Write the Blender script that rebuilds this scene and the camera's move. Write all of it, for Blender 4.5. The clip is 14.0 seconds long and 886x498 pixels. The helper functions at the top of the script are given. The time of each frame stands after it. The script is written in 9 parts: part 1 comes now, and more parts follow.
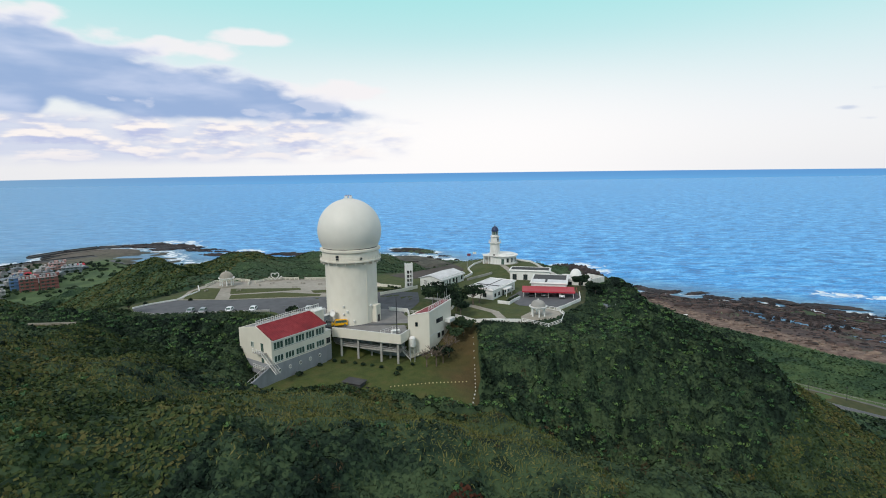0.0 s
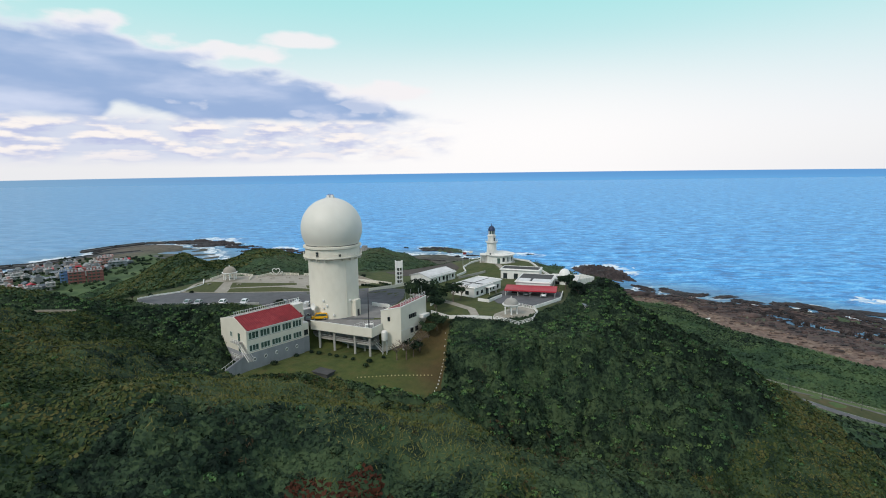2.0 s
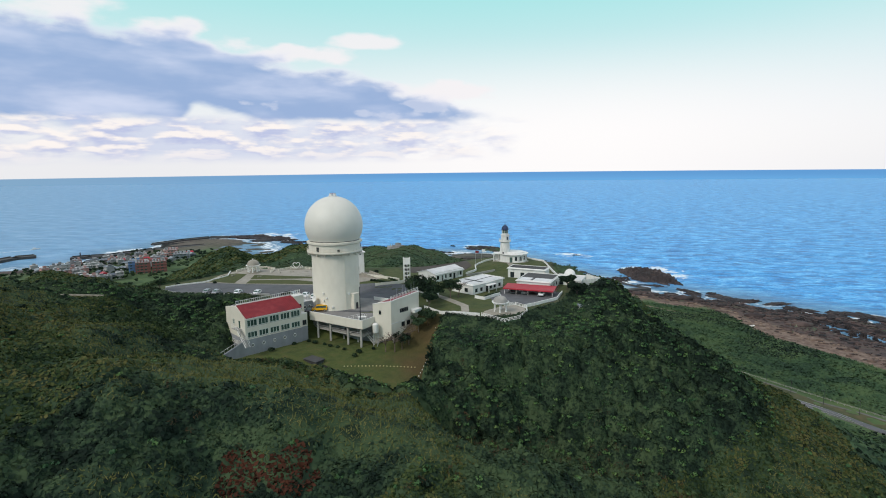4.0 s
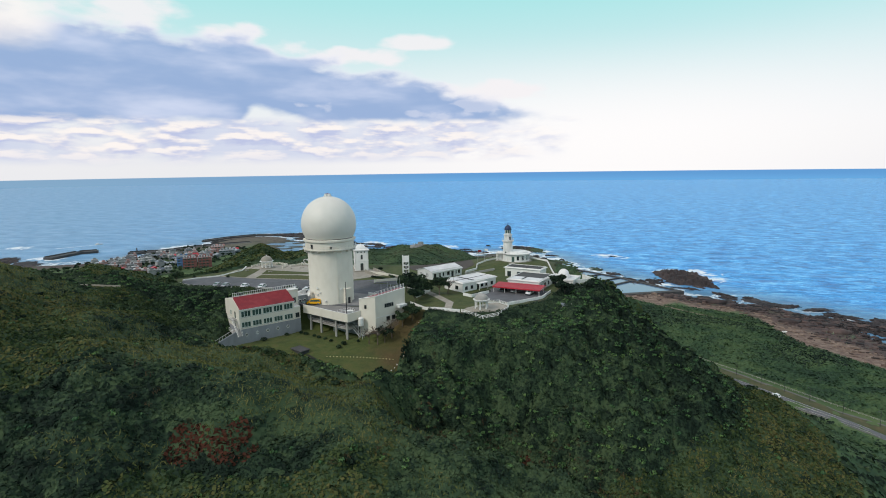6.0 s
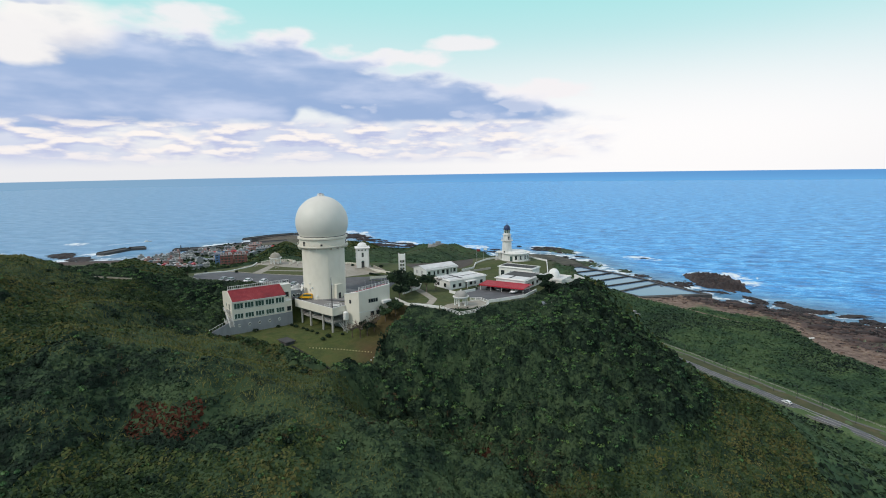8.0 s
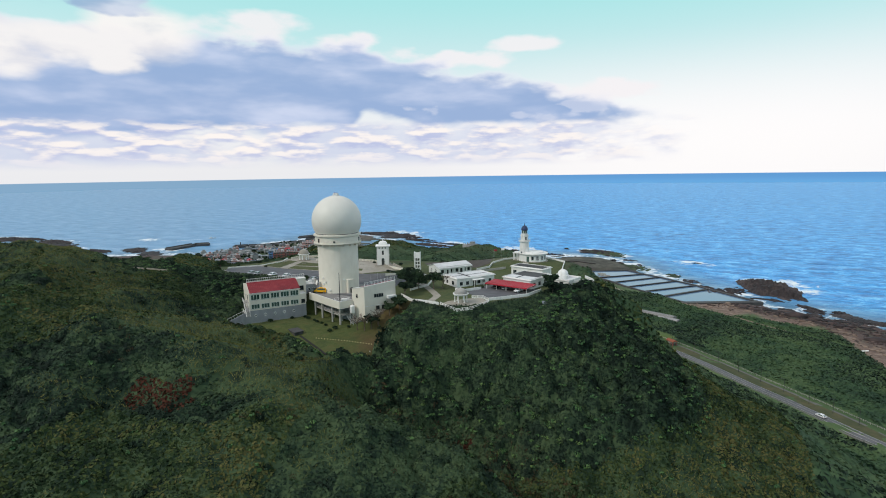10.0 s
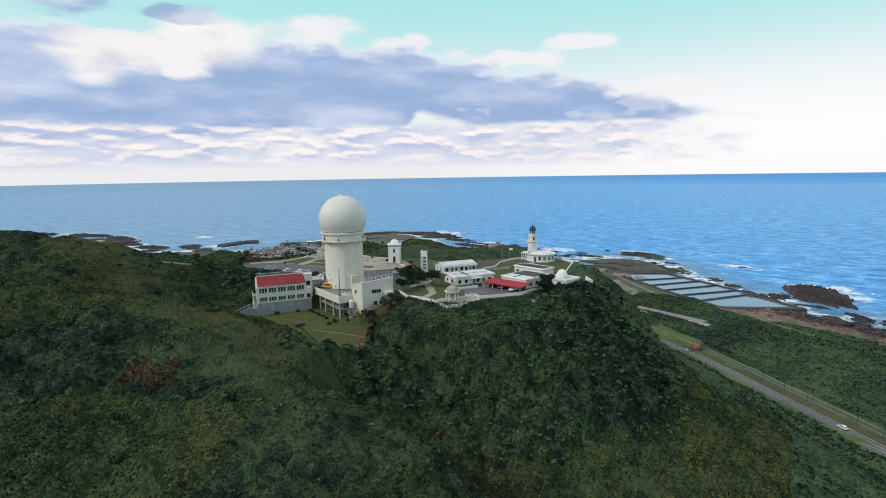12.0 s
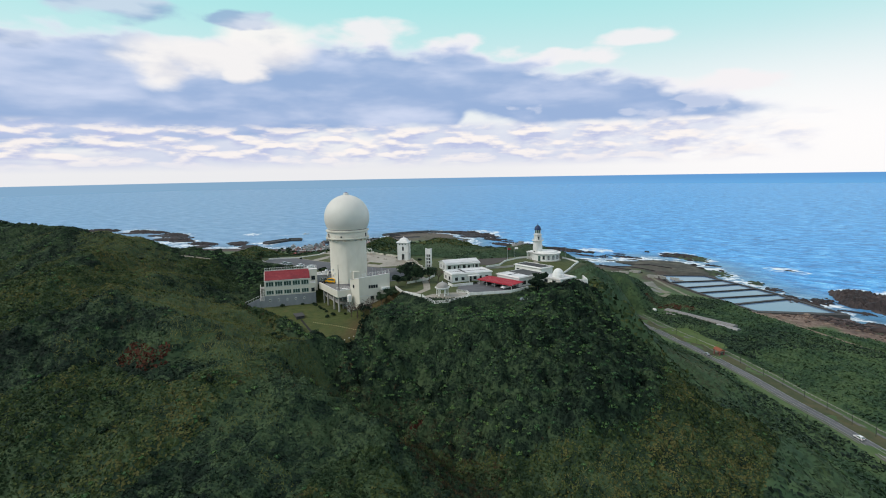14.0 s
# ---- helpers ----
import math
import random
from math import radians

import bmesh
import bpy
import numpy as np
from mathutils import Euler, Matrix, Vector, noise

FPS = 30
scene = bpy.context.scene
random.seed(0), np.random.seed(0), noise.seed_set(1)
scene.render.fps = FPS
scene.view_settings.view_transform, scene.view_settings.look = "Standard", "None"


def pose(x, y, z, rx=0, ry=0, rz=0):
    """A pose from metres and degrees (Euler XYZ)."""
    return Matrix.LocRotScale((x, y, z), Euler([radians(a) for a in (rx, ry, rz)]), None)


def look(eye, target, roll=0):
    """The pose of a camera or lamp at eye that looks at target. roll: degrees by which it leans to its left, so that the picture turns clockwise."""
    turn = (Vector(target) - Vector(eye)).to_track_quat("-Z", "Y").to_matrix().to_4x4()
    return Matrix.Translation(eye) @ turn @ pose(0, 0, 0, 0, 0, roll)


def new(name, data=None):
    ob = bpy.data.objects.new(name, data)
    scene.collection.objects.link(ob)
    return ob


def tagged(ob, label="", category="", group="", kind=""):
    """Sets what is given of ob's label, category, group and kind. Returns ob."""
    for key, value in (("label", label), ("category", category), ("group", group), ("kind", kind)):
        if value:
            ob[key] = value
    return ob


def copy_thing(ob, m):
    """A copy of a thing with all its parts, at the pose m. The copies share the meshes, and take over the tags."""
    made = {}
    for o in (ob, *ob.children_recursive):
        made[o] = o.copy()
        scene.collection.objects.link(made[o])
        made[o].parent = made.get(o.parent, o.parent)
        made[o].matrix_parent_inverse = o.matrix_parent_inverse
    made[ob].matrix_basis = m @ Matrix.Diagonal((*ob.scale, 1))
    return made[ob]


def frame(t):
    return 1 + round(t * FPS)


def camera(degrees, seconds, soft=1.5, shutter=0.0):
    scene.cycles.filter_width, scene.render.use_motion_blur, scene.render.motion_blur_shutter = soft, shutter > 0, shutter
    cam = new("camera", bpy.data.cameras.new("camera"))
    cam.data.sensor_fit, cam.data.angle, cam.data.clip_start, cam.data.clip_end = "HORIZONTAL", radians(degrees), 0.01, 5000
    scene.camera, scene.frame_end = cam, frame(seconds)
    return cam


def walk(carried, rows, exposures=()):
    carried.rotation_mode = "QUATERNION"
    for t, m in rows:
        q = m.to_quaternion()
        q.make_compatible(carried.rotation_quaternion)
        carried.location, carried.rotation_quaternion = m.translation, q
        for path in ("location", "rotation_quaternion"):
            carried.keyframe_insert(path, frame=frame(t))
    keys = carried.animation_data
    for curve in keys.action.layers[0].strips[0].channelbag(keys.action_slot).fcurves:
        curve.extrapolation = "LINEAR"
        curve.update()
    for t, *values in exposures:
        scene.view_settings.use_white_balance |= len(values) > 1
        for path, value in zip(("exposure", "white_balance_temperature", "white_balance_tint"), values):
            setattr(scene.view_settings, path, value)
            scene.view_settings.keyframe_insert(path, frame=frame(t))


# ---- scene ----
cam = camera(79.4, 14.0, soft=1.0)
PATH = [
    (0, (-0.283, -0.564, 121.402), (-0.279, 1.414, 121.102), -0.8),
    (0.5, (4.588, -1.805, 121.366), (4.546, 0.172, 121.066), -0.9),
    (1, (9.505, -2.938, 121.355), (9.432, -0.961, 121.055), -0.8),
    (1.5, (14.48, -3.9, 121.368), (14.376, -1.925, 121.069), -0.7),
    (2, (19.492, -4.718, 121.392), (19.339, -2.746, 121.093), -0.8),
    (2.5, (24.549, -5.463, 121.412), (24.326, -3.498, 121.114), -0.7),
    (3, (29.715, -6.14, 121.447), (29.443, -4.181, 121.148), -0.7),
    (5.5, (56.183, -8.646, 121.847), (55.667, -6.737, 121.547), -0.7),
    (6, (61.41, -8.858, 121.871), (60.86, -6.959, 121.572), -0.8),
    (6.5, (66.563, -8.866, 121.864), (65.974, -6.978, 121.565), -0.8),
    (7, (71.691, -8.73, 121.814), (71.07, -6.853, 121.516), -0.8),
    (7.5, (76.783, -8.388, 121.741), (76.125, -6.523, 121.445), -0.9),
    (8, (81.775, -7.912, 121.682), (81.073, -6.063, 121.387), -0.9),
    (10.5, (106.234, -5.107, 121.315), (105.286, -3.369, 121.029), -0.8),
    (11, (111.287, -4.102, 121.302), (110.298, -2.388, 121.017), -0.8),
    (11.5, (116.387, -2.824, 121.31), (115.357, -1.133, 121.026), -0.9),
    (12, (121.419, -1.405, 121.311), (120.351, 0.262, 121.028), -0.9),
    (12.5, (126.428, 0.112, 121.299), (125.319, 1.751, 121.016), -0.9),
    (13, (131.411, 1.703, 121.278), (130.262, 3.316, 120.996), -0.9),
    (13.5, (136.381, 3.409, 121.241), (135.196, 4.996, 120.959), -1.0),
    (14, (141.341, 5.162, 121.216), (140.124, 6.725, 120.934), -1.0),
]
walk(cam, [(t, look(eye, target, roll)) for t, eye, target, roll in PATH])

# ---- world, sun, exposure ----
scene.view_settings.exposure = 0.0
SUN_AZ, SUN_EL = 215.0, 42.0      # degrees clockwise from +y, degrees up


def make_world():
    w = bpy.data.worlds.new("sky")
    scene.world = w
    w.use_nodes = True
    nt = w.node_tree
    nt.nodes.clear()

    def node(kind, **props):
        n = nt.nodes.new(kind)
        for k, v in props.items():
            setattr(n, k, v)
        return n

    def math_(op, a, b=None, clamp=False):
        n = node("ShaderNodeMath", operation=op, use_clamp=clamp)
        for i, v in enumerate((a, b)):
            if v is None:
                continue
            if isinstance(v, (int, float)):
                n.inputs[i].default_value = v
            else:
                nt.links.new(v, n.inputs[i])
        return n.outputs[0]

    def mix(f, a, b):
        n = node("ShaderNodeMix", data_type="RGBA")
        for sock, v in ((n.inputs[0], f), (n.inputs[6], a), (n.inputs[7], b)):
            if isinstance(v, (tuple, float, int)):
                sock.default_value = (*v, 1) if isinstance(v, tuple) else v
            else:
                nt.links.new(v, sock)
        return n.outputs[2]

    def step(v, lo, hi):
        n = node("ShaderNodeMapRange", interpolation_type="SMOOTHSTEP")
        nt.links.new(v, n.inputs[0])
        n.inputs[1].default_value, n.inputs[2].default_value = lo, hi
        return n.outputs[0]

    def noise_(vec, scale, detail, rough=0.5, dist=0.0):
        n = node("ShaderNodeTexNoise")
        nt.links.new(vec, n.inputs["Vector"])
        n.inputs["Scale"].default_value, n.inputs["Detail"].default_value = scale, detail
        n.inputs["Roughness"].default_value, n.inputs["Distortion"].default_value = rough, dist
        return n.outputs["Fac"]

    sky = node("ShaderNodeTexSky", sky_type="NISHITA", sun_disc=False)
    sky.sun_elevation, sky.sun_rotation = radians(SUN_EL), radians(SUN_AZ)
    sky.air_density, sky.dust_density, sky.ozone_density = 1.0, 1.5, 1.0
    coord = node("ShaderNodeTexCoord")
    sep = node("ShaderNodeSeparateXYZ")
    nt.links.new(coord.outputs["Generated"], sep.inputs[0])
    x, y, z = sep.outputs
    dim = node("ShaderNodeVectorMath", operation="SCALE")
    nt.links.new(sky.outputs[0], dim.inputs[0])
    dim.inputs[3].default_value = 0.10
    # azimuth (0 ahead, minus to the west), elevation as a slope
    az = math_("ARCTAN2", x, y)
    horiz = math_("SQRT", math_("ADD", math_("MULTIPLY", x, x), math_("MULTIPLY", y, y)))
    el = math_("DIVIDE", z, math_("MAXIMUM", horiz, 0.02))
    # veil of thin high cloud: white low down, aqua above, grey-white overhead
    hue = mix(step(el, 0.05, 0.34), (0.93, 0.93, 0.96), (0.42, 0.86, 0.85))
    hue = mix(step(el, 0.36, 0.62), hue, (0.66, 0.70, 0.80))
    veil = mix(0.88, dim.outputs[0], hue)
    glow = math_("MULTIPLY", step(math_("ABSOLUTE", math_("SUBTRACT", az, 0.02)), 0.75, 0.05), step(el, 0.24, 0.05))
    veil = mix(math_("MULTIPLY", glow, 0.7), veil, (1.05, 1.02, 1.01))

    def place(kx, ky, dx=0.0, dy=0.0):
        comb = node("ShaderNodeCombineXYZ")
        nt.links.new(math_("ADD", math_("MULTIPLY", az, kx), dx), comb.inputs[0])
        nt.links.new(math_("ADD", math_("MULTIPLY", el, ky), dy), comb.inputs[1])
        return comb.outputs[0]

    # clouds: the directions are bent by billows of several sizes, then shapes are laid in them
    big = noise_(place(5.0, 13.0, 3.1, 0.4), 1.0, 3, 0.5, 0.2)
    lobe = noise_(place(13.0, 30.0, 1.7, 2.2), 1.0, 5, 0.46, 0.0)
    streak = noise_(place(7.0, 24.0, 7.7, 1.4), 1.0, 4, 0.5, 0.1)
    wide_tone = noise_(place(3.0, 11.0, 5.3, 4.4), 1.0, 4, 0.5, 0.2)
    off = math_("ADD", math_("MULTIPLY", math_("SUBTRACT", big, 0.5), 0.05), math_("MULTIPLY", math_("SUBTRACT", lobe, 0.5), 0.085))

    def blob(cx, cy, rx, ry, lo=-0.35, hi=0.80, torn=1.0):
        u = math_("DIVIDE", math_("SUBTRACT", az, cx), rx)
        v = math_("DIVIDE", math_("SUBTRACT", el, cy), ry)
        r = math_("SUBTRACT", 1.0, math_("ADD", math_("MULTIPLY", u, u), math_("MULTIPLY", v, v)))
        return step(math_("ADD", r, math_("MULTIPLY", off, torn / ry)), lo, hi)

    def over(*masks):
        out = masks[0]
        for m_ in masks[1:]:
            out = math_("MAXIMUM", out, m_)
        return out

    # pale heads that rise behind the bank
    heads = over(blob(-0.79, 0.245, 0.085, 0.026), blob(-0.645, 0.226, 0.06, 0.020), blob(-0.55, 0.208, 0.05, 0.014, -0.6, 0.9), blob(-0.44, 0.196, 0.10, 0.014, -0.7, 0.9), blob(-0.32, 0.224, 0.060, 0.012, -0.9, 1.1, 0.9), blob(-0.20, 0.135, 0.10, 0.022))
    full = mix(math_("MULTIPLY", heads, 0.85), veil, (0.93, 0.89, 0.91))
    # the long violet bank: its upper rim falls to the east, its foot lies level with a notch in it
    rim = math_("MINIMUM", math_("SUBTRACT", 0.085, math_("MULTIPLY", az, 0.232)), 0.232)
    depth = math_("ADD", math_("SUBTRACT", rim, el), off)
    notch = math_("MULTIPLY", step(az, -0.645, -0.605), step(az, -0.50, -0.61))
    base = math_("ADD", math_("ADD", 0.082, math_("MULTIPLY", notch, 0.022)), math_("MULTIPLY", math_("MINIMUM", math_("ADD", az, 0.68), 0.0), 0.06))
    foot = math_("ADD", math_("SUBTRACT", el, base), math_("MULTIPLY", off, 0.38))
    body = math_("MULTIPLY", math_("MULTIPLY", step(depth, -0.008, 0.020), step(foot, -0.005, 0.010)), step(math_("ADD", az, math_("MULTIPLY", off, 3.0)), -0.08, -0.17))
    tone = math_("ADD", math_("MULTIPLY", streak, 0.55), math_("MULTIPLY", wide_tone, 0.6))
    tone = math_("ADD", tone, math_("MULTIPLY", step(foot, 0.030, 0.0), 0.10))
    dark_ = step(tone, 0.36, 0.68)
    grey_ = mix(dark_, (0.62, 0.69, 0.88), (0.30, 0.43, 0.69))
    pale = mix(step(depth, 0.0, 0.030), (0.84, 0.85, 0.93), grey_)
    full = mix(math_("MULTIPLY", body, 0.95), full, pale)
    # lit puffs in its eastern end
    puffs = over(blob(-0.225, 0.113, 0.04, 0.010, torn=1.6), blob(-0.30, 0.098, 0.05, 0.008, -0.8, 1.0, 1.6), blob(-0.46, 0.112, 0.07, 0.009, torn=1.6))
    full = mix(math_("MULTIPLY", puffs, 0.35), full, (0.86, 0.86, 0.94))
    # a bright heap that stands in front of its western part
    heap = over(blob(-0.965, 0.222, 0.085, 0.048, torn=0.7), blob(-1.08, 0.196, 0.12, 0.034, torn=0.8), blob(-1.12, 0.176, 0.05, 0.032, torn=0.8), blob(-1.00, 0.182, 0.06, 0.024, torn=0.8))
    full = mix(math_("MULTIPLY", heap, 0.92), full, mix(step(math_("ADD", lobe, math_("MULTIPLY", el, 1.2)), 0.50, 0.80), (0.76, 0.76, 0.81), (0.96, 0.93, 0.91)))
    # grey scraps of a nearer layer high in the west, small ones low in the east
    scraps = over(blob(-1.00, 0.262, 0.07, 0.014), blob(-1.17, 0.262, 0.11, 0.024), blob(-1.30, 0.205, 0.05, 0.015), blob(-1.40, 0.27, 0.12, 0.03))
    full = mix(math_("MULTIPLY", scraps, 0.8), full, mix(step(streak, 0.4, 0.62), (0.60, 0.67, 0.82), (0.30, 0.42, 0.65)))
    wisps = over(blob(0.645, 0.080, 0.022, 0.004, -0.8, 0.9, 0.5), blob(0.69, 0.104, 0.024, 0.004, -0.8, 0.9, 0.5), blob(0.67, 0.064, 0.014, 0.004, -0.8, 0.9, 0.4))
    full = mix(math_("MULTIPLY", wisps, 0.6), full, (0.48, 0.56, 0.75))
    # rows of small cumulus low over the sea: lit tops, violet flat feet
    row = noise_(place(17.0, 56.0, 0.0, 0.3), 1.0, 5, 0.46, 0.0)
    row_up = noise_(place(17.0, 56.0, 0.0, 0.72), 1.0, 5, 0.46, 0.0)
    band = math_("MULTIPLY", step(el, 0.006, 0.03), step(el, 0.096, 0.074))
    low = math_("MULTIPLY", band, step(math_("ADD", az, math_("MULTIPLY", off, 4.0)), -0.02, -0.28))
    grey_low = step(noise_(place(4.0, 14.0, 2.0, 6.1), 1.0, 3, 0.5, 0.0), 0.38, 0.60)
    full = mix(math_("MULTIPLY", math_("MULTIPLY", low, grey_low), 0.65), full, (0.55, 0.62, 0.82))
    rows = math_("MULTIPLY", step(row, 0.36, 0.58), low)
    row_lit = step(math_("SUBTRACT", row, row_up), -0.10, 0.12)
    haze = step(el, 0.045, 0.010)
    row_c = mix(row_lit, (0.50, 0.55, 0.78), (1.0, 0.93, 0.89))
    full = mix(math_("MULTIPLY", rows, 0.9), full, mix(math_("MULTIPLY", haze, 0.7), row_c, (0.76, 0.76, 0.86)))
    # open sea beyond the sheet of water, greyed to the west like the sheet
    full = mix(step(el, -0.0096, -0.0086), mix(step(az, -0.15, -0.95), mix(step(el, -0.026, -0.012), (0.15, 0.41, 0.76), (0.125, 0.345, 0.68)), (0.235, 0.40, 0.58)), full)
    bg = node("ShaderNodeBackground")
    nt.links.new(full, bg.inputs[0])
    bg.inputs[1].default_value = 1.0
    out = node("ShaderNodeOutputWorld")
    nt.links.new(bg.outputs[0], out.inputs[0])


make_world()
sun = new("sun", bpy.data.lights.new("sun", "SUN"))
sun.data.energy, sun.data.angle, sun.data.color = 1.75, radians(12), (1.0, 0.94, 0.85)
_a, _e = radians(SUN_AZ), radians(SUN_EL)
sun.matrix_world = look((math.sin(_a) * math.cos(_e) * 500, math.cos(_a) * math.cos(_e) * 500, math.sin(_e) * 500), (0, 0, 0))

# ---- materials ----
def surf(name, colours, scale=1.0, rough=0.8, bump=0.0, bump_scale=None, metal=0.0, island=0.0, object_var=0.0,
         big=0.12, spec=0.4, streak=None, through_light=0.0, spread=0.35, cells=None):
    """A surface whose colour wanders between two or three colours at two scales (metres: about 1 / scale)."""
    m = bpy.data.materials.new(name)
    m.use_nodes = True
    nt = m.node_tree
    b = nt.nodes["Principled BSDF"]
    L = nt.links.new
    geo = nt.nodes.new("ShaderNodeNewGeometry")
    pos = geo.outputs["Position"]
    if streak:
        mp = nt.nodes.new("ShaderNodeMapping")
        mp.inputs["Scale"].default_value = streak
        L(pos, mp.inputs[0])
        pos = mp.outputs[0]
    fine = nt.nodes.new("ShaderNodeTexNoise")
    fine.inputs["Scale"].default_value, fine.inputs["Detail"].default_value = scale, 5
    wide = nt.nodes.new("ShaderNodeTexNoise")
    wide.inputs["Scale"].default_value, wide.inputs["Detail"].default_value = scale * big, 4
    L(pos, fine.inputs["Vector"])
    L(pos, wide.inputs["Vector"])
    add = nt.nodes.new("ShaderNodeMath")
    add.operation = "ADD"
    L(fine.outputs["Fac"], add.inputs[0])
    L(wide.outputs["Fac"], add.inputs[1])
    last = add.outputs[0]
    for source, amount in ((geo.outputs["Random Per Island"], island), (None, object_var)):
        if not amount:
            continue
        if source is None:
            source = nt.nodes.new("ShaderNodeObjectInfo").outputs["Random"]
        mul = nt.nodes.new("ShaderNodeMath")
        mul.operation = "MULTIPLY_ADD"
        L(source, mul.inputs[0])
        mul.inputs[1].default_value = amount
        sub = nt.nodes.new("ShaderNodeMath")
        sub.operation = "ADD"
        sub.inputs[1].default_value = -amount / 2
        L(last, sub.inputs[0])
        L(sub.outputs[0], mul.inputs[2])
        last = mul.outputs[0]
    if cells:                                              # plant by plant: (1 / size, amount)
        vo = nt.nodes.new("ShaderNodeTexVoronoi")
        vo.inputs["Scale"].default_value = cells[0]
        L(geo.outputs["Position"], vo.inputs["Vector"])
        sc = nt.nodes.new("ShaderNodeSeparateColor")
        L(vo.outputs["Color"], sc.inputs[0])
        mul = nt.nodes.new("ShaderNodeMath")
        mul.operation = "MULTIPLY_ADD"
        mul.inputs[1].default_value = cells[1]
        off = nt.nodes.new("ShaderNodeMath")
        off.operation = "ADD"
        off.inputs[1].default_value = -cells[1] / 2
        L(last, off.inputs[0])
        L(sc.outputs[0], mul.inputs[0])
        L(off.outputs[0], mul.inputs[2])
        last = mul.outputs[0]
    fit_ = nt.nodes.new("ShaderNodeMapRange")
    fit_.inputs[1].default_value, fit_.inputs[2].default_value = 1 - spread, 1 + spread
    L(last, fit_.inputs[0])
    ramp = nt.nodes.new("ShaderNodeValToRGB")
    while len(ramp.color_ramp.elements) < len(colours):
        ramp.color_ramp.elements.new(0.5)
    for i, c in enumerate(colours):
        ramp.color_ramp.elements[i].position = i / max(1, len(colours) - 1)
        ramp.color_ramp.elements[i].color = (*c, 1)
    L(fit_.outputs[0], ramp.inputs[0])
    L(ramp.outputs[0], b.inputs["Base Color"])
    b.inputs["Roughness"].default_value, b.inputs["Metallic"].default_value = rough, metal
    b.inputs["Specular IOR Level"].default_value = spec
    if bump:
        bn = nt.nodes.new("ShaderNodeTexNoise")
        bn.inputs["Scale"].default_value, bn.inputs["Detail"].default_value = bump_scale or scale * 4, 4
        L(pos, bn.inputs["Vector"])
        bp = nt.nodes.new("ShaderNodeBump")
        bp.inputs["Strength"].default_value, bp.inputs["Distance"].default_value = 0.6, bump
        L(bn.outputs["Fac"], bp.inputs["Height"])
        L(bp.outputs[0], b.inputs["Normal"])
    if through_light:
        t = nt.nodes.new("ShaderNodeBsdfTranslucent")
        L(ramp.outputs[0], t.inputs["Color"])
        mx = nt.nodes.new("ShaderNodeMixShader")
        mx.inputs[0].default_value = through_light
        L(b.outputs[0], mx.inputs[1])
        L(t.outputs[0], mx.inputs[2])
        L(mx.outputs[0], nt.nodes["Material Output"].inputs["Surface"])
    return m


WHITE = surf("white_paint", [(0.56, 0.55, 0.52), (0.74, 0.73, 0.70), (0.79, 0.78, 0.76)], 0.9, 0.6, 0.004, streak=(1, 1, 0.35))
CREAM = surf("cream_paint", [(0.60, 0.56, 0.475), (0.675, 0.635, 0.545), (0.71, 0.67, 0.585)], 0.6, 0.6, 0.004, streak=(1, 1, 0.5), spread=0.5)
RADOME = surf("radome_shell", [(0.63, 0.605, 0.54), (0.685, 0.66, 0.595)], 0.35, 0.5, 0.002)
GREYWALL = surf("grey_render", [(0.22, 0.23, 0.25), (0.33, 0.34, 0.36)], 0.7, 0.8, 0.01, streak=(1, 1, 0.4))
CONCRETE = surf("concrete", [(0.26, 0.25, 0.23), (0.42, 0.41, 0.38)], 0.5, 0.85, 0.008)
PALE = surf("pale_paving", [(0.24, 0.22, 0.18), (0.37, 0.34, 0.29)], 0.6, 0.85, 0.006)
ASPHALT = surf("asphalt", [(0.075, 0.078, 0.085), (0.13, 0.132, 0.14)], 0.4, 0.9, 0.006)
DECK = surf("deck_screed", [(0.16, 0.155, 0.15), (0.27, 0.26, 0.25)], 0.4, 0.85, 0.006)
REDROOF = surf("red_roof_sheet", [(0.13, 0.010, 0.015), (0.215, 0.016, 0.022), (0.29, 0.045, 0.045)], 0.6, 0.55, 0.004)
CARPORTRED = surf("red_carport_sheet", [(0.36, 0.018, 0.03), (0.47, 0.03, 0.05)], 0.5, 0.45)
DARKROOF = surf("dark_roof_felt", [(0.035, 0.036, 0.038), (0.08, 0.08, 0.08)], 0.6, 0.9, 0.005)
PALEROOF = surf("pale_roof_slab", [(0.50, 0.50, 0.50), (0.70, 0.70, 0.70)], 0.5, 0.7, 0.004)
GLASS = surf("dark_window_glass", [(0.035, 0.07, 0.06), (0.10, 0.16, 0.14)], 0.5, 0.08, spec=0.8)
DARKGLASS = surf("dark_glass", [(0.012, 0.02, 0.022), (0.03, 0.045, 0.05)], 0.5, 0.1, spec=0.8)
FRAME = surf("pale_green_window_frame", [(0.60, 0.64, 0.58), (0.70, 0.73, 0.68)], 1.0, 0.5)
DARKMETAL = surf("dark_metal", [(0.03, 0.03, 0.035), (0.06, 0.06, 0.065)], 1.0, 0.5, metal=0.3)
STEEL = surf("galvanised_steel", [(0.40, 0.41, 0.42), (0.55, 0.56, 0.57)], 1.0, 0.45, metal=0.5)
NAVY = surf("dark_lantern_roof", [(0.012, 0.026, 0.075), (0.028, 0.05, 0.13)], 1.0, 0.4)
YELLOW = surf("yellow_car_paint", [(0.75, 0.36, 0.01), (0.80, 0.42, 0.02)], 0.5, 0.25, spec=0.6)
CARWHITE = surf("white_car_paint", [(0.72, 0.73, 0.74), (0.80, 0.80, 0.81)], 0.5, 0.25, spec=0.6)
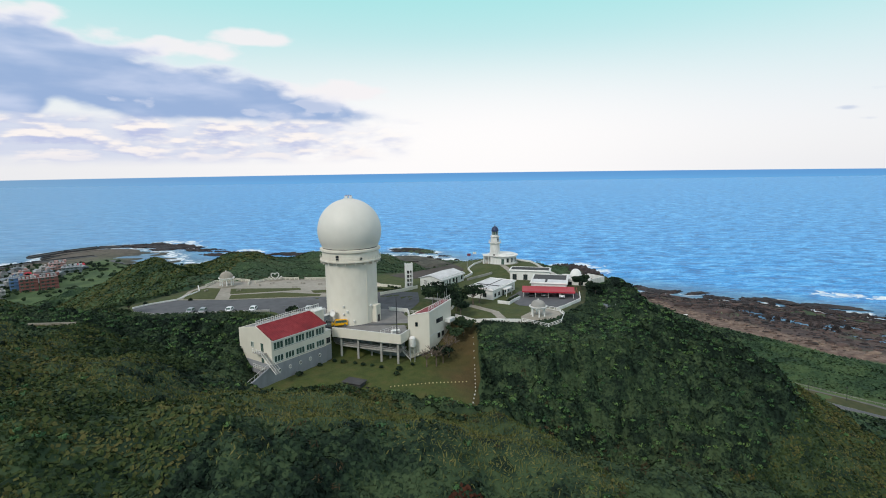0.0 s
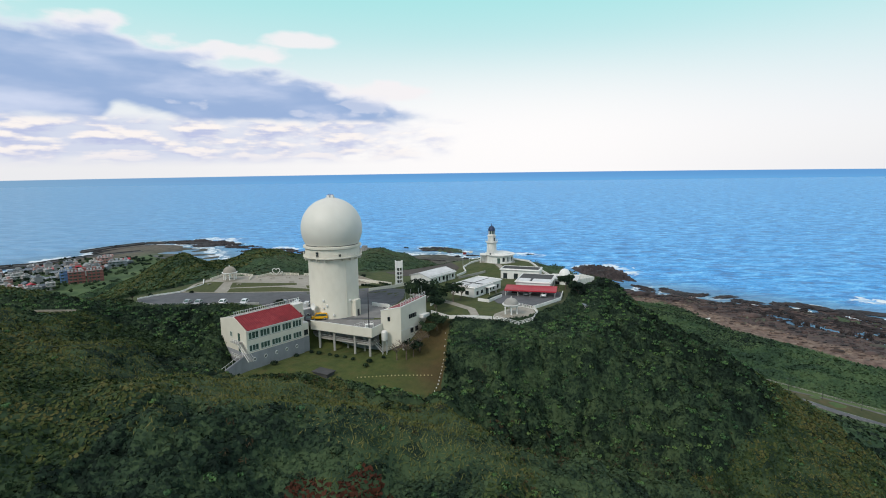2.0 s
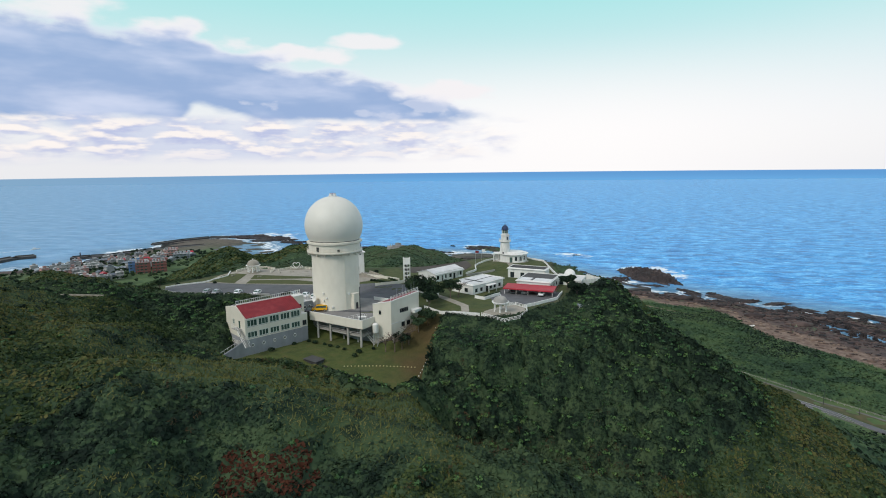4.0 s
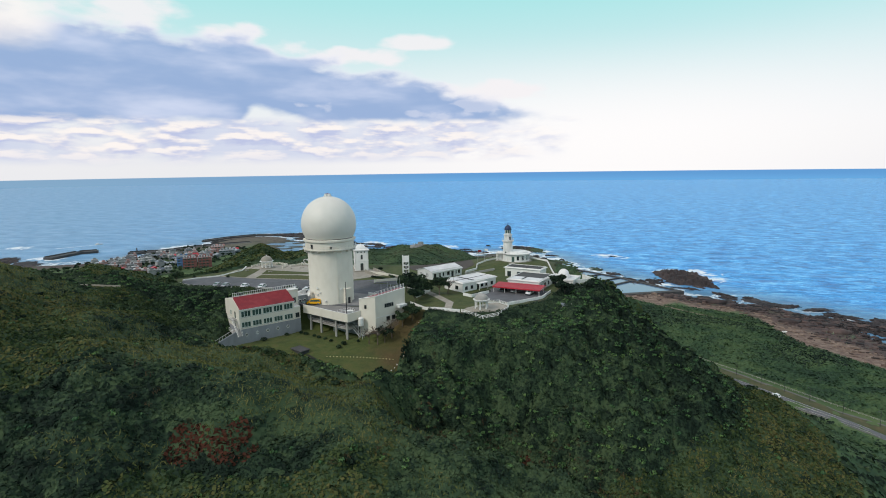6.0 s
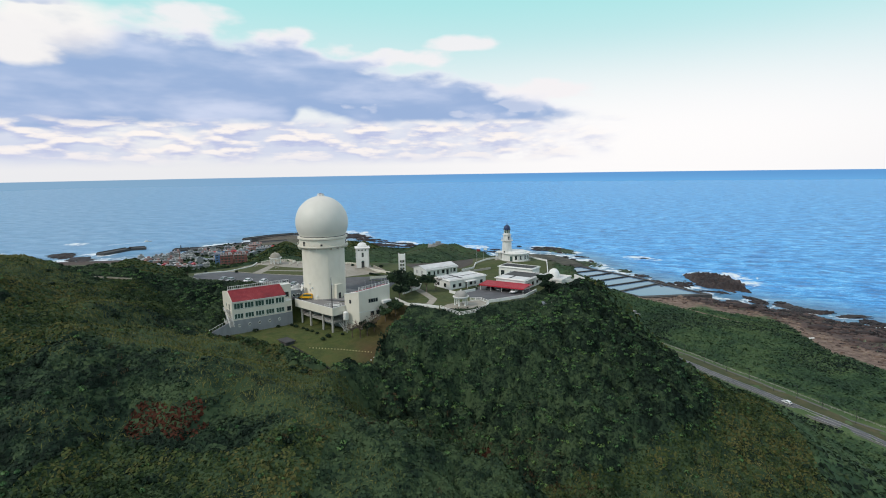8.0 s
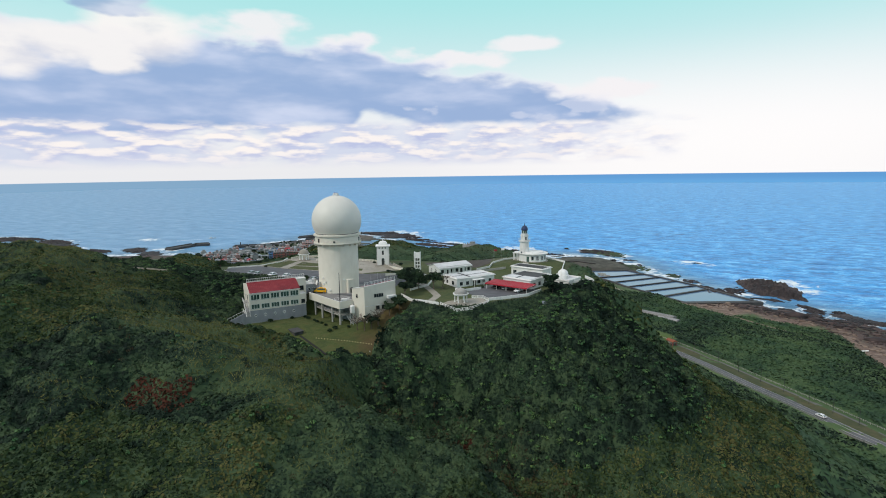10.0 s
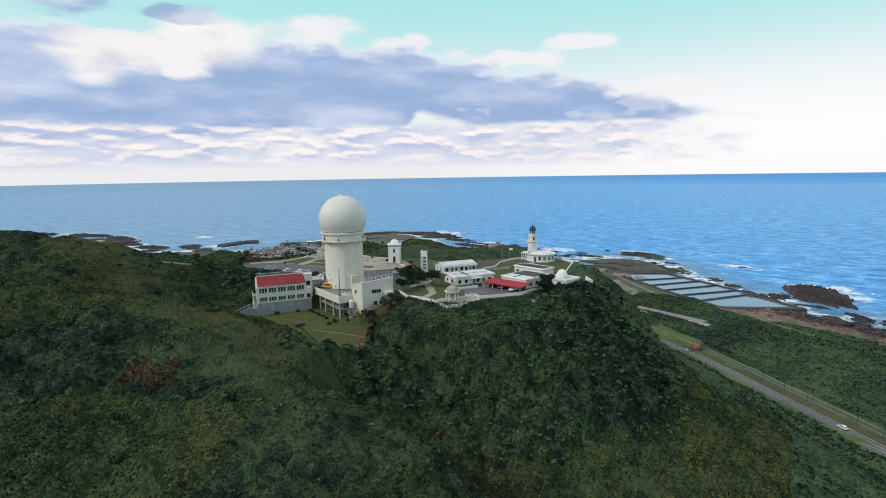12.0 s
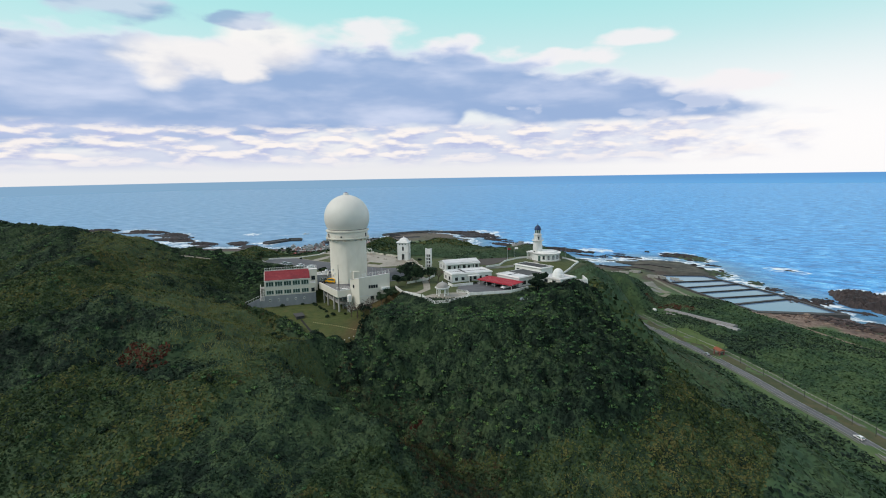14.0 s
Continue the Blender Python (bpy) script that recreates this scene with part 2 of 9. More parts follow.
CARSILVER = surf("silver_car_paint", [(0.32, 0.33, 0.35), (0.40, 0.41, 0.43)], 0.5, 0.3, metal=0.4)
CARDARK = surf("dark_car_paint", [(0.02, 0.022, 0.028), (0.04, 0.042, 0.05)], 0.5, 0.25, spec=0.6)
TYRE = surf("tyre_rubber", [(0.012, 0.012, 0.012), (0.025, 0.025, 0.025)], 2.0, 0.9)
BARK = surf("bark", [(0.081, 0.06075, 0.04725), (0.1755, 0.135, 0.108)], 2.0, 0.95, 0.02)
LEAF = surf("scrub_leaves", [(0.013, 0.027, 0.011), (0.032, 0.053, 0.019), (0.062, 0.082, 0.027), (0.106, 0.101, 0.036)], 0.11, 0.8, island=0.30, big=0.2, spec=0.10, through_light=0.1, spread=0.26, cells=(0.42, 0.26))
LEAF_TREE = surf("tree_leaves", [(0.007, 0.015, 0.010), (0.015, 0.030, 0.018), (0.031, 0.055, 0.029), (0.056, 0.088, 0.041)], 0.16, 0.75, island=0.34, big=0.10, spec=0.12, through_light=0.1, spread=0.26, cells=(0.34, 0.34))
# lighter than the tree leaves: the light on crown tops is in this colour
LEAF_SPRAY = surf("leaf_sprays_painted_lit", [(0.026, 0.070, 0.030), (0.050, 0.116, 0.044), (0.082, 0.166, 0.054), (0.120, 0.194, 0.058)], 0.10, 0.6, island=0.25, big=0.15, spec=0.25, through_light=0.15, spread=0.26, cells=(0.4, 0.35))
TWIGS = surf("brown_twigs", [(0.030, 0.024, 0.014), (0.060, 0.043, 0.024), (0.095, 0.066, 0.036)], 0.3, 0.9, island=0.4, spec=0.1, through_light=0.1)
LEAF_RED = surf("red_brown_leaves", [(0.030, 0.014, 0.009), (0.056, 0.020, 0.012), (0.085, 0.031, 0.017)], 0.5, 0.8, island=0.5, spec=0.12, through_light=0.1)
STRAW = surf("silver_grass", [(0.066, 0.084, 0.026), (0.104, 0.114, 0.036), (0.160, 0.148, 0.054)], 0.25, 0.85, island=0.24, spec=0.12, through_light=0.1, spread=0.26)
PLAINLEAF = surf("coastal_scrub_leaves", [(0.026, 0.052, 0.030), (0.043, 0.082, 0.040), (0.070, 0.114, 0.050)], 0.05, 0.8, island=0.24, big=0.35, spec=0.12, through_light=0.1, spread=0.22, cells=(0.16, 0.22))
LAWN = surf("mown_grass", [(0.038, 0.048, 0.014), (0.064, 0.074, 0.020), (0.094, 0.084, 0.032)], 0.9, 0.95, 0.03, 6.0, big=0.08)
ROCK = surf("shore_rock", [(0.010, 0.010, 0.012), (0.028, 0.023, 0.025), (0.068, 0.050, 0.046)], 0.35, 0.8, 0.6, 0.6)
ISLETROCK = surf("islet_rock", [(0.013, 0.011, 0.012), (0.038, 0.028, 0.028), (0.092, 0.066, 0.058)], 0.30, 0.8, 0.6, 0.6)
MOSSROCK = surf("mossy_reef", [(0.022, 0.024, 0.022), (0.035, 0.060, 0.028), (0.070, 0.095, 0.040)], 0.20, 0.75, 0.5, 0.6)
REDBRICK = surf("red_brown_facade", [(0.20, 0.08, 0.075), (0.32, 0.14, 0.12)], 0.4, 0.85)
PINK = surf("pink_facade", [(0.40, 0.22, 0.20), (0.50, 0.30, 0.27)], 0.4, 0.85)
BLUEWALL = surf("blue_facade", [(0.10, 0.20, 0.38), (0.16, 0.28, 0.48)], 0.4, 0.8)
OFFWHITE = surf("weathered_facade", [(0.20, 0.20, 0.205), (0.42, 0.41, 0.40)], 0.3, 0.85, object_var=0.8)
TINROOF = surf("sheet_roof", [(0.09, 0.11, 0.135), (0.28, 0.31, 0.335)], 0.3, 0.6, object_var=0.9)
HEATH = surf("headland_heath", [(0.034, 0.060, 0.032), (0.053, 0.080, 0.042), (0.088, 0.098, 0.054)], 0.035, 0.9, island=0.16, big=0.35, spec=0.08, through_light=0.1, spread=0.26, cells=(0.08, 0.10))

# ---- plan of the land ----
COAST = [(900, -600), (560, 120), (430, 300), (343, 399), (300, 433), (239, 470), (206, 498), (168, 515), (138, 532), (96, 577),
         (54, 617), (30, 640), (10, 690), (-17, 725), (-40, 745), (-85, 740), (-125, 690), (-180, 690), (-240, 700), (-300, 690),
         (-370, 725), (-420, 800), (-500, 850), (-560, 850), (-590, 790), (-560, 735), (-600, 700), (-570, 640), (-590, 560),
         (-620, 535), (-690, 500), (-784, 436), (-914, 425), (-1000, 460), (-1174, 470), (-1300, 380), (-1500, 100), (-1700, -900)]
PLATEAU = [(-108, 166), (-90, 155), (-62, 157), (-48, 152), (-31, 148), (-14, 144), (3, 151), (13, 146), (22, 143), (33, 148),
           (46, 165), (51, 180), (56, 198), (47, 212), (44, 240), (24, 250), (6, 240), (-12, 222), (-48, 214), (-74, 210), (-94, 206), (-97, 190)]
LAWN_S = [(-46, 121), (-34, 146), (-12, 147), (2, 150), (8.8, 149), (9.0, 134), (8.6, 121), (4.5, 111.5), (-8, 117.5), (-23, 123.5), (-38, 119)]
ROAD = [(-110, 500), (-50, 455), (6, 411), (44, 379), (76, 352), (102, 327), (122, 305), (141, 286), (157, 268), (177, 247), (198, 225), (225, 190), (250, 130), (272, 50)]
SAND_TRACK = [(78, 500), (104, 481), (123, 462), (150, 437.5), (172, 420), (188, 408), (194, 396)]
WROAD = [(-470, 380), (-420, 405), (-366, 429), (-336, 446), (-308, 471), (-285, 520), (-300, 580), (-380, 660), (-441, 700)]
POND_L = [(-30, 628), (-11, 592), (9, 574), (25, 556), (43, 541), (61, 525), (82, 507)]
POND_R = [(12, 650), (32, 633), (50, 621), (68, 606), (88, 590), (99, 576), (140, 537)]
GULLY = [(33, 108, 53), (38, 106, 50), (46, 112, 44), (56, 111, 42), (68, 110, 41), (84, 106, 38)]      # floor of the ravine between ridge and wood
# crest lines: points (x, y, z) and the fall to the sides
RIDGES = [
    ([(-460, 30, 100), (-300, 84, 93), (-200, 90, 95), (-118, 106, 93), (-85, 80, 91), (-59, 60, 89.5), (-35, 71, 86), (-8, 74, 80.5), (12, 77, 75.5), (24, 79, 65.5), (38, 76, 52), (60, 78, 48), (110, 70, 34)], 0.42),
    ([(10, 79, 75.5), (15, 88, 72.5), (16.5, 101, 71)], 0.75),
    ([(40, 152, 73), (70, 158, 68), (90, 156, 57), (112, 158, 44), (128, 164, 38), (150, 175, 26), (168, 186, 14)], 0.55),
    ([(-20, 212, 77), (-45, 290, 71.5), (-62, 375, 64), (-110, 440, 52), (-150, 520, 20)], 0.36),
    ([(-92, 206, 76), (-150, 290, 68), (-200, 362, 62), (-214, 385, 52)], 0.55),
    ([(-75, 212, 74), (-110, 300, 69), (-140, 370, 64), (-150, 420, 52)], 0.30),
    ([(-112, 150, 74), (-190, 200, 66), (-254, 260, 61.5), (-285, 290, 48)], 0.45),
]


def poly_dist(X, Y, pts):
    """Distance to a polygon's edge, minus inside."""
    d = np.full(X.shape, 1e9)
    inside = np.zeros(X.shape, bool)
    for (x0, y0), (x1, y1) in zip(pts, pts[1:] + pts[:1]):
        dx, dy = x1 - x0, y1 - y0
        t = np.clip(((X - x0) * dx + (Y - y0) * dy) / (dx * dx + dy * dy), 0, 1)
        d = np.minimum(d, np.hypot(X - x0 - t * dx, Y - y0 - t * dy))
        cross = ((y0 > Y) != (y1 > Y)) & (X < (x1 - x0) * (Y - y0) / ((y1 - y0) or 1e-9) + x0)
        inside ^= cross
    return np.where(inside, -d, d)


def line_dist(X, Y, pts):
    """Distance to a polyline, and the share of the way along it at the nearest place, as an index."""
    best, at = np.full(X.shape, 1e9), np.zeros(X.shape)
    for i, (p, q) in enumerate(zip(pts, pts[1:])):
        dx, dy = q[0] - p[0], q[1] - p[1]
        t = np.clip(((X - p[0]) * dx + (Y - p[1]) * dy) / (dx * dx + dy * dy), 0, 1)
        d = np.hypot(X - p[0] - t * dx, Y - p[1] - t * dy)
        near = d < best
        best, at = np.where(near, d, best), np.where(near, i + t, at)
    return best, at


def smooth(v, lo, hi):
    t = np.clip((v - lo) / (hi - lo), 0, 1)
    return t * t * (3 - 2 * t)


def smax(a, b, k):
    h = np.clip(0.5 + 0.5 * (a - b) / k, 0, 1)
    return b + (a - b) * h + k * h * (1 - h)


def waves(X, Y, size, seed):
    """A cheap smooth wander of about +-1."""
    rng = np.random.RandomState(seed)
    out = np.zeros(X.shape)
    for k in range(7):
        a, s = rng.uniform(0, 2 * math.pi), (0.7 + 0.25 * k) * 2 * math.pi / size
        out += np.sin((X * math.cos(a) + Y * math.sin(a)) * s + rng.uniform(0, 6.28))
    return out / 3.2


def height(X, Y):
    X, Y = np.asarray(X, float), np.asarray(Y, float)
    c = -poly_dist(X, Y, COAST)
    z = np.where(c > 0, 2.8 * smooth(c, 0, 22) + 5.0 * smooth(c, 30, 200) + np.clip(c - 230, 0, 500) * 0.02, np.clip(c * 0.12, -6, 0))
    for pts, fall in RIDGES:
        h = np.full(X.shape, -99.0)
        for p, q in zip(pts, pts[1:]):
            dx, dy = q[0] - p[0], q[1] - p[1]
            t = np.clip(((X - p[0]) * dx + (Y - p[1]) * dy) / (dx * dx + dy * dy), 0, 1)
            d = np.hypot(X - p[0] - t * dx, Y - p[1] - t * dy)
            h = np.maximum(h, p[2] + (q[2] - p[2]) * t - fall * (np.sqrt(d * d + 25) - 5))
        if pts[0][1] > 200:
            h = h - 0.4 * np.clip(X - 2, 0, None) - 0.7 * np.clip(X + 10, 0, None) * smooth(Y, 300, 360)
        z = np.where(c > 0, smax(z, h, 6.0), z)
    p = poly_dist(X, Y, PLATEAU)
    north = smooth(Y, 185, 225)
    fall = np.interp(p, [0, 12, 35, 55, 80, 140, 400], [0, 6.5, 29, 42, 54, 70, 190])
    steep = np.interp(p, [0, 7, 18, 35, 55, 72, 90, 140, 400], [0, 3.5, 16, 32, 46, 59, 67, 80, 200])
    bluff = np.interp(p, [0, 7, 18, 35, 55, 72, 90, 140, 400], [0, 7, 27, 40, 50, 61, 67, 80, 200])
    steep = steep + (bluff - steep) * smooth(X, 56, 70)
    fall = (fall + (steep - fall) * smooth(Y, 195, 235) * smooth(X, 40, 60)) * (1 - 0.35 * north * smooth(X, 15, -25))
    h = 78 - fall
    z = np.where(c > 0, smax(z, h, 3.0 + 6.0 * smooth(p, 6, 20)), z)
    carve = np.full(X.shape, 999.0)
    for p_, q_ in zip(GULLY, GULLY[1:]):
        dx, dy = q_[0] - p_[0], q_[1] - p_[1]
        t = np.clip(((X - p_[0]) * dx + (Y - p_[1]) * dy) / (dx * dx + dy * dy), 0, 1)
        d = np.hypot(X - p_[0] - t * dx, Y - p_[1] - t * dy)
        carve = np.minimum(carve, p_[2] + (q_[2] - p_[2]) * t + 0.15 * d + 0.028 * d * d)
    z = -smax(-z, -carve, 3.0)
    z = z - 3.0 * np.exp(-(X / 13) ** 2 - ((Y - 59) / 10) ** 2)
    z = z + waves(X, Y, 38, 3) * 1.3 * smooth(p, 4, 30) * smooth(c, 60, 200)
    lane = np.minimum(line_dist(X, Y, [(-119, 128.5), (-92, 131)])[0], line_dist(X, Y, [(-126, 146), (-98, 148)])[0] - 6)
    z = z + (np.minimum(z, 82.6) - z) * smooth(lane, 15, 6)
    # levelled ground
    flat = 78 - 1.45 * smooth(np.hypot(X + 27, Y - 156), 27, 20) + 1.8 * smooth(np.hypot(X - 23, Y - 231), 24, 8)
    z = z + (flat - z) * smooth(p, 2.5, -1.0)
    lw = poly_dist(X, Y, LAWN_S)
    lawn = np.minimum(69.35, 69.6 - 0.0718 * (X + 42) + 0.1454 * (Y - 125))
    bank = np.where(Y > 143, np.minimum(lawn + 0.9 * np.clip(Y - 145, 0, 9), 76), lawn)
    bank = np.maximum(bank, lawn + 0.5 * np.clip(Y - 138, 0, 13) * smooth(X, -9, -3))
    z = z + (bank - z) * smooth(lw, 3.0, -1.5)
    for line, lo, hi in ((ROAD, 7.0, 8.2), (WROAD, 6.0, 9.0)):
        rd, _ = line_dist(X, Y, line)
        z = z + (np.clip(z, lo, hi) - z) * smooth(rd, 22, 13) * (c > 20)
    pd = poly_dist(X, Y, POND_L + POND_R[::-1])
    z = z + (np.minimum(z, 0.2) - z) * smooth(pd, 8, 2)
    # wave-cut ledges along the eastern shore
    ledge = smooth(X, 90, 150) * smooth(c, -30, -5) * smooth(c, 52, 36)
    z = z + ledge * (0.55 * waves(X * 0.9 + Y * 0.55, (X * 0.5 - Y * 0.9) * 0.25, 26, 21) + 0.5 * waves(X, Y, 40, 4) - 0.9 * smooth(c, 36, 8) + 0.35)
    shelf = smooth(X, 222, 250) * smooth(c, -25, -5) * smooth(c - shelf_edge(X), 4, -8)
    strip = waves(X * 0.9 + Y * 0.55, (X * 0.5 - Y * 0.9) * 0.18, 15, 23)
    z = z + (0.12 + 0.75 * strip + 0.3 * waves(X, Y, 50, 6) - z) * shelf
    flat_n = north_flat(X, Y, c)
    z = z + (-0.1 + 0.8 * waves(X * 0.22, Y + X * 0.28, 24, 27) + 0.3 * waves(X, Y, 60, 28) - z) * flat_n
    return z


def north_flat(X, Y, c):
    """Striped reef flats along the far shore, on both sides of the water's edge."""
    strip = smooth(Y, 640, 672) * smooth(c, -22, -4) * smooth(c, 66, 46) * smooth(X, -470, -430) * smooth(X, -60, -90)
    spit = smooth(X, -492, -468) * smooth(X, -300, -330) * smooth(Y, 735, 752) * smooth(c, -14, -3)
    return np.maximum(strip, spit)


def shelf_edge(X):
    return np.interp(X, [220, 250, 300], [30, 60, 86])


def dark_shore(Y):
    """Where the sand of the eastern beach gives way to dark rock."""
    return np.interp(Y, [280, 330, 364, 407, 467, 490, 505], [290, 256, 234, 212, 184, 150, 122])


def scrub_edge(X):
    return np.interp(X, [-200, 40, 90, 115, 130, 160, 184, 193, 215, 235, 260], [130, 60, 58, 62, 52, 50, 60, 106, 117, 134, 138])


def ground_z(x, y):
    return float(height(np.array([x]), np.array([y]))[0])


def lines(lo, hi, fine_lo, fine_hi, fine, grow):
    mid = list(np.arange(fine_lo, fine_hi + 0.01, fine))
    out, s, v = [], fine, fine_lo
    while v > lo:
        s *= grow
        v -= s
        out.append(max(v, lo))
    right, s, v = [], fine, fine_hi
    while v < hi:
        s *= grow
        v += s
        right.append(min(v, hi))
    return np.array(out[::-1] + mid + right)


def sheet(name, xs, ys, Z, material, extra=None):
    me = bpy.data.meshes.new(name)
    X, Y = np.meshgrid(xs, ys)
    co = np.stack([X, Y, Z], -1).reshape(-1, 3)
    w, h = len(xs), len(ys)
    i = (np.arange(h - 1)[:, None] * w + np.arange(w - 1)[None]).ravel()
    quads = np.stack([i, i + 1, i + 1 + w, i + w], 1)
    fill_mesh(me, co, quads)
    me.polygons.foreach_set("use_smooth", np.ones(len(quads), bool))
    for key, val in (extra or {}).items():
        at = me.attributes.new(key, "FLOAT", "POINT")
        at.data.foreach_set("value", np.asarray(val, np.float32).ravel())
    me.materials.append(material)
    return new(name, me)


def fill_mesh(me, co, quads):
    co, quads = np.asarray(co, np.float32), np.asarray(quads, np.int32)
    n = quads.shape[1]
    me.vertices.add(len(co))
    me.vertices.foreach_set("co", co.ravel())
    me.loops.add(quads.size)
    me.loops.foreach_set("vertex_index", quads.ravel())
    me.polygons.add(len(quads))
    me.polygons.foreach_set("loop_start", np.arange(len(quads), dtype=np.int32) * n)
    me.update(calc_edges=True)


def attr_mix(nt, key, a, b, lo=0.0, hi=1.0):
    at = nt.nodes.new("ShaderNodeAttribute")
    at.attribute_name = key
    mr = nt.nodes.new("ShaderNodeMapRange")
    mr.inputs[1].default_value, mr.inputs[2].default_value = lo, hi
    nt.links.new(at.outputs["Fac"], mr.inputs[0])
    m = nt.nodes.new("ShaderNodeMix")
    m.data_type = "RGBA"
    nt.links.new(mr.outputs[0], m.inputs[0])
    nt.links.new(a, m.inputs[6])
    nt.links.new(b, m.inputs[7])
    return m.outputs[2]


def ramp_noise(nt, scale, colours, detail=6, vec=None):
    n = nt.nodes.new("ShaderNodeTexNoise")
    n.inputs["Scale"].default_value, n.inputs["Detail"].default_value, n.inputs["Roughness"].default_value = scale, detail, 0.6
    if vec is None:
        vec = nt.nodes.new("ShaderNodeNewGeometry").outputs["Position"]
    nt.links.new(vec, n.inputs["Vector"])
    r = nt.nodes.new("ShaderNodeValToRGB")
    while len(r.color_ramp.elements) < len(colours):
        r.color_ramp.elements.new(0.5)
    for i, c in enumerate(colours):
        r.color_ramp.elements[i].position = 0.3 + 0.4 * i / max(1, len(colours) - 1)
        r.color_ramp.elements[i].color = (*c, 1)
    nt.links.new(n.outputs["Fac"], r.inputs[0])
    return r.outputs[0]


def ground_material():
    m = bpy.data.materials.new("earth_and_undergrowth")
    m.use_nodes = True
    nt = m.node_tree
    b = nt.nodes["Principled BSDF"]
    scrub = ramp_noise(nt, 0.25, [(0.024, 0.040, 0.016), (0.042, 0.056, 0.022), (0.070, 0.068, 0.030)])
    plain = ramp_noise(nt, 0.05, [(0.034, 0.064, 0.024), (0.056, 0.100, 0.032), (0.088, 0.130, 0.042)])
    beach = ramp_noise(nt, 0.22, [(0.055, 0.034, 0.028), (0.12, 0.076, 0.060), (0.19, 0.130, 0.098), (0.28, 0.215, 0.165)], 9)
    reef = ramp_noise(nt, 0.07, [(0.020, 0.016, 0.018), (0.082, 0.052, 0.046), (0.045, 0.060, 0.034)])
    grass = ramp_noise(nt, 0.35, [(0.034, 0.052, 0.010), (0.055, 0.074, 0.014), (0.082, 0.080, 0.022)])
    soil = ramp_noise(nt, 0.12, [(0.055, 0.046, 0.036), (0.11, 0.090, 0.070), (0.15, 0.125, 0.095)])
    col = attr_mix(nt, "plain", scrub, plain)
    col = attr_mix(nt, "beach", col, beach)
    col = attr_mix(nt, "reef", col, reef)
    col = attr_mix(nt, "moss", col, ramp_noise(nt, 0.06, [(0.018, 0.018, 0.016), (0.056, 0.054, 0.040), (0.125, 0.112, 0.085)]))
    col = attr_mix(nt, "soil", col, soil)
    col = attr_mix(nt, "lawn", col, grass)
    col = attr_mix(nt, "dry", col, ramp_noise(nt, 0.4, [(0.056, 0.036, 0.013), (0.098, 0.059, 0.022)]))
    nt.links.new(col, b.inputs["Base Color"])
    b.inputs["Roughness"].default_value = 0.95
    n = nt.nodes.new("ShaderNodeTexNoise")
    n.inputs["Scale"].default_value, n.inputs["Detail"].default_value = 0.8, 6
    nt.links.new(nt.nodes.new("ShaderNodeNewGeometry").outputs["Position"], n.inputs["Vector"])
    bp = nt.nodes.new("ShaderNodeBump")
    bp.inputs["Strength"].default_value, bp.inputs["Distance"].default_value = 0.7, 0.5
    nt.links.new(n.outputs["Fac"], bp.inputs["Height"])
    nt.links.new(bp.outputs[0], b.inputs["Normal"])
    return m


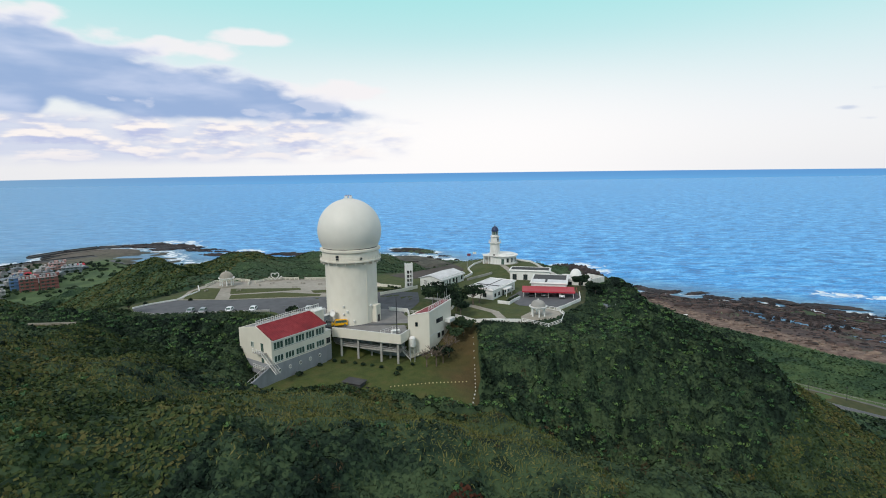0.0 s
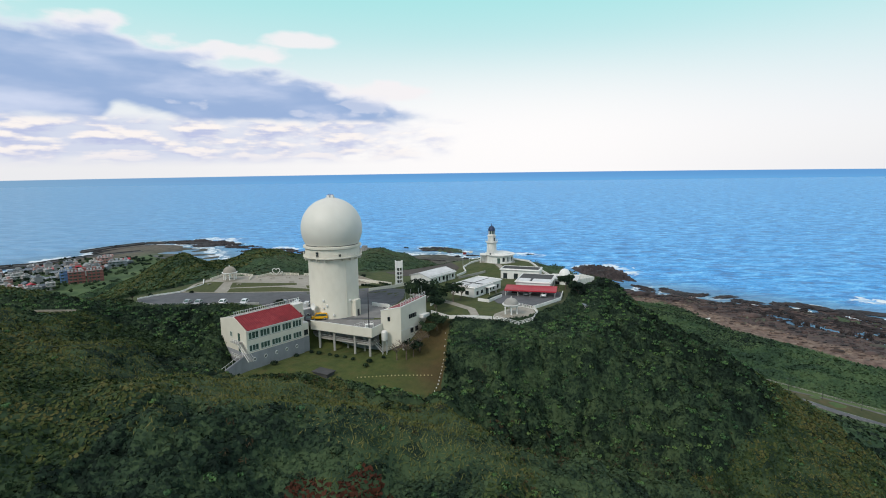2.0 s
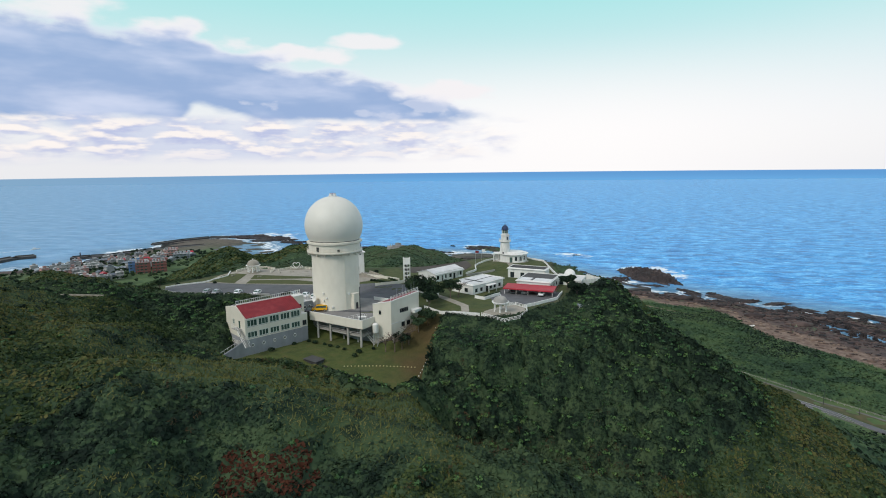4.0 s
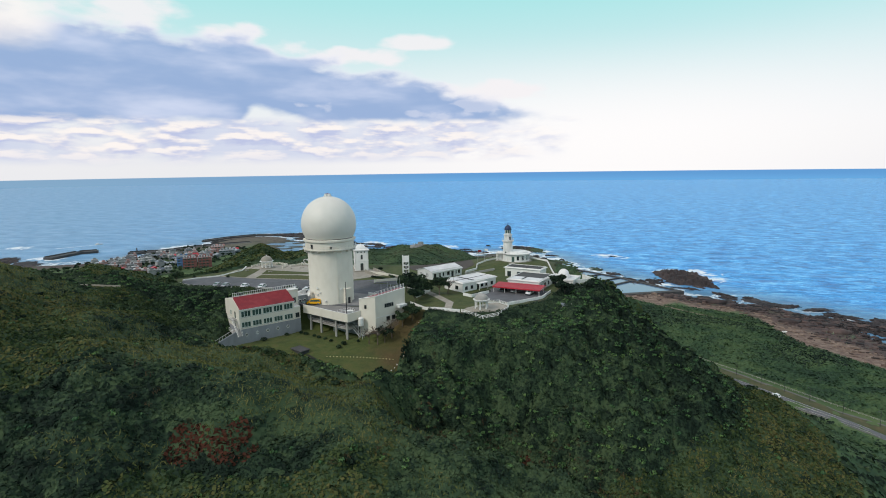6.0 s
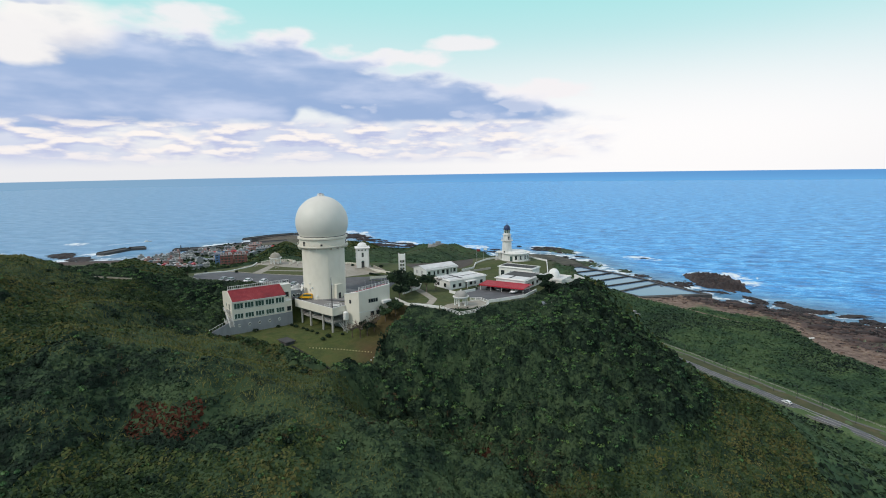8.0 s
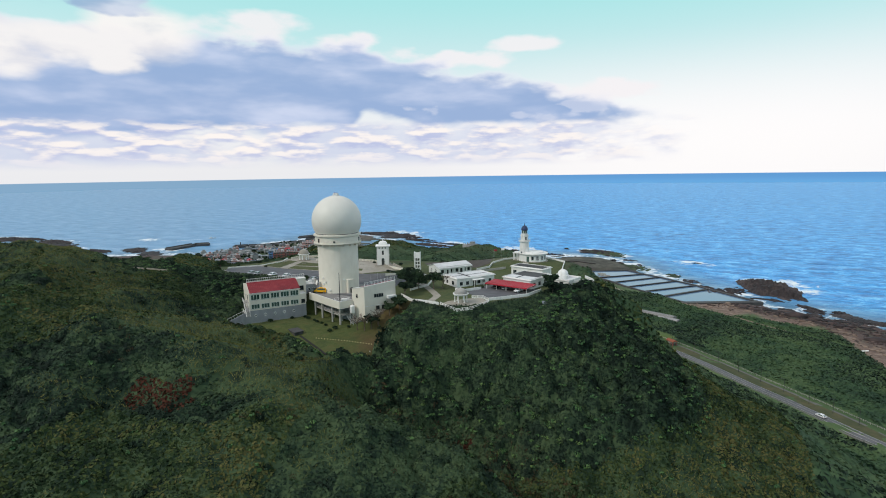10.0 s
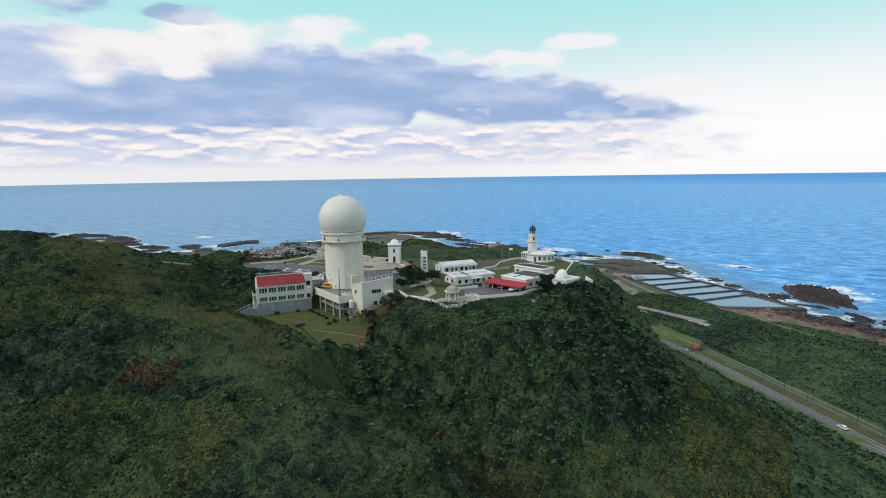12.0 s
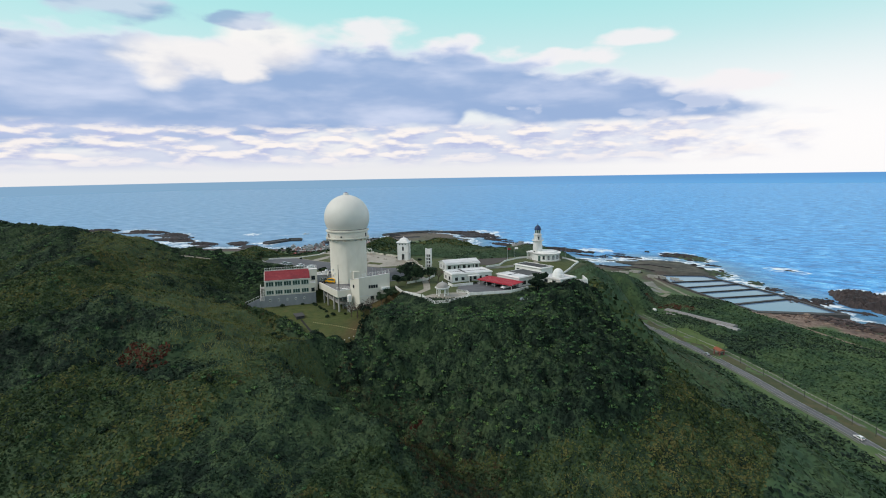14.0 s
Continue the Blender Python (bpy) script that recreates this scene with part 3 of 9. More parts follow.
def sea_material():
    m = bpy.data.materials.new("sea_water")
    m.use_nodes = True
    nt = m.node_tree
    L = nt.links.new
    b = nt.nodes["Principled BSDF"]
    pos = nt.nodes.new("ShaderNodeNewGeometry").outputs["Position"]
    # colour: broad drifts, then rows of wave faces and crests across the wind
    mp0 = nt.nodes.new("ShaderNodeMapping")
    mp0.inputs["Rotation"].default_value = (0, 0, radians(12))
    mp0.inputs["Scale"].default_value = (0.6, 1.15, 1.0)
    L(pos, mp0.inputs[0])
    deep_a = ramp_noise(nt, 0.006, [(0.014, 0.210, 0.54), (0.022, 0.270, 0.65), (0.036, 0.335, 0.73)], 4, mp0.outputs[0])

    def rows_of(scale, det, lo, hi, rough=0.6):
        """A share of the surface where a rough noise lies between two levels."""
        n = nt.nodes.new("ShaderNodeTexNoise")
        n.inputs["Scale"].default_value, n.inputs["Detail"].default_value, n.inputs["Distortion"].default_value = scale, det, 0.5
        n.inputs["Roughness"].default_value = rough
        L(mp0.outputs[0], n.inputs["Vector"])
        c_ = nt.nodes.new("ShaderNodeMapRange")
        c_.inputs[1].default_value, c_.inputs[2].default_value = lo, hi
        L(n.outputs["Fac"], c_.inputs[0])
        return c_.outputs[0]

    def tint(fac, a, b):
        n = nt.nodes.new("ShaderNodeMix")
        n.data_type = "RGBA"
        for sock, v in ((n.inputs[0], fac), (n.inputs[6], a), (n.inputs[7], b)):
            if isinstance(v, (tuple, float)):
                sock.default_value = (*v, 1) if isinstance(v, tuple) else v
            else:
                L(v, sock)
        return n.outputs[2]

    # shaded troughs and glinting crests are painted here as colour, over the bump
    wave = rows_of(0.060, 7, 0.38, 0.62, 0.88)
    cr = nt.nodes.new("ShaderNodeValToRGB")
    for i, (at_, c_) in enumerate(((0.0, (0.005, 0.080, 0.29)), (0.38, (0.018, 0.230, 0.61)), (0.64, (0.055, 0.405, 0.84)), (1.0, (0.34, 0.76, 1.0)))):
        if i > 1:
            cr.color_ramp.elements.new(at_)
        cr.color_ramp.elements[i].position = at_
        cr.color_ramp.elements[i].color = (*c_, 1)
    L(wave, cr.inputs[0])
    deep = tint(0.80, deep_a, cr.outputs[0])
    near = ramp_noise(nt, 0.05, [(0.045, 0.12, 0.22), (0.09, 0.21, 0.34), (0.20, 0.36, 0.48)], 6, mp0.outputs[0])
    foam = ramp_noise(nt, 0.2, [(0.70, 0.75, 0.78), (0.85, 0.88, 0.90)], 4, pos)
    # reflection of the western cloud bank, put into the water colour by bearing
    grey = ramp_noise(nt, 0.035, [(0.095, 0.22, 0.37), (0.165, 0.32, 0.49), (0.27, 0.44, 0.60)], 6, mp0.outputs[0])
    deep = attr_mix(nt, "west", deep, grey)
    col = attr_mix(nt, "shore", deep, near, 0.0, 1.0)
    # foam: torn streaks close to the shore
    fn = nt.nodes.new("ShaderNodeTexNoise")
    fn.inputs["Scale"].default_value, fn.inputs["Detail"].default_value, fn.inputs["Roughness"].default_value = 0.055, 9, 0.66
    fn.inputs["Distortion"].default_value = 1.2
    L(pos, fn.inputs["Vector"])
    at = nt.nodes.new("ShaderNodeAttribute")
    at.attribute_name = "surf"
    ad = nt.nodes.new("ShaderNodeMath")
    ad.operation = "MULTIPLY_ADD"
    L(at.outputs["Fac"], ad.inputs[0])
    ad.inputs[1].default_value = 0.318
    L(fn.outputs["Fac"], ad.inputs[2])
    mr = nt.nodes.new("ShaderNodeMapRange")
    mr.interpolation_type = "SMOOTHSTEP"
    mr.inputs[1].default_value, mr.inputs[2].default_value = 0.74, 0.86
    L(ad.outputs[0], mr.inputs[0])
    mx = nt.nodes.new("ShaderNodeMix")
    mx.data_type = "RGBA"
    L(mr.outputs[0], mx.inputs[0])
    L(col, mx.inputs[6])
    L(foam, mx.inputs[7])
    L(mx.outputs[2], b.inputs["Base Color"])
    b.inputs["Roughness"].default_value = 0.35
    b.inputs["Specular IOR Level"].default_value = 0.18
    b.inputs["IOR"].default_value = 1.33
    # swell and chop, crests along the wind
    mp = nt.nodes.new("ShaderNodeMapping")
    mp.inputs["Rotation"].default_value = (0, 0, radians(18))
    mp.inputs["Scale"].default_value = (0.45, 1.0, 1.0)
    L(pos, mp.inputs[0])
    last = None
    for scale, dist in ((0.03, 3.0), (0.14, 1.0), (0.5, 0.3)):
        n = nt.nodes.new("ShaderNodeTexNoise")
        n.inputs["Scale"].default_value, n.inputs["Detail"].default_value = scale, 3
        L(mp.outputs[0], n.inputs["Vector"])
        bp = nt.nodes.new("ShaderNodeBump")
        bp.inputs["Strength"].default_value, bp.inputs["Distance"].default_value = 1.0, dist
        L(n.outputs["Fac"], bp.inputs["Height"])
        if last:
            L(last, bp.inputs["Normal"])
        last = bp.outputs[0]
    L(last, b.inputs["Normal"])
    return m


xs = lines(-4800, 4800, -150, 332, 2.0, 1.05)
ys = lines(-4800, 1500, 20, 262, 2.0, 1.02)
GX, GY = np.meshgrid(xs, ys)
GZ = height(GX, GY)
_c = -poly_dist(GX, GY, COAST)
_w = waves(GX, GY, 55, 9) * 7
east = smooth(GX, -60, 60)
_se = scrub_edge(GX)
_beach = smooth(_c + _w - _se, 4, -6) * east * smooth(GY, 640, 560)
_reef = np.maximum(np.maximum(smooth(_c + _w, 44, 30), smooth(GX, 222, 250) * smooth(_c - shelf_edge(GX), 5, -5)), smooth(GY, 520, 600) * smooth(_c + _w * 2, 110, 60) * smooth(GX, -330, -250)) * (GZ < 30)
_reef = np.maximum(_reef, smooth(GX - dark_shore(GY) + 0.7 * _w, -4, 5) * smooth(GX, 100, 140) * smooth(GY, 560, 530) * (GZ < 6))
_reef = np.maximum(_reef, smooth(GX, -440, -520) * smooth(_c + _w, 70, 40))
_lawn = np.maximum(smooth(poly_dist(GX, GY, LAWN_S), 1.5, 0.0), smooth(poly_dist(GX, GY, PLATEAU), -2, -4) * 0.8)
_soil = np.maximum(smooth(np.hypot((GX + 3) / 22, (GY - 226) / 9), 1.1, 0.9), smooth(GX, -450, -480) * smooth(GY, 660, 700) * 0.8)
_dry = smooth(poly_dist(GX, GY, LAWN_S), 1.5, 0.0) * smooth(GX + 0.35 * (GY - 130) + 4 * waves(GX, GY, 14, 31), -6, 9) * 0.8
_moss = smooth(GY, 610, 660) * smooth(GX, -500, -460) * smooth(_c, 80, 50)
_plain = np.maximum(smooth(GZ, 34, 16), smooth(GY, 205, 225) * (GZ < 77))
_cover = smooth(poly_dist(GX, GY, PLATEAU), 2, 6) * smooth(poly_dist(GX, GY, LAWN_S), 0.3, 2.2) * smooth(GZ, 22, 30)
ground = sheet("ground", xs, ys, GZ - 1.3 * _cover, ground_material(), {"plain": _plain, "beach": _beach, "reef": _reef, "lawn": _lawn, "soil": _soil, "dry": _dry, "moss": _moss})
tagged(ground, "scrub-covered headland with lawns, plain and rocky shore", "ground", kind="structure")
sx = lines(-4900, 4900, -1320, 420, 8.0, 1.12)
sy = lines(-4900, 4900, 360, 900, 8.0, 1.12)
SX, SY = np.meshgrid(sx, sy)
_d = poly_dist(SX, SY, COAST)
# breakers over reefs and round the rocks: (x, y, reach)
BREAKERS = [(158, 640, 46), (176, 610, 30), (132, 578, 9), (104, 578, 8), (77, 743, 26), (90, 735, 18), (60, 642, 16), (-60, 806, 34), (-20, 772, 26), (12, 690, 30),
            (34, 655, 20), (359, 484, 22), (376, 478, 18), (392, 470, 16), (294, 462, 20), (312, 430, 24), (335, 405, 22), (-1281, 471, 70), (-1180, 545, 60), (-1000, 540, 60), (-880, 490, 60), (-803, 480, 50), (-700, 570, 40),
            (-860, 640, 30), (-591, 800, 40), (-540, 880, 40), (-460, 905, 60), (-420, 860, 46), (-300, 800, 40), (-170, 790, 36)]
_surf = np.where(_d < 0, 1, smooth(_d, 55, 4)) * (1 - 0.75 * smooth(SX, 215, 250) * smooth(_d, -4, -12)) * (1 - 0.5 * smooth(SY, 640, 672) * smooth(SX, -50, -90) * smooth(_d, -2, -12))
_surf *= 1 - 0.20 * smooth(SX, 105, 125)
for _x, _y, _r in BREAKERS:
    _surf = np.maximum(_surf, smooth(np.hypot(SX - _x, (SY - _y) * 1.2), _r * 1.3, _r * 0.5))
# "west": bearing mask for the painted grey reflection
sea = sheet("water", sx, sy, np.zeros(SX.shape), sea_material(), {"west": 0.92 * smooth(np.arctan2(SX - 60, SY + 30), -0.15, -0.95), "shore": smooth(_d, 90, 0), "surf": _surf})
tagged(sea, "wind-ruffled blue sea with white surf at the shore", "sea", kind="structure")

# ---- scrub and trees that cover the slopes ----
PAVED = []          # polygons kept free of scrub: (points, margin)


def rand_dirs(rng, n):
    v = rng.normal(size=(n, 3))
    return v / np.linalg.norm(v, axis=1)[:, None]


def leaf_quads(rng, centre, radius, count, size, upright=0.0, jitter=0.55):
    """Leaf clumps as small quads over the upper part of ellipsoids. centre, radius: (n, 3). Returns (4 * n * count, 3)."""
    n = len(centre)
    d = rand_dirs(rng, n * count).reshape(n, count, 3)
    d[..., 2] = np.abs(d[..., 2]) * 1.1 - 0.22
    d /= np.linalg.norm(d, axis=2)[..., None]
    r = rng.uniform(0.72, 1.08, (n, count, 1))
    p = centre[:, None] + d * radius[:, None] * r
    nrm = d + rng.normal(scale=jitter, size=d.shape)
    nrm /= np.linalg.norm(nrm, axis=2)[..., None]
    ref = rng.normal(size=d.shape)
    if upright:
        ref = ref * (1 - upright) + np.array([0, 0, 1.0]) * upright
    a = np.cross(nrm, ref)
    a /= np.linalg.norm(a, axis=2)[..., None] + 1e-9
    b = np.cross(nrm, a)
    s = (size * rng.uniform(0.6, 1.35, (n, count)))[..., None]
    q = rng.uniform(0.55, 1.0, (n, count))[..., None]
    if upright:
        a, b, q = a * 0.35, b * 1.4, q
    corners = [p - a * s * q, p - b * s * 0.8, p + a * s * q * 1.05, p + b * s * 0.9]
    return np.stack(corners, 2).reshape(-1, 3)




def core_blobs(rng, centre, radius):
    """Twenty-sided dark hearts inside the clumps."""
    bm = bmesh.new()
    bmesh.ops.create_icosphere(bm, subdivisions=1, radius=1)
    v = np.array([p.co[:] for p in bm.verts])
    f = np.array([[q.index for q in p.verts] for p in bm.faces])
    bm.free()
    n = len(centre)
    co = centre[:, None] + v[None] * radius[:, None] * 0.9 * rng.uniform(0.75, 1.15, (n, len(v), 1))
    faces = f[None] + (np.arange(n) * len(v))[:, None, None]
    return co.reshape(-1, 3), faces.reshape(-1, 3)


def stuff(name, co, faces, material, label, category):
    me = bpy.data.meshes.new(name)
    fill_mesh(me, co, faces)
    me.materials.append(material)
    return tagged(new(name, me), label, category, kind="stuff")


def quad_faces(n):
    return np.arange(n).reshape(-1, 4)


def free_of_paving(x, y):
    ok = np.ones(x.shape, bool)
    for pts, margin in PAVED:
        ok &= poly_dist(x, y, pts) > margin
    return ok


def scatter(rng, x0, x1, y0, y1, step):
    gx, gy = np.meshgrid(np.arange(x0, x1, step), np.arange(y0, y1, step))
    x = (gx + rng.uniform(-0.5, 0.5, gx.shape) * step).ravel()
    y = (gy + rng.uniform(-0.5, 0.5, gy.shape) * step).ravel()
    return x, y


def in_box(x, y, b):
    return (x > b[0]) & (x < b[1]) & (y > b[2]) & (y < b[3])


def clumps(rng, cen, rad, n):
    """Each crown as a cluster of n smaller ones, so that its outline is lumpy."""
    k = len(cen)
    d = rand_dirs(rng, k * n).reshape(k, n, 3)
    d[..., 2] = np.abs(d[..., 2])
    c = cen[:, None] + d * rad[:, None] * rng.uniform(0.35, 0.8, (k, n, 1))
    r = rad[:, None] * rng.uniform(0.42, 0.72, (k, n, 1))
    return c.reshape(-1, 3), r.reshape(-1, 3)


def wood_mask(x, y):
    w = smooth(line_dist(x, y, [(8, 128), (30, 130), (50, 138), (76, 149), (68, 185), (62, 214)])[0], 32, 18) * (y > 104)
    g = smooth(line_dist(x, y, [(-58, 138), (-75, 146), (-96, 146), (-112, 142)])[0], 16, 7)
    return np.maximum(w, g * 0.8)


def canopy_cap(x, y, z, edge):
    cap = np.where(x > 5, np.interp(y, [100, 168, 185, 215], [75.0, 75.0, 77.6, 79.0]), 120.0)
    cap = cap + 4.5 * smooth(np.hypot(x - 58, y - 176), 20, 9)
    cap = np.where(x < -40, 81.0 + 0.9 * np.clip(edge - 10, 0, 40), cap)
    return np.maximum(cap - z, 0.7)


def plant(name, rng, cen, rad, count, size, material, label, category, heart=True, upright=0.0):
    if not len(cen):
        return
    co = leaf_quads(rng, cen, rad, count, size, upright, 0.45)
    stuff(name, co, quad_faces(len(co)), material, label, category)
    if heart:
        co, f = core_blobs(rng, cen, rad)
        stuff(name + "_heart", co, f, material, "shaded inner foliage of the " + name.replace("_", " "), category)


def allowed(x, y):
    c = -poly_dist(x, y, COAST)
    return free_of_paving(x, y) & (c > scrub_edge(x) + 4) & (line_dist(x, y, ROAD)[0] > 9) & (line_dist(x, y, [(q[0] + 8, q[1] + 7) for q in ROAD])[0] > 5.5) & (line_dist(x, y, WROAD)[0] > 8) & (line_dist(x, y, SAND_TRACK)[0] > 2.2)


def vnoise(x, y, size, seed):
    """Smooth lattice noise, 0 to 1."""
    rng = np.random.RandomState(seed)
    tab = rng.uniform(size=(256, 256))
    u, w = x / size + 1000, y / size + 1000
    i, j = np.floor(u).astype(int), np.floor(w).astype(int)
    f, g = u - i, w - j
    f, g = f * f * (3 - 2 * f), g * g * (3 - 2 * g)
    at = lambda p, q: tab[p % 256, q % 256]
    return (at(i, j) * (1 - f) + at(i + 1, j) * f) * (1 - g) + (at(i, j + 1) * (1 - f) + at(i + 1, j + 1) * f) * g


def domes(x, y, size, seed, reach=0.72):
    """Rounded crowns on a jittered lattice: 1 at a crown's top, 0 between crowns; crowns differ in height."""
    rng = np.random.RandomState(seed)
    jx, jy, hh = rng.uniform(0.1, 0.9, (128, 128)), rng.uniform(0.1, 0.9, (128, 128)), rng.uniform(0.55, 1.0, (128, 128))
    u, w = x / size + 500, y / size + 500
    i, j = np.floor(u).astype(int), np.floor(w).astype(int)
    best = np.zeros(x.shape)
    for di in (-1, 0, 1):
        for dj in (-1, 0, 1):
            p, q = (i + di) % 128, (j + dj) % 128
            d2 = (u - (i + di + jx[p, q])) ** 2 + (w - (j + dj + jy[p, q])) ** 2
            best = np.maximum(best, hh[p, q] * np.sqrt(np.clip(1 - d2 / reach, 0, 1)))
    return best


def canopy(x, y):
    """Height of the tops of scrub and trees over the ground."""
    z, edge, wood = height(x, y), poly_dist(x, y, PLATEAU), wood_mask(x, y)
    patch = vnoise(x, y, 17, 8)
    low = smooth(z, 34, 16)
    open_ = np.maximum(low * 0.45, smooth(y, 205, 225) * 0.80)
    tall = (0.25 + 1.0 * patch + (1.1 + 1.2 * patch) * domes(x, y, 2.9, 41, 0.46) + 1.5 * domes(x, y, 6.0, 43) * smooth(vnoise(x, y, 24, 9), 0.42, 0.6)) * (1 - open_)
    tall = tall * (1 - 0.5 * grass_mask(x, y)) + wood * (0.2 + 4.6 * domes(x, y, 5.0, 44, 0.46) + 1.1 * domes(x, y, 1.9, 47, 0.5)) + 4.0 * smooth(np.hypot(x - 58, y - 176), 20, 9) * (0.5 + 0.5 * domes(x, y, 4.5, 48))
    tall = tall + 0.5 * domes(x, y, 1.3, 45) + low * smooth(vnoise(x, y, 38, 14), 0.40, 0.62) * 1.6 * domes(x, y, 6, 46)
    tall = np.minimum(tall, canopy_cap(x, y, z, edge)) * (0.4 + 0.6 * smooth(edge, 1.5, 8))
    tall = tall * np.where((x < 5) | (y < 126), 0.3 + 0.7 * smooth(poly_dist(x, y, LAWN_S), 1, 10), 1.0)
    tall *= 1 - 0.85 * smooth(np.hypot((x - 60) / 1.5, y - 388), 26, 16)
    lane = line_dist(x, y, [(-119, 127), (-92, 129.5)])[0]
    tall = np.minimum(tall, np.maximum(83.3 - z, 0.7) + 0.55 * np.clip(lane - 4, 0, None))
    return z, np.maximum(tall, 0.15)


def grass_mask(x, y):
    """Where silver grass grows instead of scrub: the ridge and its spur, the slope over the road."""
    crest = smooth(line_dist(x, y, [(-150, 108), (-93, 98), (-62, 99), (-38, 89), (-18, 90), (0, 86), (13, 84), (16, 98)])[0] + 12 * (vnoise(x, y, 13, 17) - 0.5), 24, 8)
    spur = smooth(np.hypot((x - 14) / 1.4, y - 82), 18, 8)
    return np.clip(np.maximum(crest * (0.65 + 0.35 * smooth(x, -45, -25)), spur * 0.8), 0, 1)


def leaf_cover(rng, x, y, size, jitter, blade=0.0):
    """Leaf sprays lying on the canopy: quads with normals round the canopy's own."""
    z, t = canopy(x, y)
    e = 0.45
    zx, tx = canopy(x + e, y)
    zy, ty = canopy(x, y + e)
    h = z + t
    n = np.stack([-(zx + tx - h) / e, -(zy + ty - h) / e, np.ones(len(x))], 1)
    n /= np.linalg.norm(n, axis=1)[:, None]
    n = n + rng.normal(scale=jitter, size=n.shape)
    n /= np.linalg.norm(n, axis=1)[:, None]
    p = np.stack([x, y, h + rng.uniform(-0.25, 0.22, len(x))], 1)
    ref = rng.normal(size=n.shape)
    a = np.cross(n, ref)
    a /= np.linalg.norm(a, axis=1)[:, None] + 1e-9
    b = np.cross(n, a)
    s = (size * rng.uniform(0.55, 1.3, len(x)))[:, None]
    q = rng.uniform(0.5, 1.0, len(x))[:, None]
    if blade:
        a = a * 0.30
        b = b * 1.1 + np.array([0, 0, 0.7])
    return np.stack([p - a * s * q, p - b * s * 0.8, p + a * s * q * 1.05, p + b * s * 0.9], 1).reshape(-1, 3)


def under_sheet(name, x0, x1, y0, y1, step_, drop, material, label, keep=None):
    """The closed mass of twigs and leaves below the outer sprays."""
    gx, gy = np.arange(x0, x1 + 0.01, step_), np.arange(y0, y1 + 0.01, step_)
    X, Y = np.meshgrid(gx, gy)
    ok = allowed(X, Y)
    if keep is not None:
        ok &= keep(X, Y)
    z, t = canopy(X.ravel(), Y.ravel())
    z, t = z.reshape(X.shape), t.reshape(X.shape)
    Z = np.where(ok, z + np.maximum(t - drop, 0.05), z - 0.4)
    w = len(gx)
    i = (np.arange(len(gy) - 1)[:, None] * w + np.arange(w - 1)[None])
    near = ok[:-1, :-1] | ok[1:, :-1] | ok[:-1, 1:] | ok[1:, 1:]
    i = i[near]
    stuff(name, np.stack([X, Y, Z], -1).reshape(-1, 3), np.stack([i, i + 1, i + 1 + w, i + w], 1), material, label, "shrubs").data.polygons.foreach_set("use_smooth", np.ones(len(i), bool))


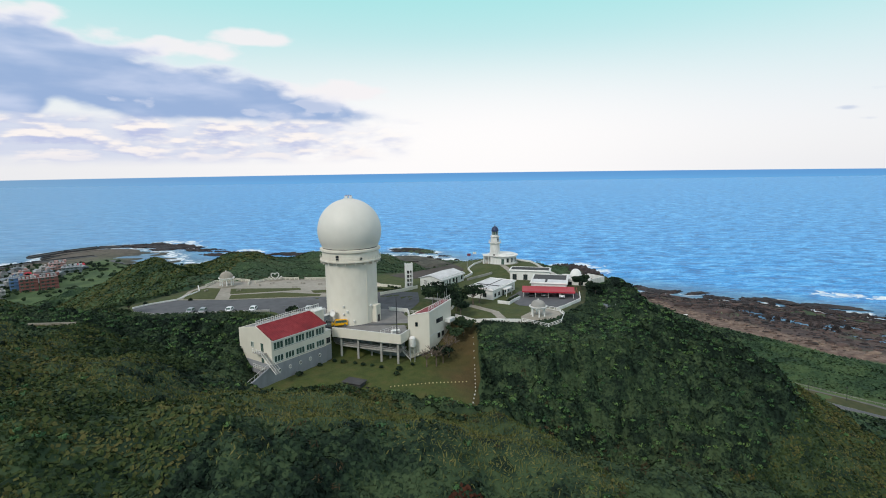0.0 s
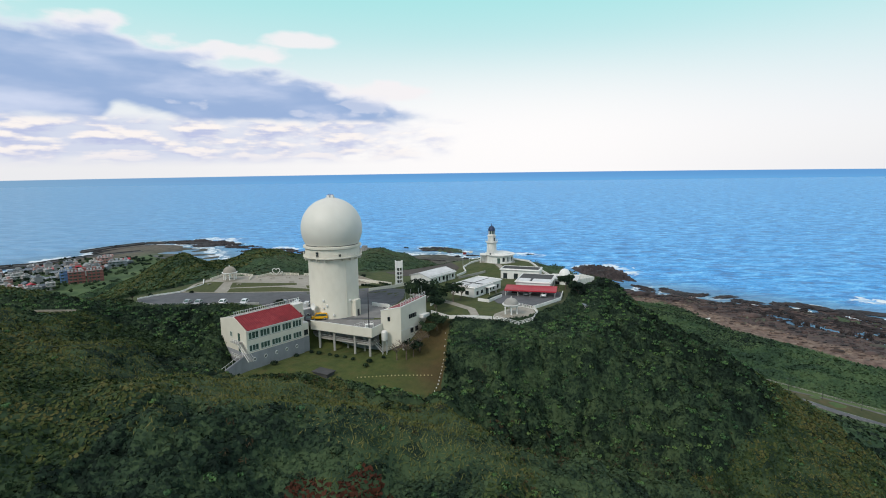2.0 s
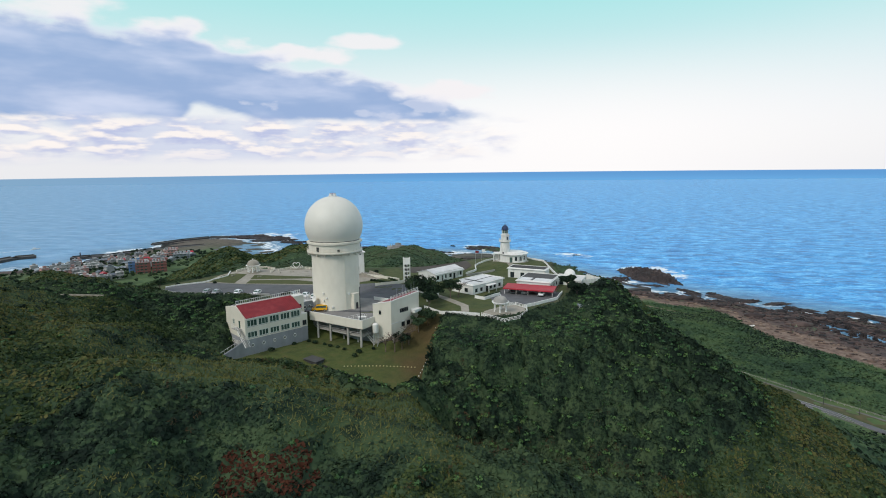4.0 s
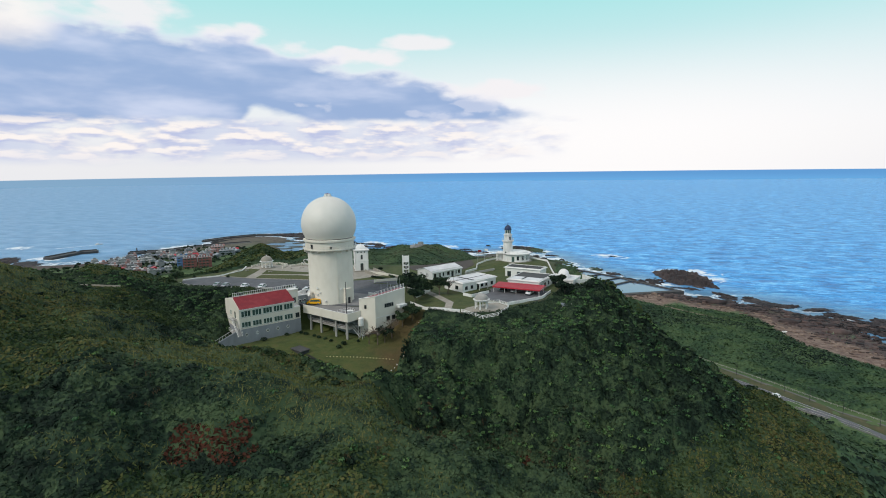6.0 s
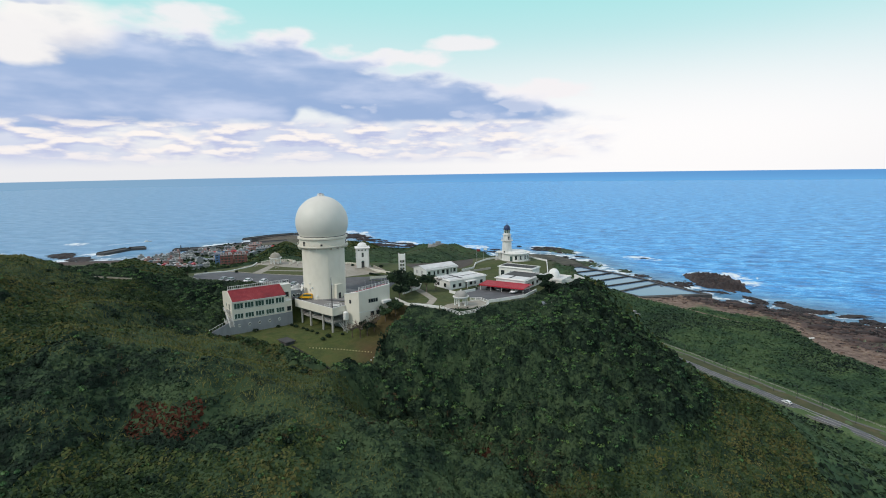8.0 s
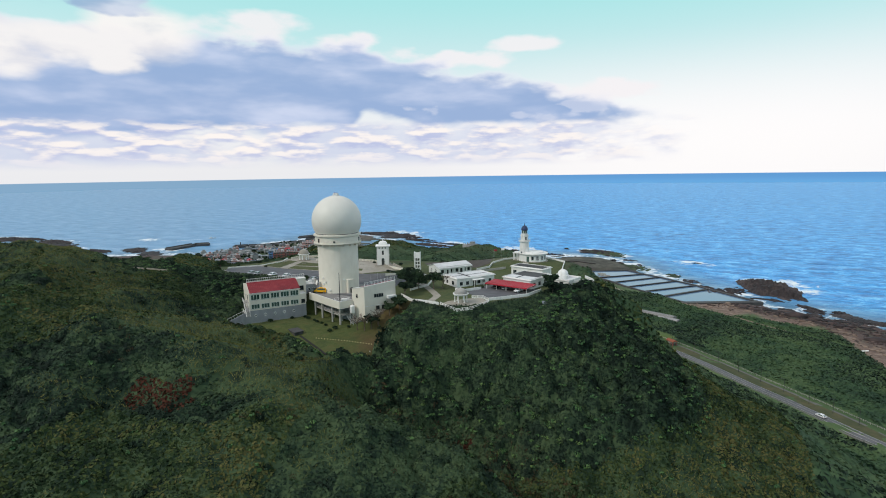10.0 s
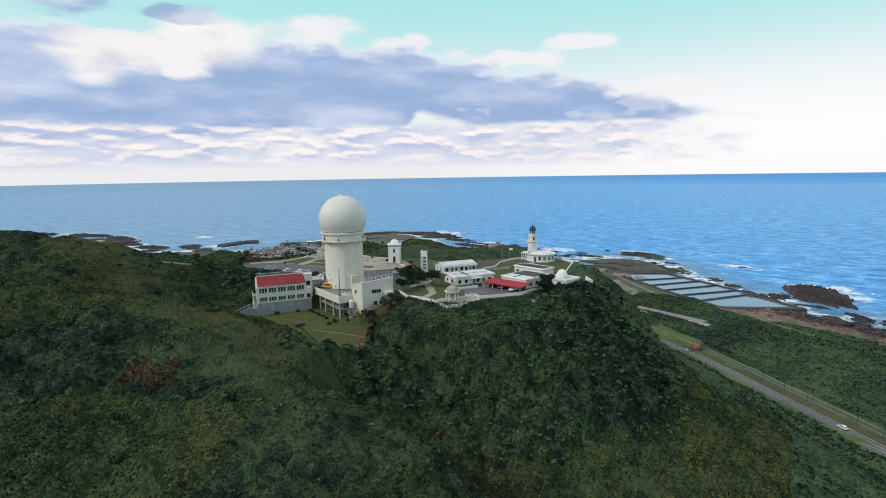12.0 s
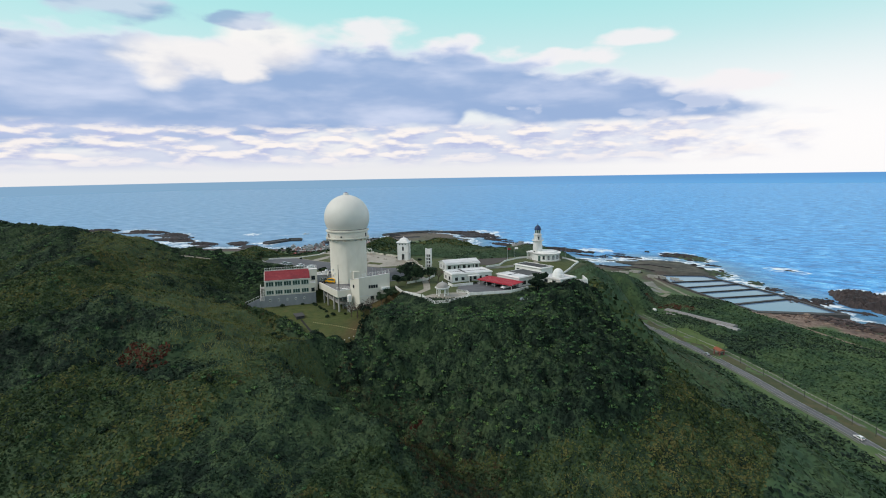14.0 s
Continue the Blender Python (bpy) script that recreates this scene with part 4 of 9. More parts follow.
def plant_cover():
    rng = np.random.RandomState(11)
    near_box, mid_box = (-205, 128, 16, 190), (-360, 335, -70, 520)
    PAVED.extend([(PLATEAU, -1.0), (LAWN_S, 0.4), ([(-70, 590), (-57, 560), (-32, 532), (-20, 500), (10, 500), (10, 532), (-40, 570)], 0.0), ([(36, 392), (60, 372), (78, 366), (84, 372), (70, 392), (50, 408)], 0.5), ([(-40, 144), (-22, 136), (-2, 140), (9, 151), (2, 158), (-40, 158)], 0.5)])
    # the dark tree colour puts shade into the gaps between the outer leaves
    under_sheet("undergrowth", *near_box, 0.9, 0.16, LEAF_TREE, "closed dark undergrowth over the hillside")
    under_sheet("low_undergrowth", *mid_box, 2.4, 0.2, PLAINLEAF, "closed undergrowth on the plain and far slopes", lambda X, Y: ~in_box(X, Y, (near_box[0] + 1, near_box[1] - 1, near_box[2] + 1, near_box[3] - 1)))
    # outer leaves on the near slopes
    x, y = scatter(rng, *near_box, 0.40)
    ok = allowed(x, y)
    x, y = x[ok], y[ok]
    # steep flanks of the crowns take more leaves
    z0, t0 = canopy(x, y)
    za, ta = canopy(x + 0.4, y)
    zb, tb = canopy(x, y + 0.4)
    steep = np.hypot(za + ta - z0 - t0, zb + tb - z0 - t0) / 0.4
    more = np.concatenate([np.nonzero(steep > 1.1)[0], np.nonzero(steep > 2.0)[0], np.nonzero(steep > 2.0)[0]])
    x = np.concatenate([x, x[more] + rng.uniform(-0.2, 0.2, len(more))])
    y = np.concatenate([y, y[more] + rng.uniform(-0.2, 0.2, len(more))])
    wood, grass = wood_mask(x, y), grass_mask(x, y)
    far_ = rng.uniform(size=len(x))
    red = ((np.hypot(x + 4.6, y - 60.6) < 3.6) | (np.hypot(x - 3.2, y - 62.5) < 4.2) | (np.hypot(x - 45.3, y - 114.4) < 2.0)) & (vnoise(x, y, 1.3, 3) + 0.5 * far_ > 0.36)
    straw = (grass * (0.35 + 1.0 * vnoise(x, y, 6, 2)) + 0.5 * (vnoise(x, y, 7, 5) > 0.78) > 0.30 + 0.4 * far_) & (wood < 0.2) & ~red
    slope = ~red & ~straw & (wood < 0.3 + 0.3 * far_) & (x + 22 * (vnoise(x, y, 9, 23) - 0.5) > 84 + 10 * (far_ - 0.5)) & (y > 110)
    tree = ~red & ~straw & ~slope & ((wood > 0.3) | (vnoise(x, y, 24, 9) > 0.6))
    rest = ~red & ~straw & ~slope & ~tree
    for name, sel, mat_, size, jit, blade, lab, cat in (
            ("shrubs", rest, LEAF, 0.40, 0.5, 0, "dense dark green shrubs over the hillside", "shrubs"),
            ("woodland", tree, LEAF_TREE, 0.42, 0.38, 0, "dense low evergreen wood on the slope", "trees"),
            ("slope_scrub", slope, LEAF, 0.40, 0.5, 0, "green low scrub on the eastern slope", "shrubs"),
            ("red_shrubs", red, LEAF_RED, 0.42, 0.55, 0, "withered red-brown shrubs on the ridge", "shrubs"),
            ("silver_grass", straw, STRAW, 0.40, 0.6, 1, "tall straw-coloured silver grass on the ridge", "grass")):
        co = leaf_cover(rng, x[sel], y[sel], size, jit, blade)
        stuff(name, co, quad_faces(len(co)), mat_, lab, cat)
    # bushes that stand out of it
    x, y = scatter(rng, *near_box, 5.2)
    w = wood_mask(x, y)
    ok = allowed(x, y) & (rng.uniform(size=len(x)) < np.where(w > 0.3, 0.4, 0.16 * (1 - grass_mask(x, y))))
    x, y = x[ok], y[ok]
    z, t = canopy(x, y)
    r = rng.uniform(0.7, 1.5, len(x))
    edge = poly_dist(x, y, PLATEAU)
    top = np.minimum(t + 0.5, canopy_cap(x, y, z, edge)) * (0.5 + 0.5 * smooth(edge, 2, 8))
    rad = np.stack([r, r, r * 0.75], 1)
    c2, r2 = clumps(rng, np.stack([x, y, z + top - rad[:, 2]], 1), rad, 6)
    plant("bushes", rng, c2, r2, 20, 0.30, LEAF_TREE, "taller dark bushes scattered over the scrub", "shrubs")
    # flat sprays of large leaves on top of the crowns, their lit look painted pale
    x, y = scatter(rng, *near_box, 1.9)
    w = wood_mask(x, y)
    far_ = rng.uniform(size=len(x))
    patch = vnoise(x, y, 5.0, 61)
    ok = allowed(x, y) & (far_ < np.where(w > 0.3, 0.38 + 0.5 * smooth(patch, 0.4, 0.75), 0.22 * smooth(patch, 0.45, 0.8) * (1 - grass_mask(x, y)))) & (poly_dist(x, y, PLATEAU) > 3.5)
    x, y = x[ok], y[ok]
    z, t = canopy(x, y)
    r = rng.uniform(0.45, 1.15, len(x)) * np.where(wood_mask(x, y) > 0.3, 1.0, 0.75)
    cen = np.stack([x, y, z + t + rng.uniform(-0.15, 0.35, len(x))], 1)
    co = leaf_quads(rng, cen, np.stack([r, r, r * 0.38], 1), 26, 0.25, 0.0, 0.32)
    stuff("leaf_sprays", co, quad_faces(len(co)), LEAF_SPRAY, "leaf sprays on top of the evergreen crowns, coloured pale as if lit", "trees")
    # bare brown twigs in the gully
    x, y = scatter(rng, -30, 95, 62, 132, 1.3)
    gully = smooth(line_dist(x, y, [(30, 100), (42, 104), (58, 106), (74, 102)])[0] + 10 * (vnoise(x, y, 8, 71) - 0.5), 17, 5)
    ok = allowed(x, y) & (rng.uniform(size=len(x)) < 0.75 * gully + 0.05 * (vnoise(x, y, 9, 72) > 0.6))
    x, y = x[ok], y[ok]
    z, t = canopy(x, y)
    r = rng.uniform(0.5, 1.0, len(x))
    co = leaf_quads(rng, np.stack([x, y, z + t], 1), np.stack([r, r, r * 0.9], 1), 18, 0.26, 0.6, 0.6)
    stuff("bare_twigs", co, quad_faces(len(co)), TWIGS, "bare brown twigs of withered shrubs", "shrubs")
    # the further slopes, the headland and the plain
    x, y = scatter(rng, *mid_box, 1.15)
    ok = allowed(x, y) & ~in_box(x, y, near_box)
    x, y = x[ok], y[ok]
    z = height(x, y)
    north, low = smooth(y, 196, 214), smooth(z, 34, 16)
    thick = (vnoise(x, y, 38, 14) > 0.60 - 0.08 * rng.uniform(size=len(x))) & ((low > 0.5) | (north < 0.5))
    rusty = (smooth(line_dist(x, y, [(-18, 466), (14, 462), (34, 470)])[0], 11, 5) > 0.4) & (vnoise(x, y, 5, 19) > 0.42) & (z < 16)
    for name, sel, mat_, lab in (("rusty_scrub", rusty, LEAF_RED, "rust-red scrub behind the long hut"),
                                 ("coastal_scrub", (low > 0.5) & ~thick & ~rusty, PLAINLEAF, "low green scrub on the coastal plain"),
                                 ("heath", (low <= 0.5) & ~thick & ((north > 0.5) | (x > 100)) & (x > -115), HEATH, "low olive heath on the windy headland"),
                                 ("hill_scrub", (low <= 0.5) & ~thick & (((north <= 0.5) & (x <= 100)) | (x <= -115)), LEAF, "dark green scrub on the further hills"),
                                 ("thicket", thick & ~rusty, LEAF_TREE, "dark thickets scattered over the plain and slopes")):
        co = leaf_cover(rng, x[sel], y[sel], 0.7 if name == "heath" else 0.95, 0.18 if name == "heath" else 0.42)
        stuff(name, co, quad_faces(len(co)), mat_, lab, "shrubs")

    # gardens and windbreaks in the village
    x, y = scatter(rng, -580, -330, 440, 690, 9.0)
    c = -poly_dist(x, y, COAST)
    ok = (c > 24) & (line_dist(x, y, WROAD)[0] > 7) & (rng.uniform(size=len(x)) < np.where(x < -400, 0.7, 0.25))
    x, y = x[ok], y[ok]
    r = rng.uniform(1.8, 4.2, len(x))
    rad = np.stack([r, r, rng.uniform(1.0, 2.4, len(x))], 1)
    c2, r2 = clumps(rng, np.stack([x, y, height(x, y) + rad[:, 2]], 1), rad, 5)
    plant("village_trees", rng, c2, r2, 9, 0.8, LEAF_TREE, "dark trees and hedges between the village houses", "trees")


plant_cover()

# ---- building kit ----
def add_box(bm, x0, y0, z0, x1, y1, z1):
    v = [bm.verts.new(p) for p in ((x0, y0, z0), (x1, y0, z0), (x1, y1, z0), (x0, y1, z0), (x0, y0, z1), (x1, y0, z1), (x1, y1, z1), (x0, y1, z1))]
    for f in ((3, 2, 1, 0), (4, 5, 6, 7), (0, 1, 5, 4), (1, 2, 6, 5), (2, 3, 7, 6), (3, 0, 4, 7)):
        bm.faces.new([v[i] for i in f])
    return bm


def box(x0, y0, z0, x1, y1, z1, bevel=0.0):
    bm = add_box(bmesh.new(), x0, y0, z0, x1, y1, z1)
    if bevel:
        bmesh.ops.bevel(bm, geom=bm.edges[:], offset=bevel, segments=1, affect="EDGES")
    return bm


def prism(pts, z0, z1, bm=None):
    """An upright prism over a plan outline; z0 and z1 are numbers, or one for each corner."""
    bm = bm or bmesh.new()
    n = len(pts)
    a = z0 if isinstance(z0, (list, tuple)) else [z0] * n
    b = z1 if isinstance(z1, (list, tuple)) else [z1] * n
    lo = [bm.verts.new((p[0], p[1], z)) for p, z in zip(pts, a)]
    hi = [bm.verts.new((p[0], p[1], z)) for p, z in zip(pts, b)]
    bm.faces.new(lo[::-1])
    bm.faces.new(hi)
    for i in range(n):
        j = (i + 1) % n
        bm.faces.new((lo[i], lo[j], hi[j], hi[i]))
    bmesh.ops.recalc_face_normals(bm, faces=bm.faces[:])
    return bm


def lathe(profile, segs=32, bm=None, cx=0.0, cy=0.0, caps=True):
    """A turned form from (radius, z) pairs, bottom to top."""
    bm = bm or bmesh.new()
    rings = []
    for r, z in profile:
        if r < 1e-4:
            rings.append([bm.verts.new((cx, cy, z))])
        else:
            rings.append([bm.verts.new((cx + r * math.cos(2 * math.pi * i / segs), cy + r * math.sin(2 * math.pi * i / segs), z)) for i in range(segs)])
    for a, b in zip(rings, rings[1:]):
        for i in range(segs):
            j = (i + 1) % segs
            if len(a) == 1 and len(b) > 1:
                bm.faces.new((a[0], b[j], b[i]))
            elif len(b) == 1 and len(a) > 1:
                bm.faces.new((a[i], a[j], b[0]))
            elif len(a) > 1:
                bm.faces.new((a[i], a[j], b[j], b[i]))
    if caps and len(rings[0]) > 1:
        bm.faces.new(rings[0][::-1])
    if caps and len(rings[-1]) > 1:
        bm.faces.new(rings[-1])
    return bm


def dome_profile(r, h, z, n=8):
    return [(r * math.cos(i / n * math.pi / 2), z + h * math.sin(i / n * math.pi / 2)) for i in range(n)] + [(0, z + h)]


def rod(bm, a, b, r, segs=6):
    a, b = Vector(a), Vector(b)
    m = Matrix.Translation((a + b) / 2) @ (b - a).to_track_quat("Z", "Y").to_matrix().to_4x4()
    bmesh.ops.create_cone(bm, segments=segs, radius1=r, radius2=r, depth=(b - a).length, cap_ends=True, matrix=m)
    return bm


def mesh_of(name, bm, material, soft=False):
    me = bpy.data.meshes.new(name)
    bm.to_mesh(me)
    bm.free()
    if soft:
        me.polygons.foreach_set("use_smooth", np.ones(len(me.polygons), bool))
        me.set_sharp_from_angle(angle=radians(35))
    me.materials.append(material)
    return me


def part(name, bm, material, parent, label="", soft=False, at=None):
    me = bm if isinstance(bm, bpy.types.Mesh) else mesh_of(name, bm, material, soft)
    ob = new(name, me)
    ob.parent = parent
    if at is not None:
        ob.matrix_basis = at
    if label:
        ob["label"] = label
    return ob


def thing(name, x, y, z, turn, label, category, group="", kind=""):
    ob = new(name)
    ob.empty_display_size = 0.5
    ob.matrix_basis = pose(x, y, z, 0, 0, turn)
    return tagged(ob, label, category, group, kind)


def solid(name, bm, material, label, category, group="", kind="", at=None, soft=False):
    ob = new(name, mesh_of(name, bm, material, soft))
    if at is not None:
        ob.matrix_basis = at
    return tagged(ob, label, category, group, kind)


WIN = {}


def window_meshes(w, h, bars, frame_mat, depth=0.1):
    key = (w, h, bars, frame_mat.name)
    if key not in WIN:
        t = 0.13 if frame_mat is FRAME else 0.09
        cuts = [0.0] + [w * i / (bars + 1) for i in range(1, bars + 1)] + [w]
        lights_ = []
        for i, (c0, c1) in enumerate(zip(cuts, cuts[1:])):
            x0, x1 = c0 + (t if i == 0 else t / 2), c1 - (t if i == bars else t / 2)
            lights_.append((x0, t, x1 - x0, h - 2 * t))
        bm = hollow_wall(w, h, lights_, depth + 0.05, off=(0, -0.05, 0))
        f = mesh_of("window", bm, frame_mat)
        p = mesh_of("pane", box(t, 0.02, t, w - t, 0.05, h - t), DARKGLASS if frame_mat is DARKMETAL else GLASS)
        sill = mesh_of("sill", box(-0.08, -0.14, -0.1, w + 0.08, 0.0, 0.0), CONCRETE)
        WIN[key] = (f, p, sill)
    return WIN[key]


def window(parent, x, y, z, turn, w, h, bars=1, frame_mat=None, sill=False):
    """A window on a wall whose face runs along local x; it looks to local -y. It stands 4 cm proud of the wall's face."""
    f, p, s = window_meshes(w, h, bars, frame_mat or FRAME)
    ob = part("window", f, None, parent, at=pose(x, y, z, 0, 0, turn) @ Matrix.Translation((0, -0.04, 0)))
    part("pane", p, None, ob)
    if sill:
        part("sill", s, None, ob)
    return ob


def hollow_wall(w, h, openings, t, bm=None, off=(0, 0, 0)):
    """A wall slab along x, face at y = 0, thickness t, with rectangular openings (x, z, w, h) cut through it."""
    bm = bm or bmesh.new()
    xs_ = sorted({0, w, *[o[0] for o in openings], *[o[0] + o[2] for o in openings]})
    zs_ = sorted({0, h, *[o[1] for o in openings], *[o[1] + o[3] for o in openings]})
    nx, nz = len(xs_) - 1, len(zs_) - 1

    def full(i, k):
        if not (0 <= i < nx and 0 <= k < nz):
            return False
        mx, mz = (xs_[i] + xs_[i + 1]) / 2, (zs_[k] + zs_[k + 1]) / 2
        return not any(o[0] < mx < o[0] + o[2] and o[1] < mz < o[1] + o[3] for o in openings)

    seen = {}

    def vert(i, j, k):
        if (i, j, k) not in seen:
            seen[i, j, k] = bm.verts.new((off[0] + xs_[i], off[1] + j * t, off[2] + zs_[k]))
        return seen[i, j, k]

    for i in range(nx):
        for k in range(nz):
            if not full(i, k):
                continue
            bm.faces.new([vert(*q) for q in ((i, 0, k), (i + 1, 0, k), (i + 1, 0, k + 1), (i, 0, k + 1))])
            bm.faces.new([vert(*q) for q in ((i, 1, k), (i, 1, k + 1), (i + 1, 1, k + 1), (i + 1, 1, k))])
            if not full(i - 1, k):
                bm.faces.new([vert(*q) for q in ((i, 0, k), (i, 0, k + 1), (i, 1, k + 1), (i, 1, k))])
            if not full(i + 1, k):
                bm.faces.new([vert(*q) for q in ((i + 1, 0, k), (i + 1, 1, k), (i + 1, 1, k + 1), (i + 1, 0, k + 1))])
            if not full(i, k - 1):
                bm.faces.new([vert(*q) for q in ((i, 0, k), (i, 1, k), (i + 1, 1, k), (i + 1, 0, k))])
            if not full(i, k + 1):
                bm.faces.new([vert(*q) for q in ((i, 0, k + 1), (i + 1, 0, k + 1), (i + 1, 1, k + 1), (i, 1, k + 1))])
    return bm


def rail_fence(name, pts, label, spacing=2.2, h=1.05, material=None, post=0.09, rails=(0.45, 1.0), base=None, group="", kind="", square=True, baluster=0.0):
    """Posts and rails along a line of (x, y) or (x, y, z)."""
    p3 = [(p[0], p[1], p[2] if len(p) > 2 else ground_z(p[0], p[1])) for p in pts]
    ob = thing(name, *p3[0], 0, label, "fence", group, kind)
    o = Vector(p3[0])
    mat_ = material or STEEL
    pm = mesh_of("post", box(-post / 2, -post / 2, 0, post / 2, post / 2, h), mat_)
    for i, (a, b) in enumerate(zip(p3, p3[1:])):
        a, b = Vector(a) - o, Vector(b) - o
        n = max(1, round((b - a).length / spacing))
        for k in range(n + (i == len(p3) - 2)):
            q = a.lerp(b, k / n)
            part("post", pm, None, ob, at=Matrix.Translation(q))
        for r in rails:
            part("rail", rod(bmesh.new(), a + Vector((0, 0, r)), b + Vector((0, 0, r)), post * 0.42, 4), mat_, ob)
        if base:
            d = (b - a)
            side = Vector((-d.y, d.x, 0)).normalized() * base[0] / 2
            bm = bmesh.new()
            quad = [a - side, b - side, b + side, a + side]
            prism([(q.x, q.y) for q in quad], [q.z - 0.4 for q in quad], [q.z + base[1] for q in quad], bm)
            part("plinth", bm, base[2], ob)
    return ob


def wall_run(name, pts, h, t, material, label, category="wall", coping=None, group="", kind=""):
    """A low wall along a line; the foot follows the ground."""
    ob = thing(name, pts[0][0], pts[0][1], ground_z(pts[0][0], pts[0][1]), 0, label, category, group, kind)
    o = ob.matrix_basis.translation.copy()
    for a, b in zip(pts, pts[1:]):
        n = max(1, int(math.hypot(b[0] - a[0], b[1] - a[1]) / 6))
        for k in range(n):
            p = [a[i] + (b[i] - a[i]) * k / n for i in (0, 1)]
            q = [a[i] + (b[i] - a[i]) * (k + 1) / n for i in (0, 1)]
            za = a[2] if len(a) > 2 else ground_z(*p)
            zb = b[2] if len(b) > 2 else ground_z(*q)
            d = Vector((q[0] - p[0], q[1] - p[1], 0)).normalized()
            s = Vector((-d.y, d.x, 0)) * t / 2
            quad = [(p[0] - s.x - o.x, p[1] - s.y - o.y), (q[0] - s.x - o.x, q[1] - s.y - o.y), (q[0] + s.x - o.x, q[1] + s.y - o.y), (p[0] + s.x - o.x, p[1] + s.y - o.y)]
            part("wall_length", prism(quad, [za - 1 - o.z, zb - 1 - o.z, zb - 1 - o.z, za - 1 - o.z], [za + h - o.z, zb + h - o.z, zb + h - o.z, za + h - o.z]), material, ob)
            if coping:
                s2 = s * 1.5
                quad = [(p[0] - s2.x - o.x, p[1] - s2.y - o.y), (q[0] - s2.x - o.x, q[1] - s2.y - o.y), (q[0] + s2.x - o.x, q[1] + s2.y - o.y), (p[0] + s2.x - o.x, p[1] + s2.y - o.y)]
                z0 = [za + h - o.z, zb + h - o.z, zb + h - o.z, za + h - o.z]
                part("coping", prism(quad, z0, [v + 0.12 for v in z0]), coping, ob)
    return ob


def draped(name, pts, lift, material, label, category, step=2.5, kind="structure"):
    """A thin sheet over an area of the ground, cut into a grid that follows it."""
    x0, x1 = min(p[0] for p in pts), max(p[0] for p in pts)
    y0, y1 = min(p[1] for p in pts), max(p[1] for p in pts)
    bm = bmesh.new()
    bm.faces.new([bm.verts.new((p[0], p[1], 0)) for p in pts])
    for axis, lo, hi in (((1, 0, 0), x0, x1), ((0, 1, 0), y0, y1)):
        v = lo + step
        while v < hi:
            co = (v, 0, 0) if axis[0] else (0, v, 0)
            bmesh.ops.bisect_plane(bm, geom=bm.verts[:] + bm.edges[:] + bm.faces[:], plane_co=co, plane_no=axis)
            v += step
    vs = bm.verts[:]
    zz = height(np.array([v.co.x for v in vs]), np.array([v.co.y for v in vs]))
    for v, z in zip(vs, zz):
        v.co.z = z + lift
    top = bm.faces[:]
    ret = bmesh.ops.extrude_face_region(bm, geom=top)
    for v in [g for g in ret["geom"] if isinstance(g, bmesh.types.BMVert)]:
        v.co.z += 0.0
    for v in vs:
        v.co.z -= lift + 0.25
    bmesh.ops.recalc_face_normals(bm, faces=bm.faces[:])
    return solid(name, bm, material, label, category, kind=kind)


def ribbon(pts, width, n=4):
    """The outline of a strip of that width along a line."""
    left, right = [], []
    for i, p in enumerate(pts):
        a, b = pts[max(0, i - 1)], pts[min(len(pts) - 1, i + 1)]
        d = Vector((b[0] - a[0], b[1] - a[1])).normalized() * width / 2
        left.append((p[0] - d.y, p[1] + d.x))
        right.append((p[0] + d.y, p[1] - d.x))
    return right + left[::-1]


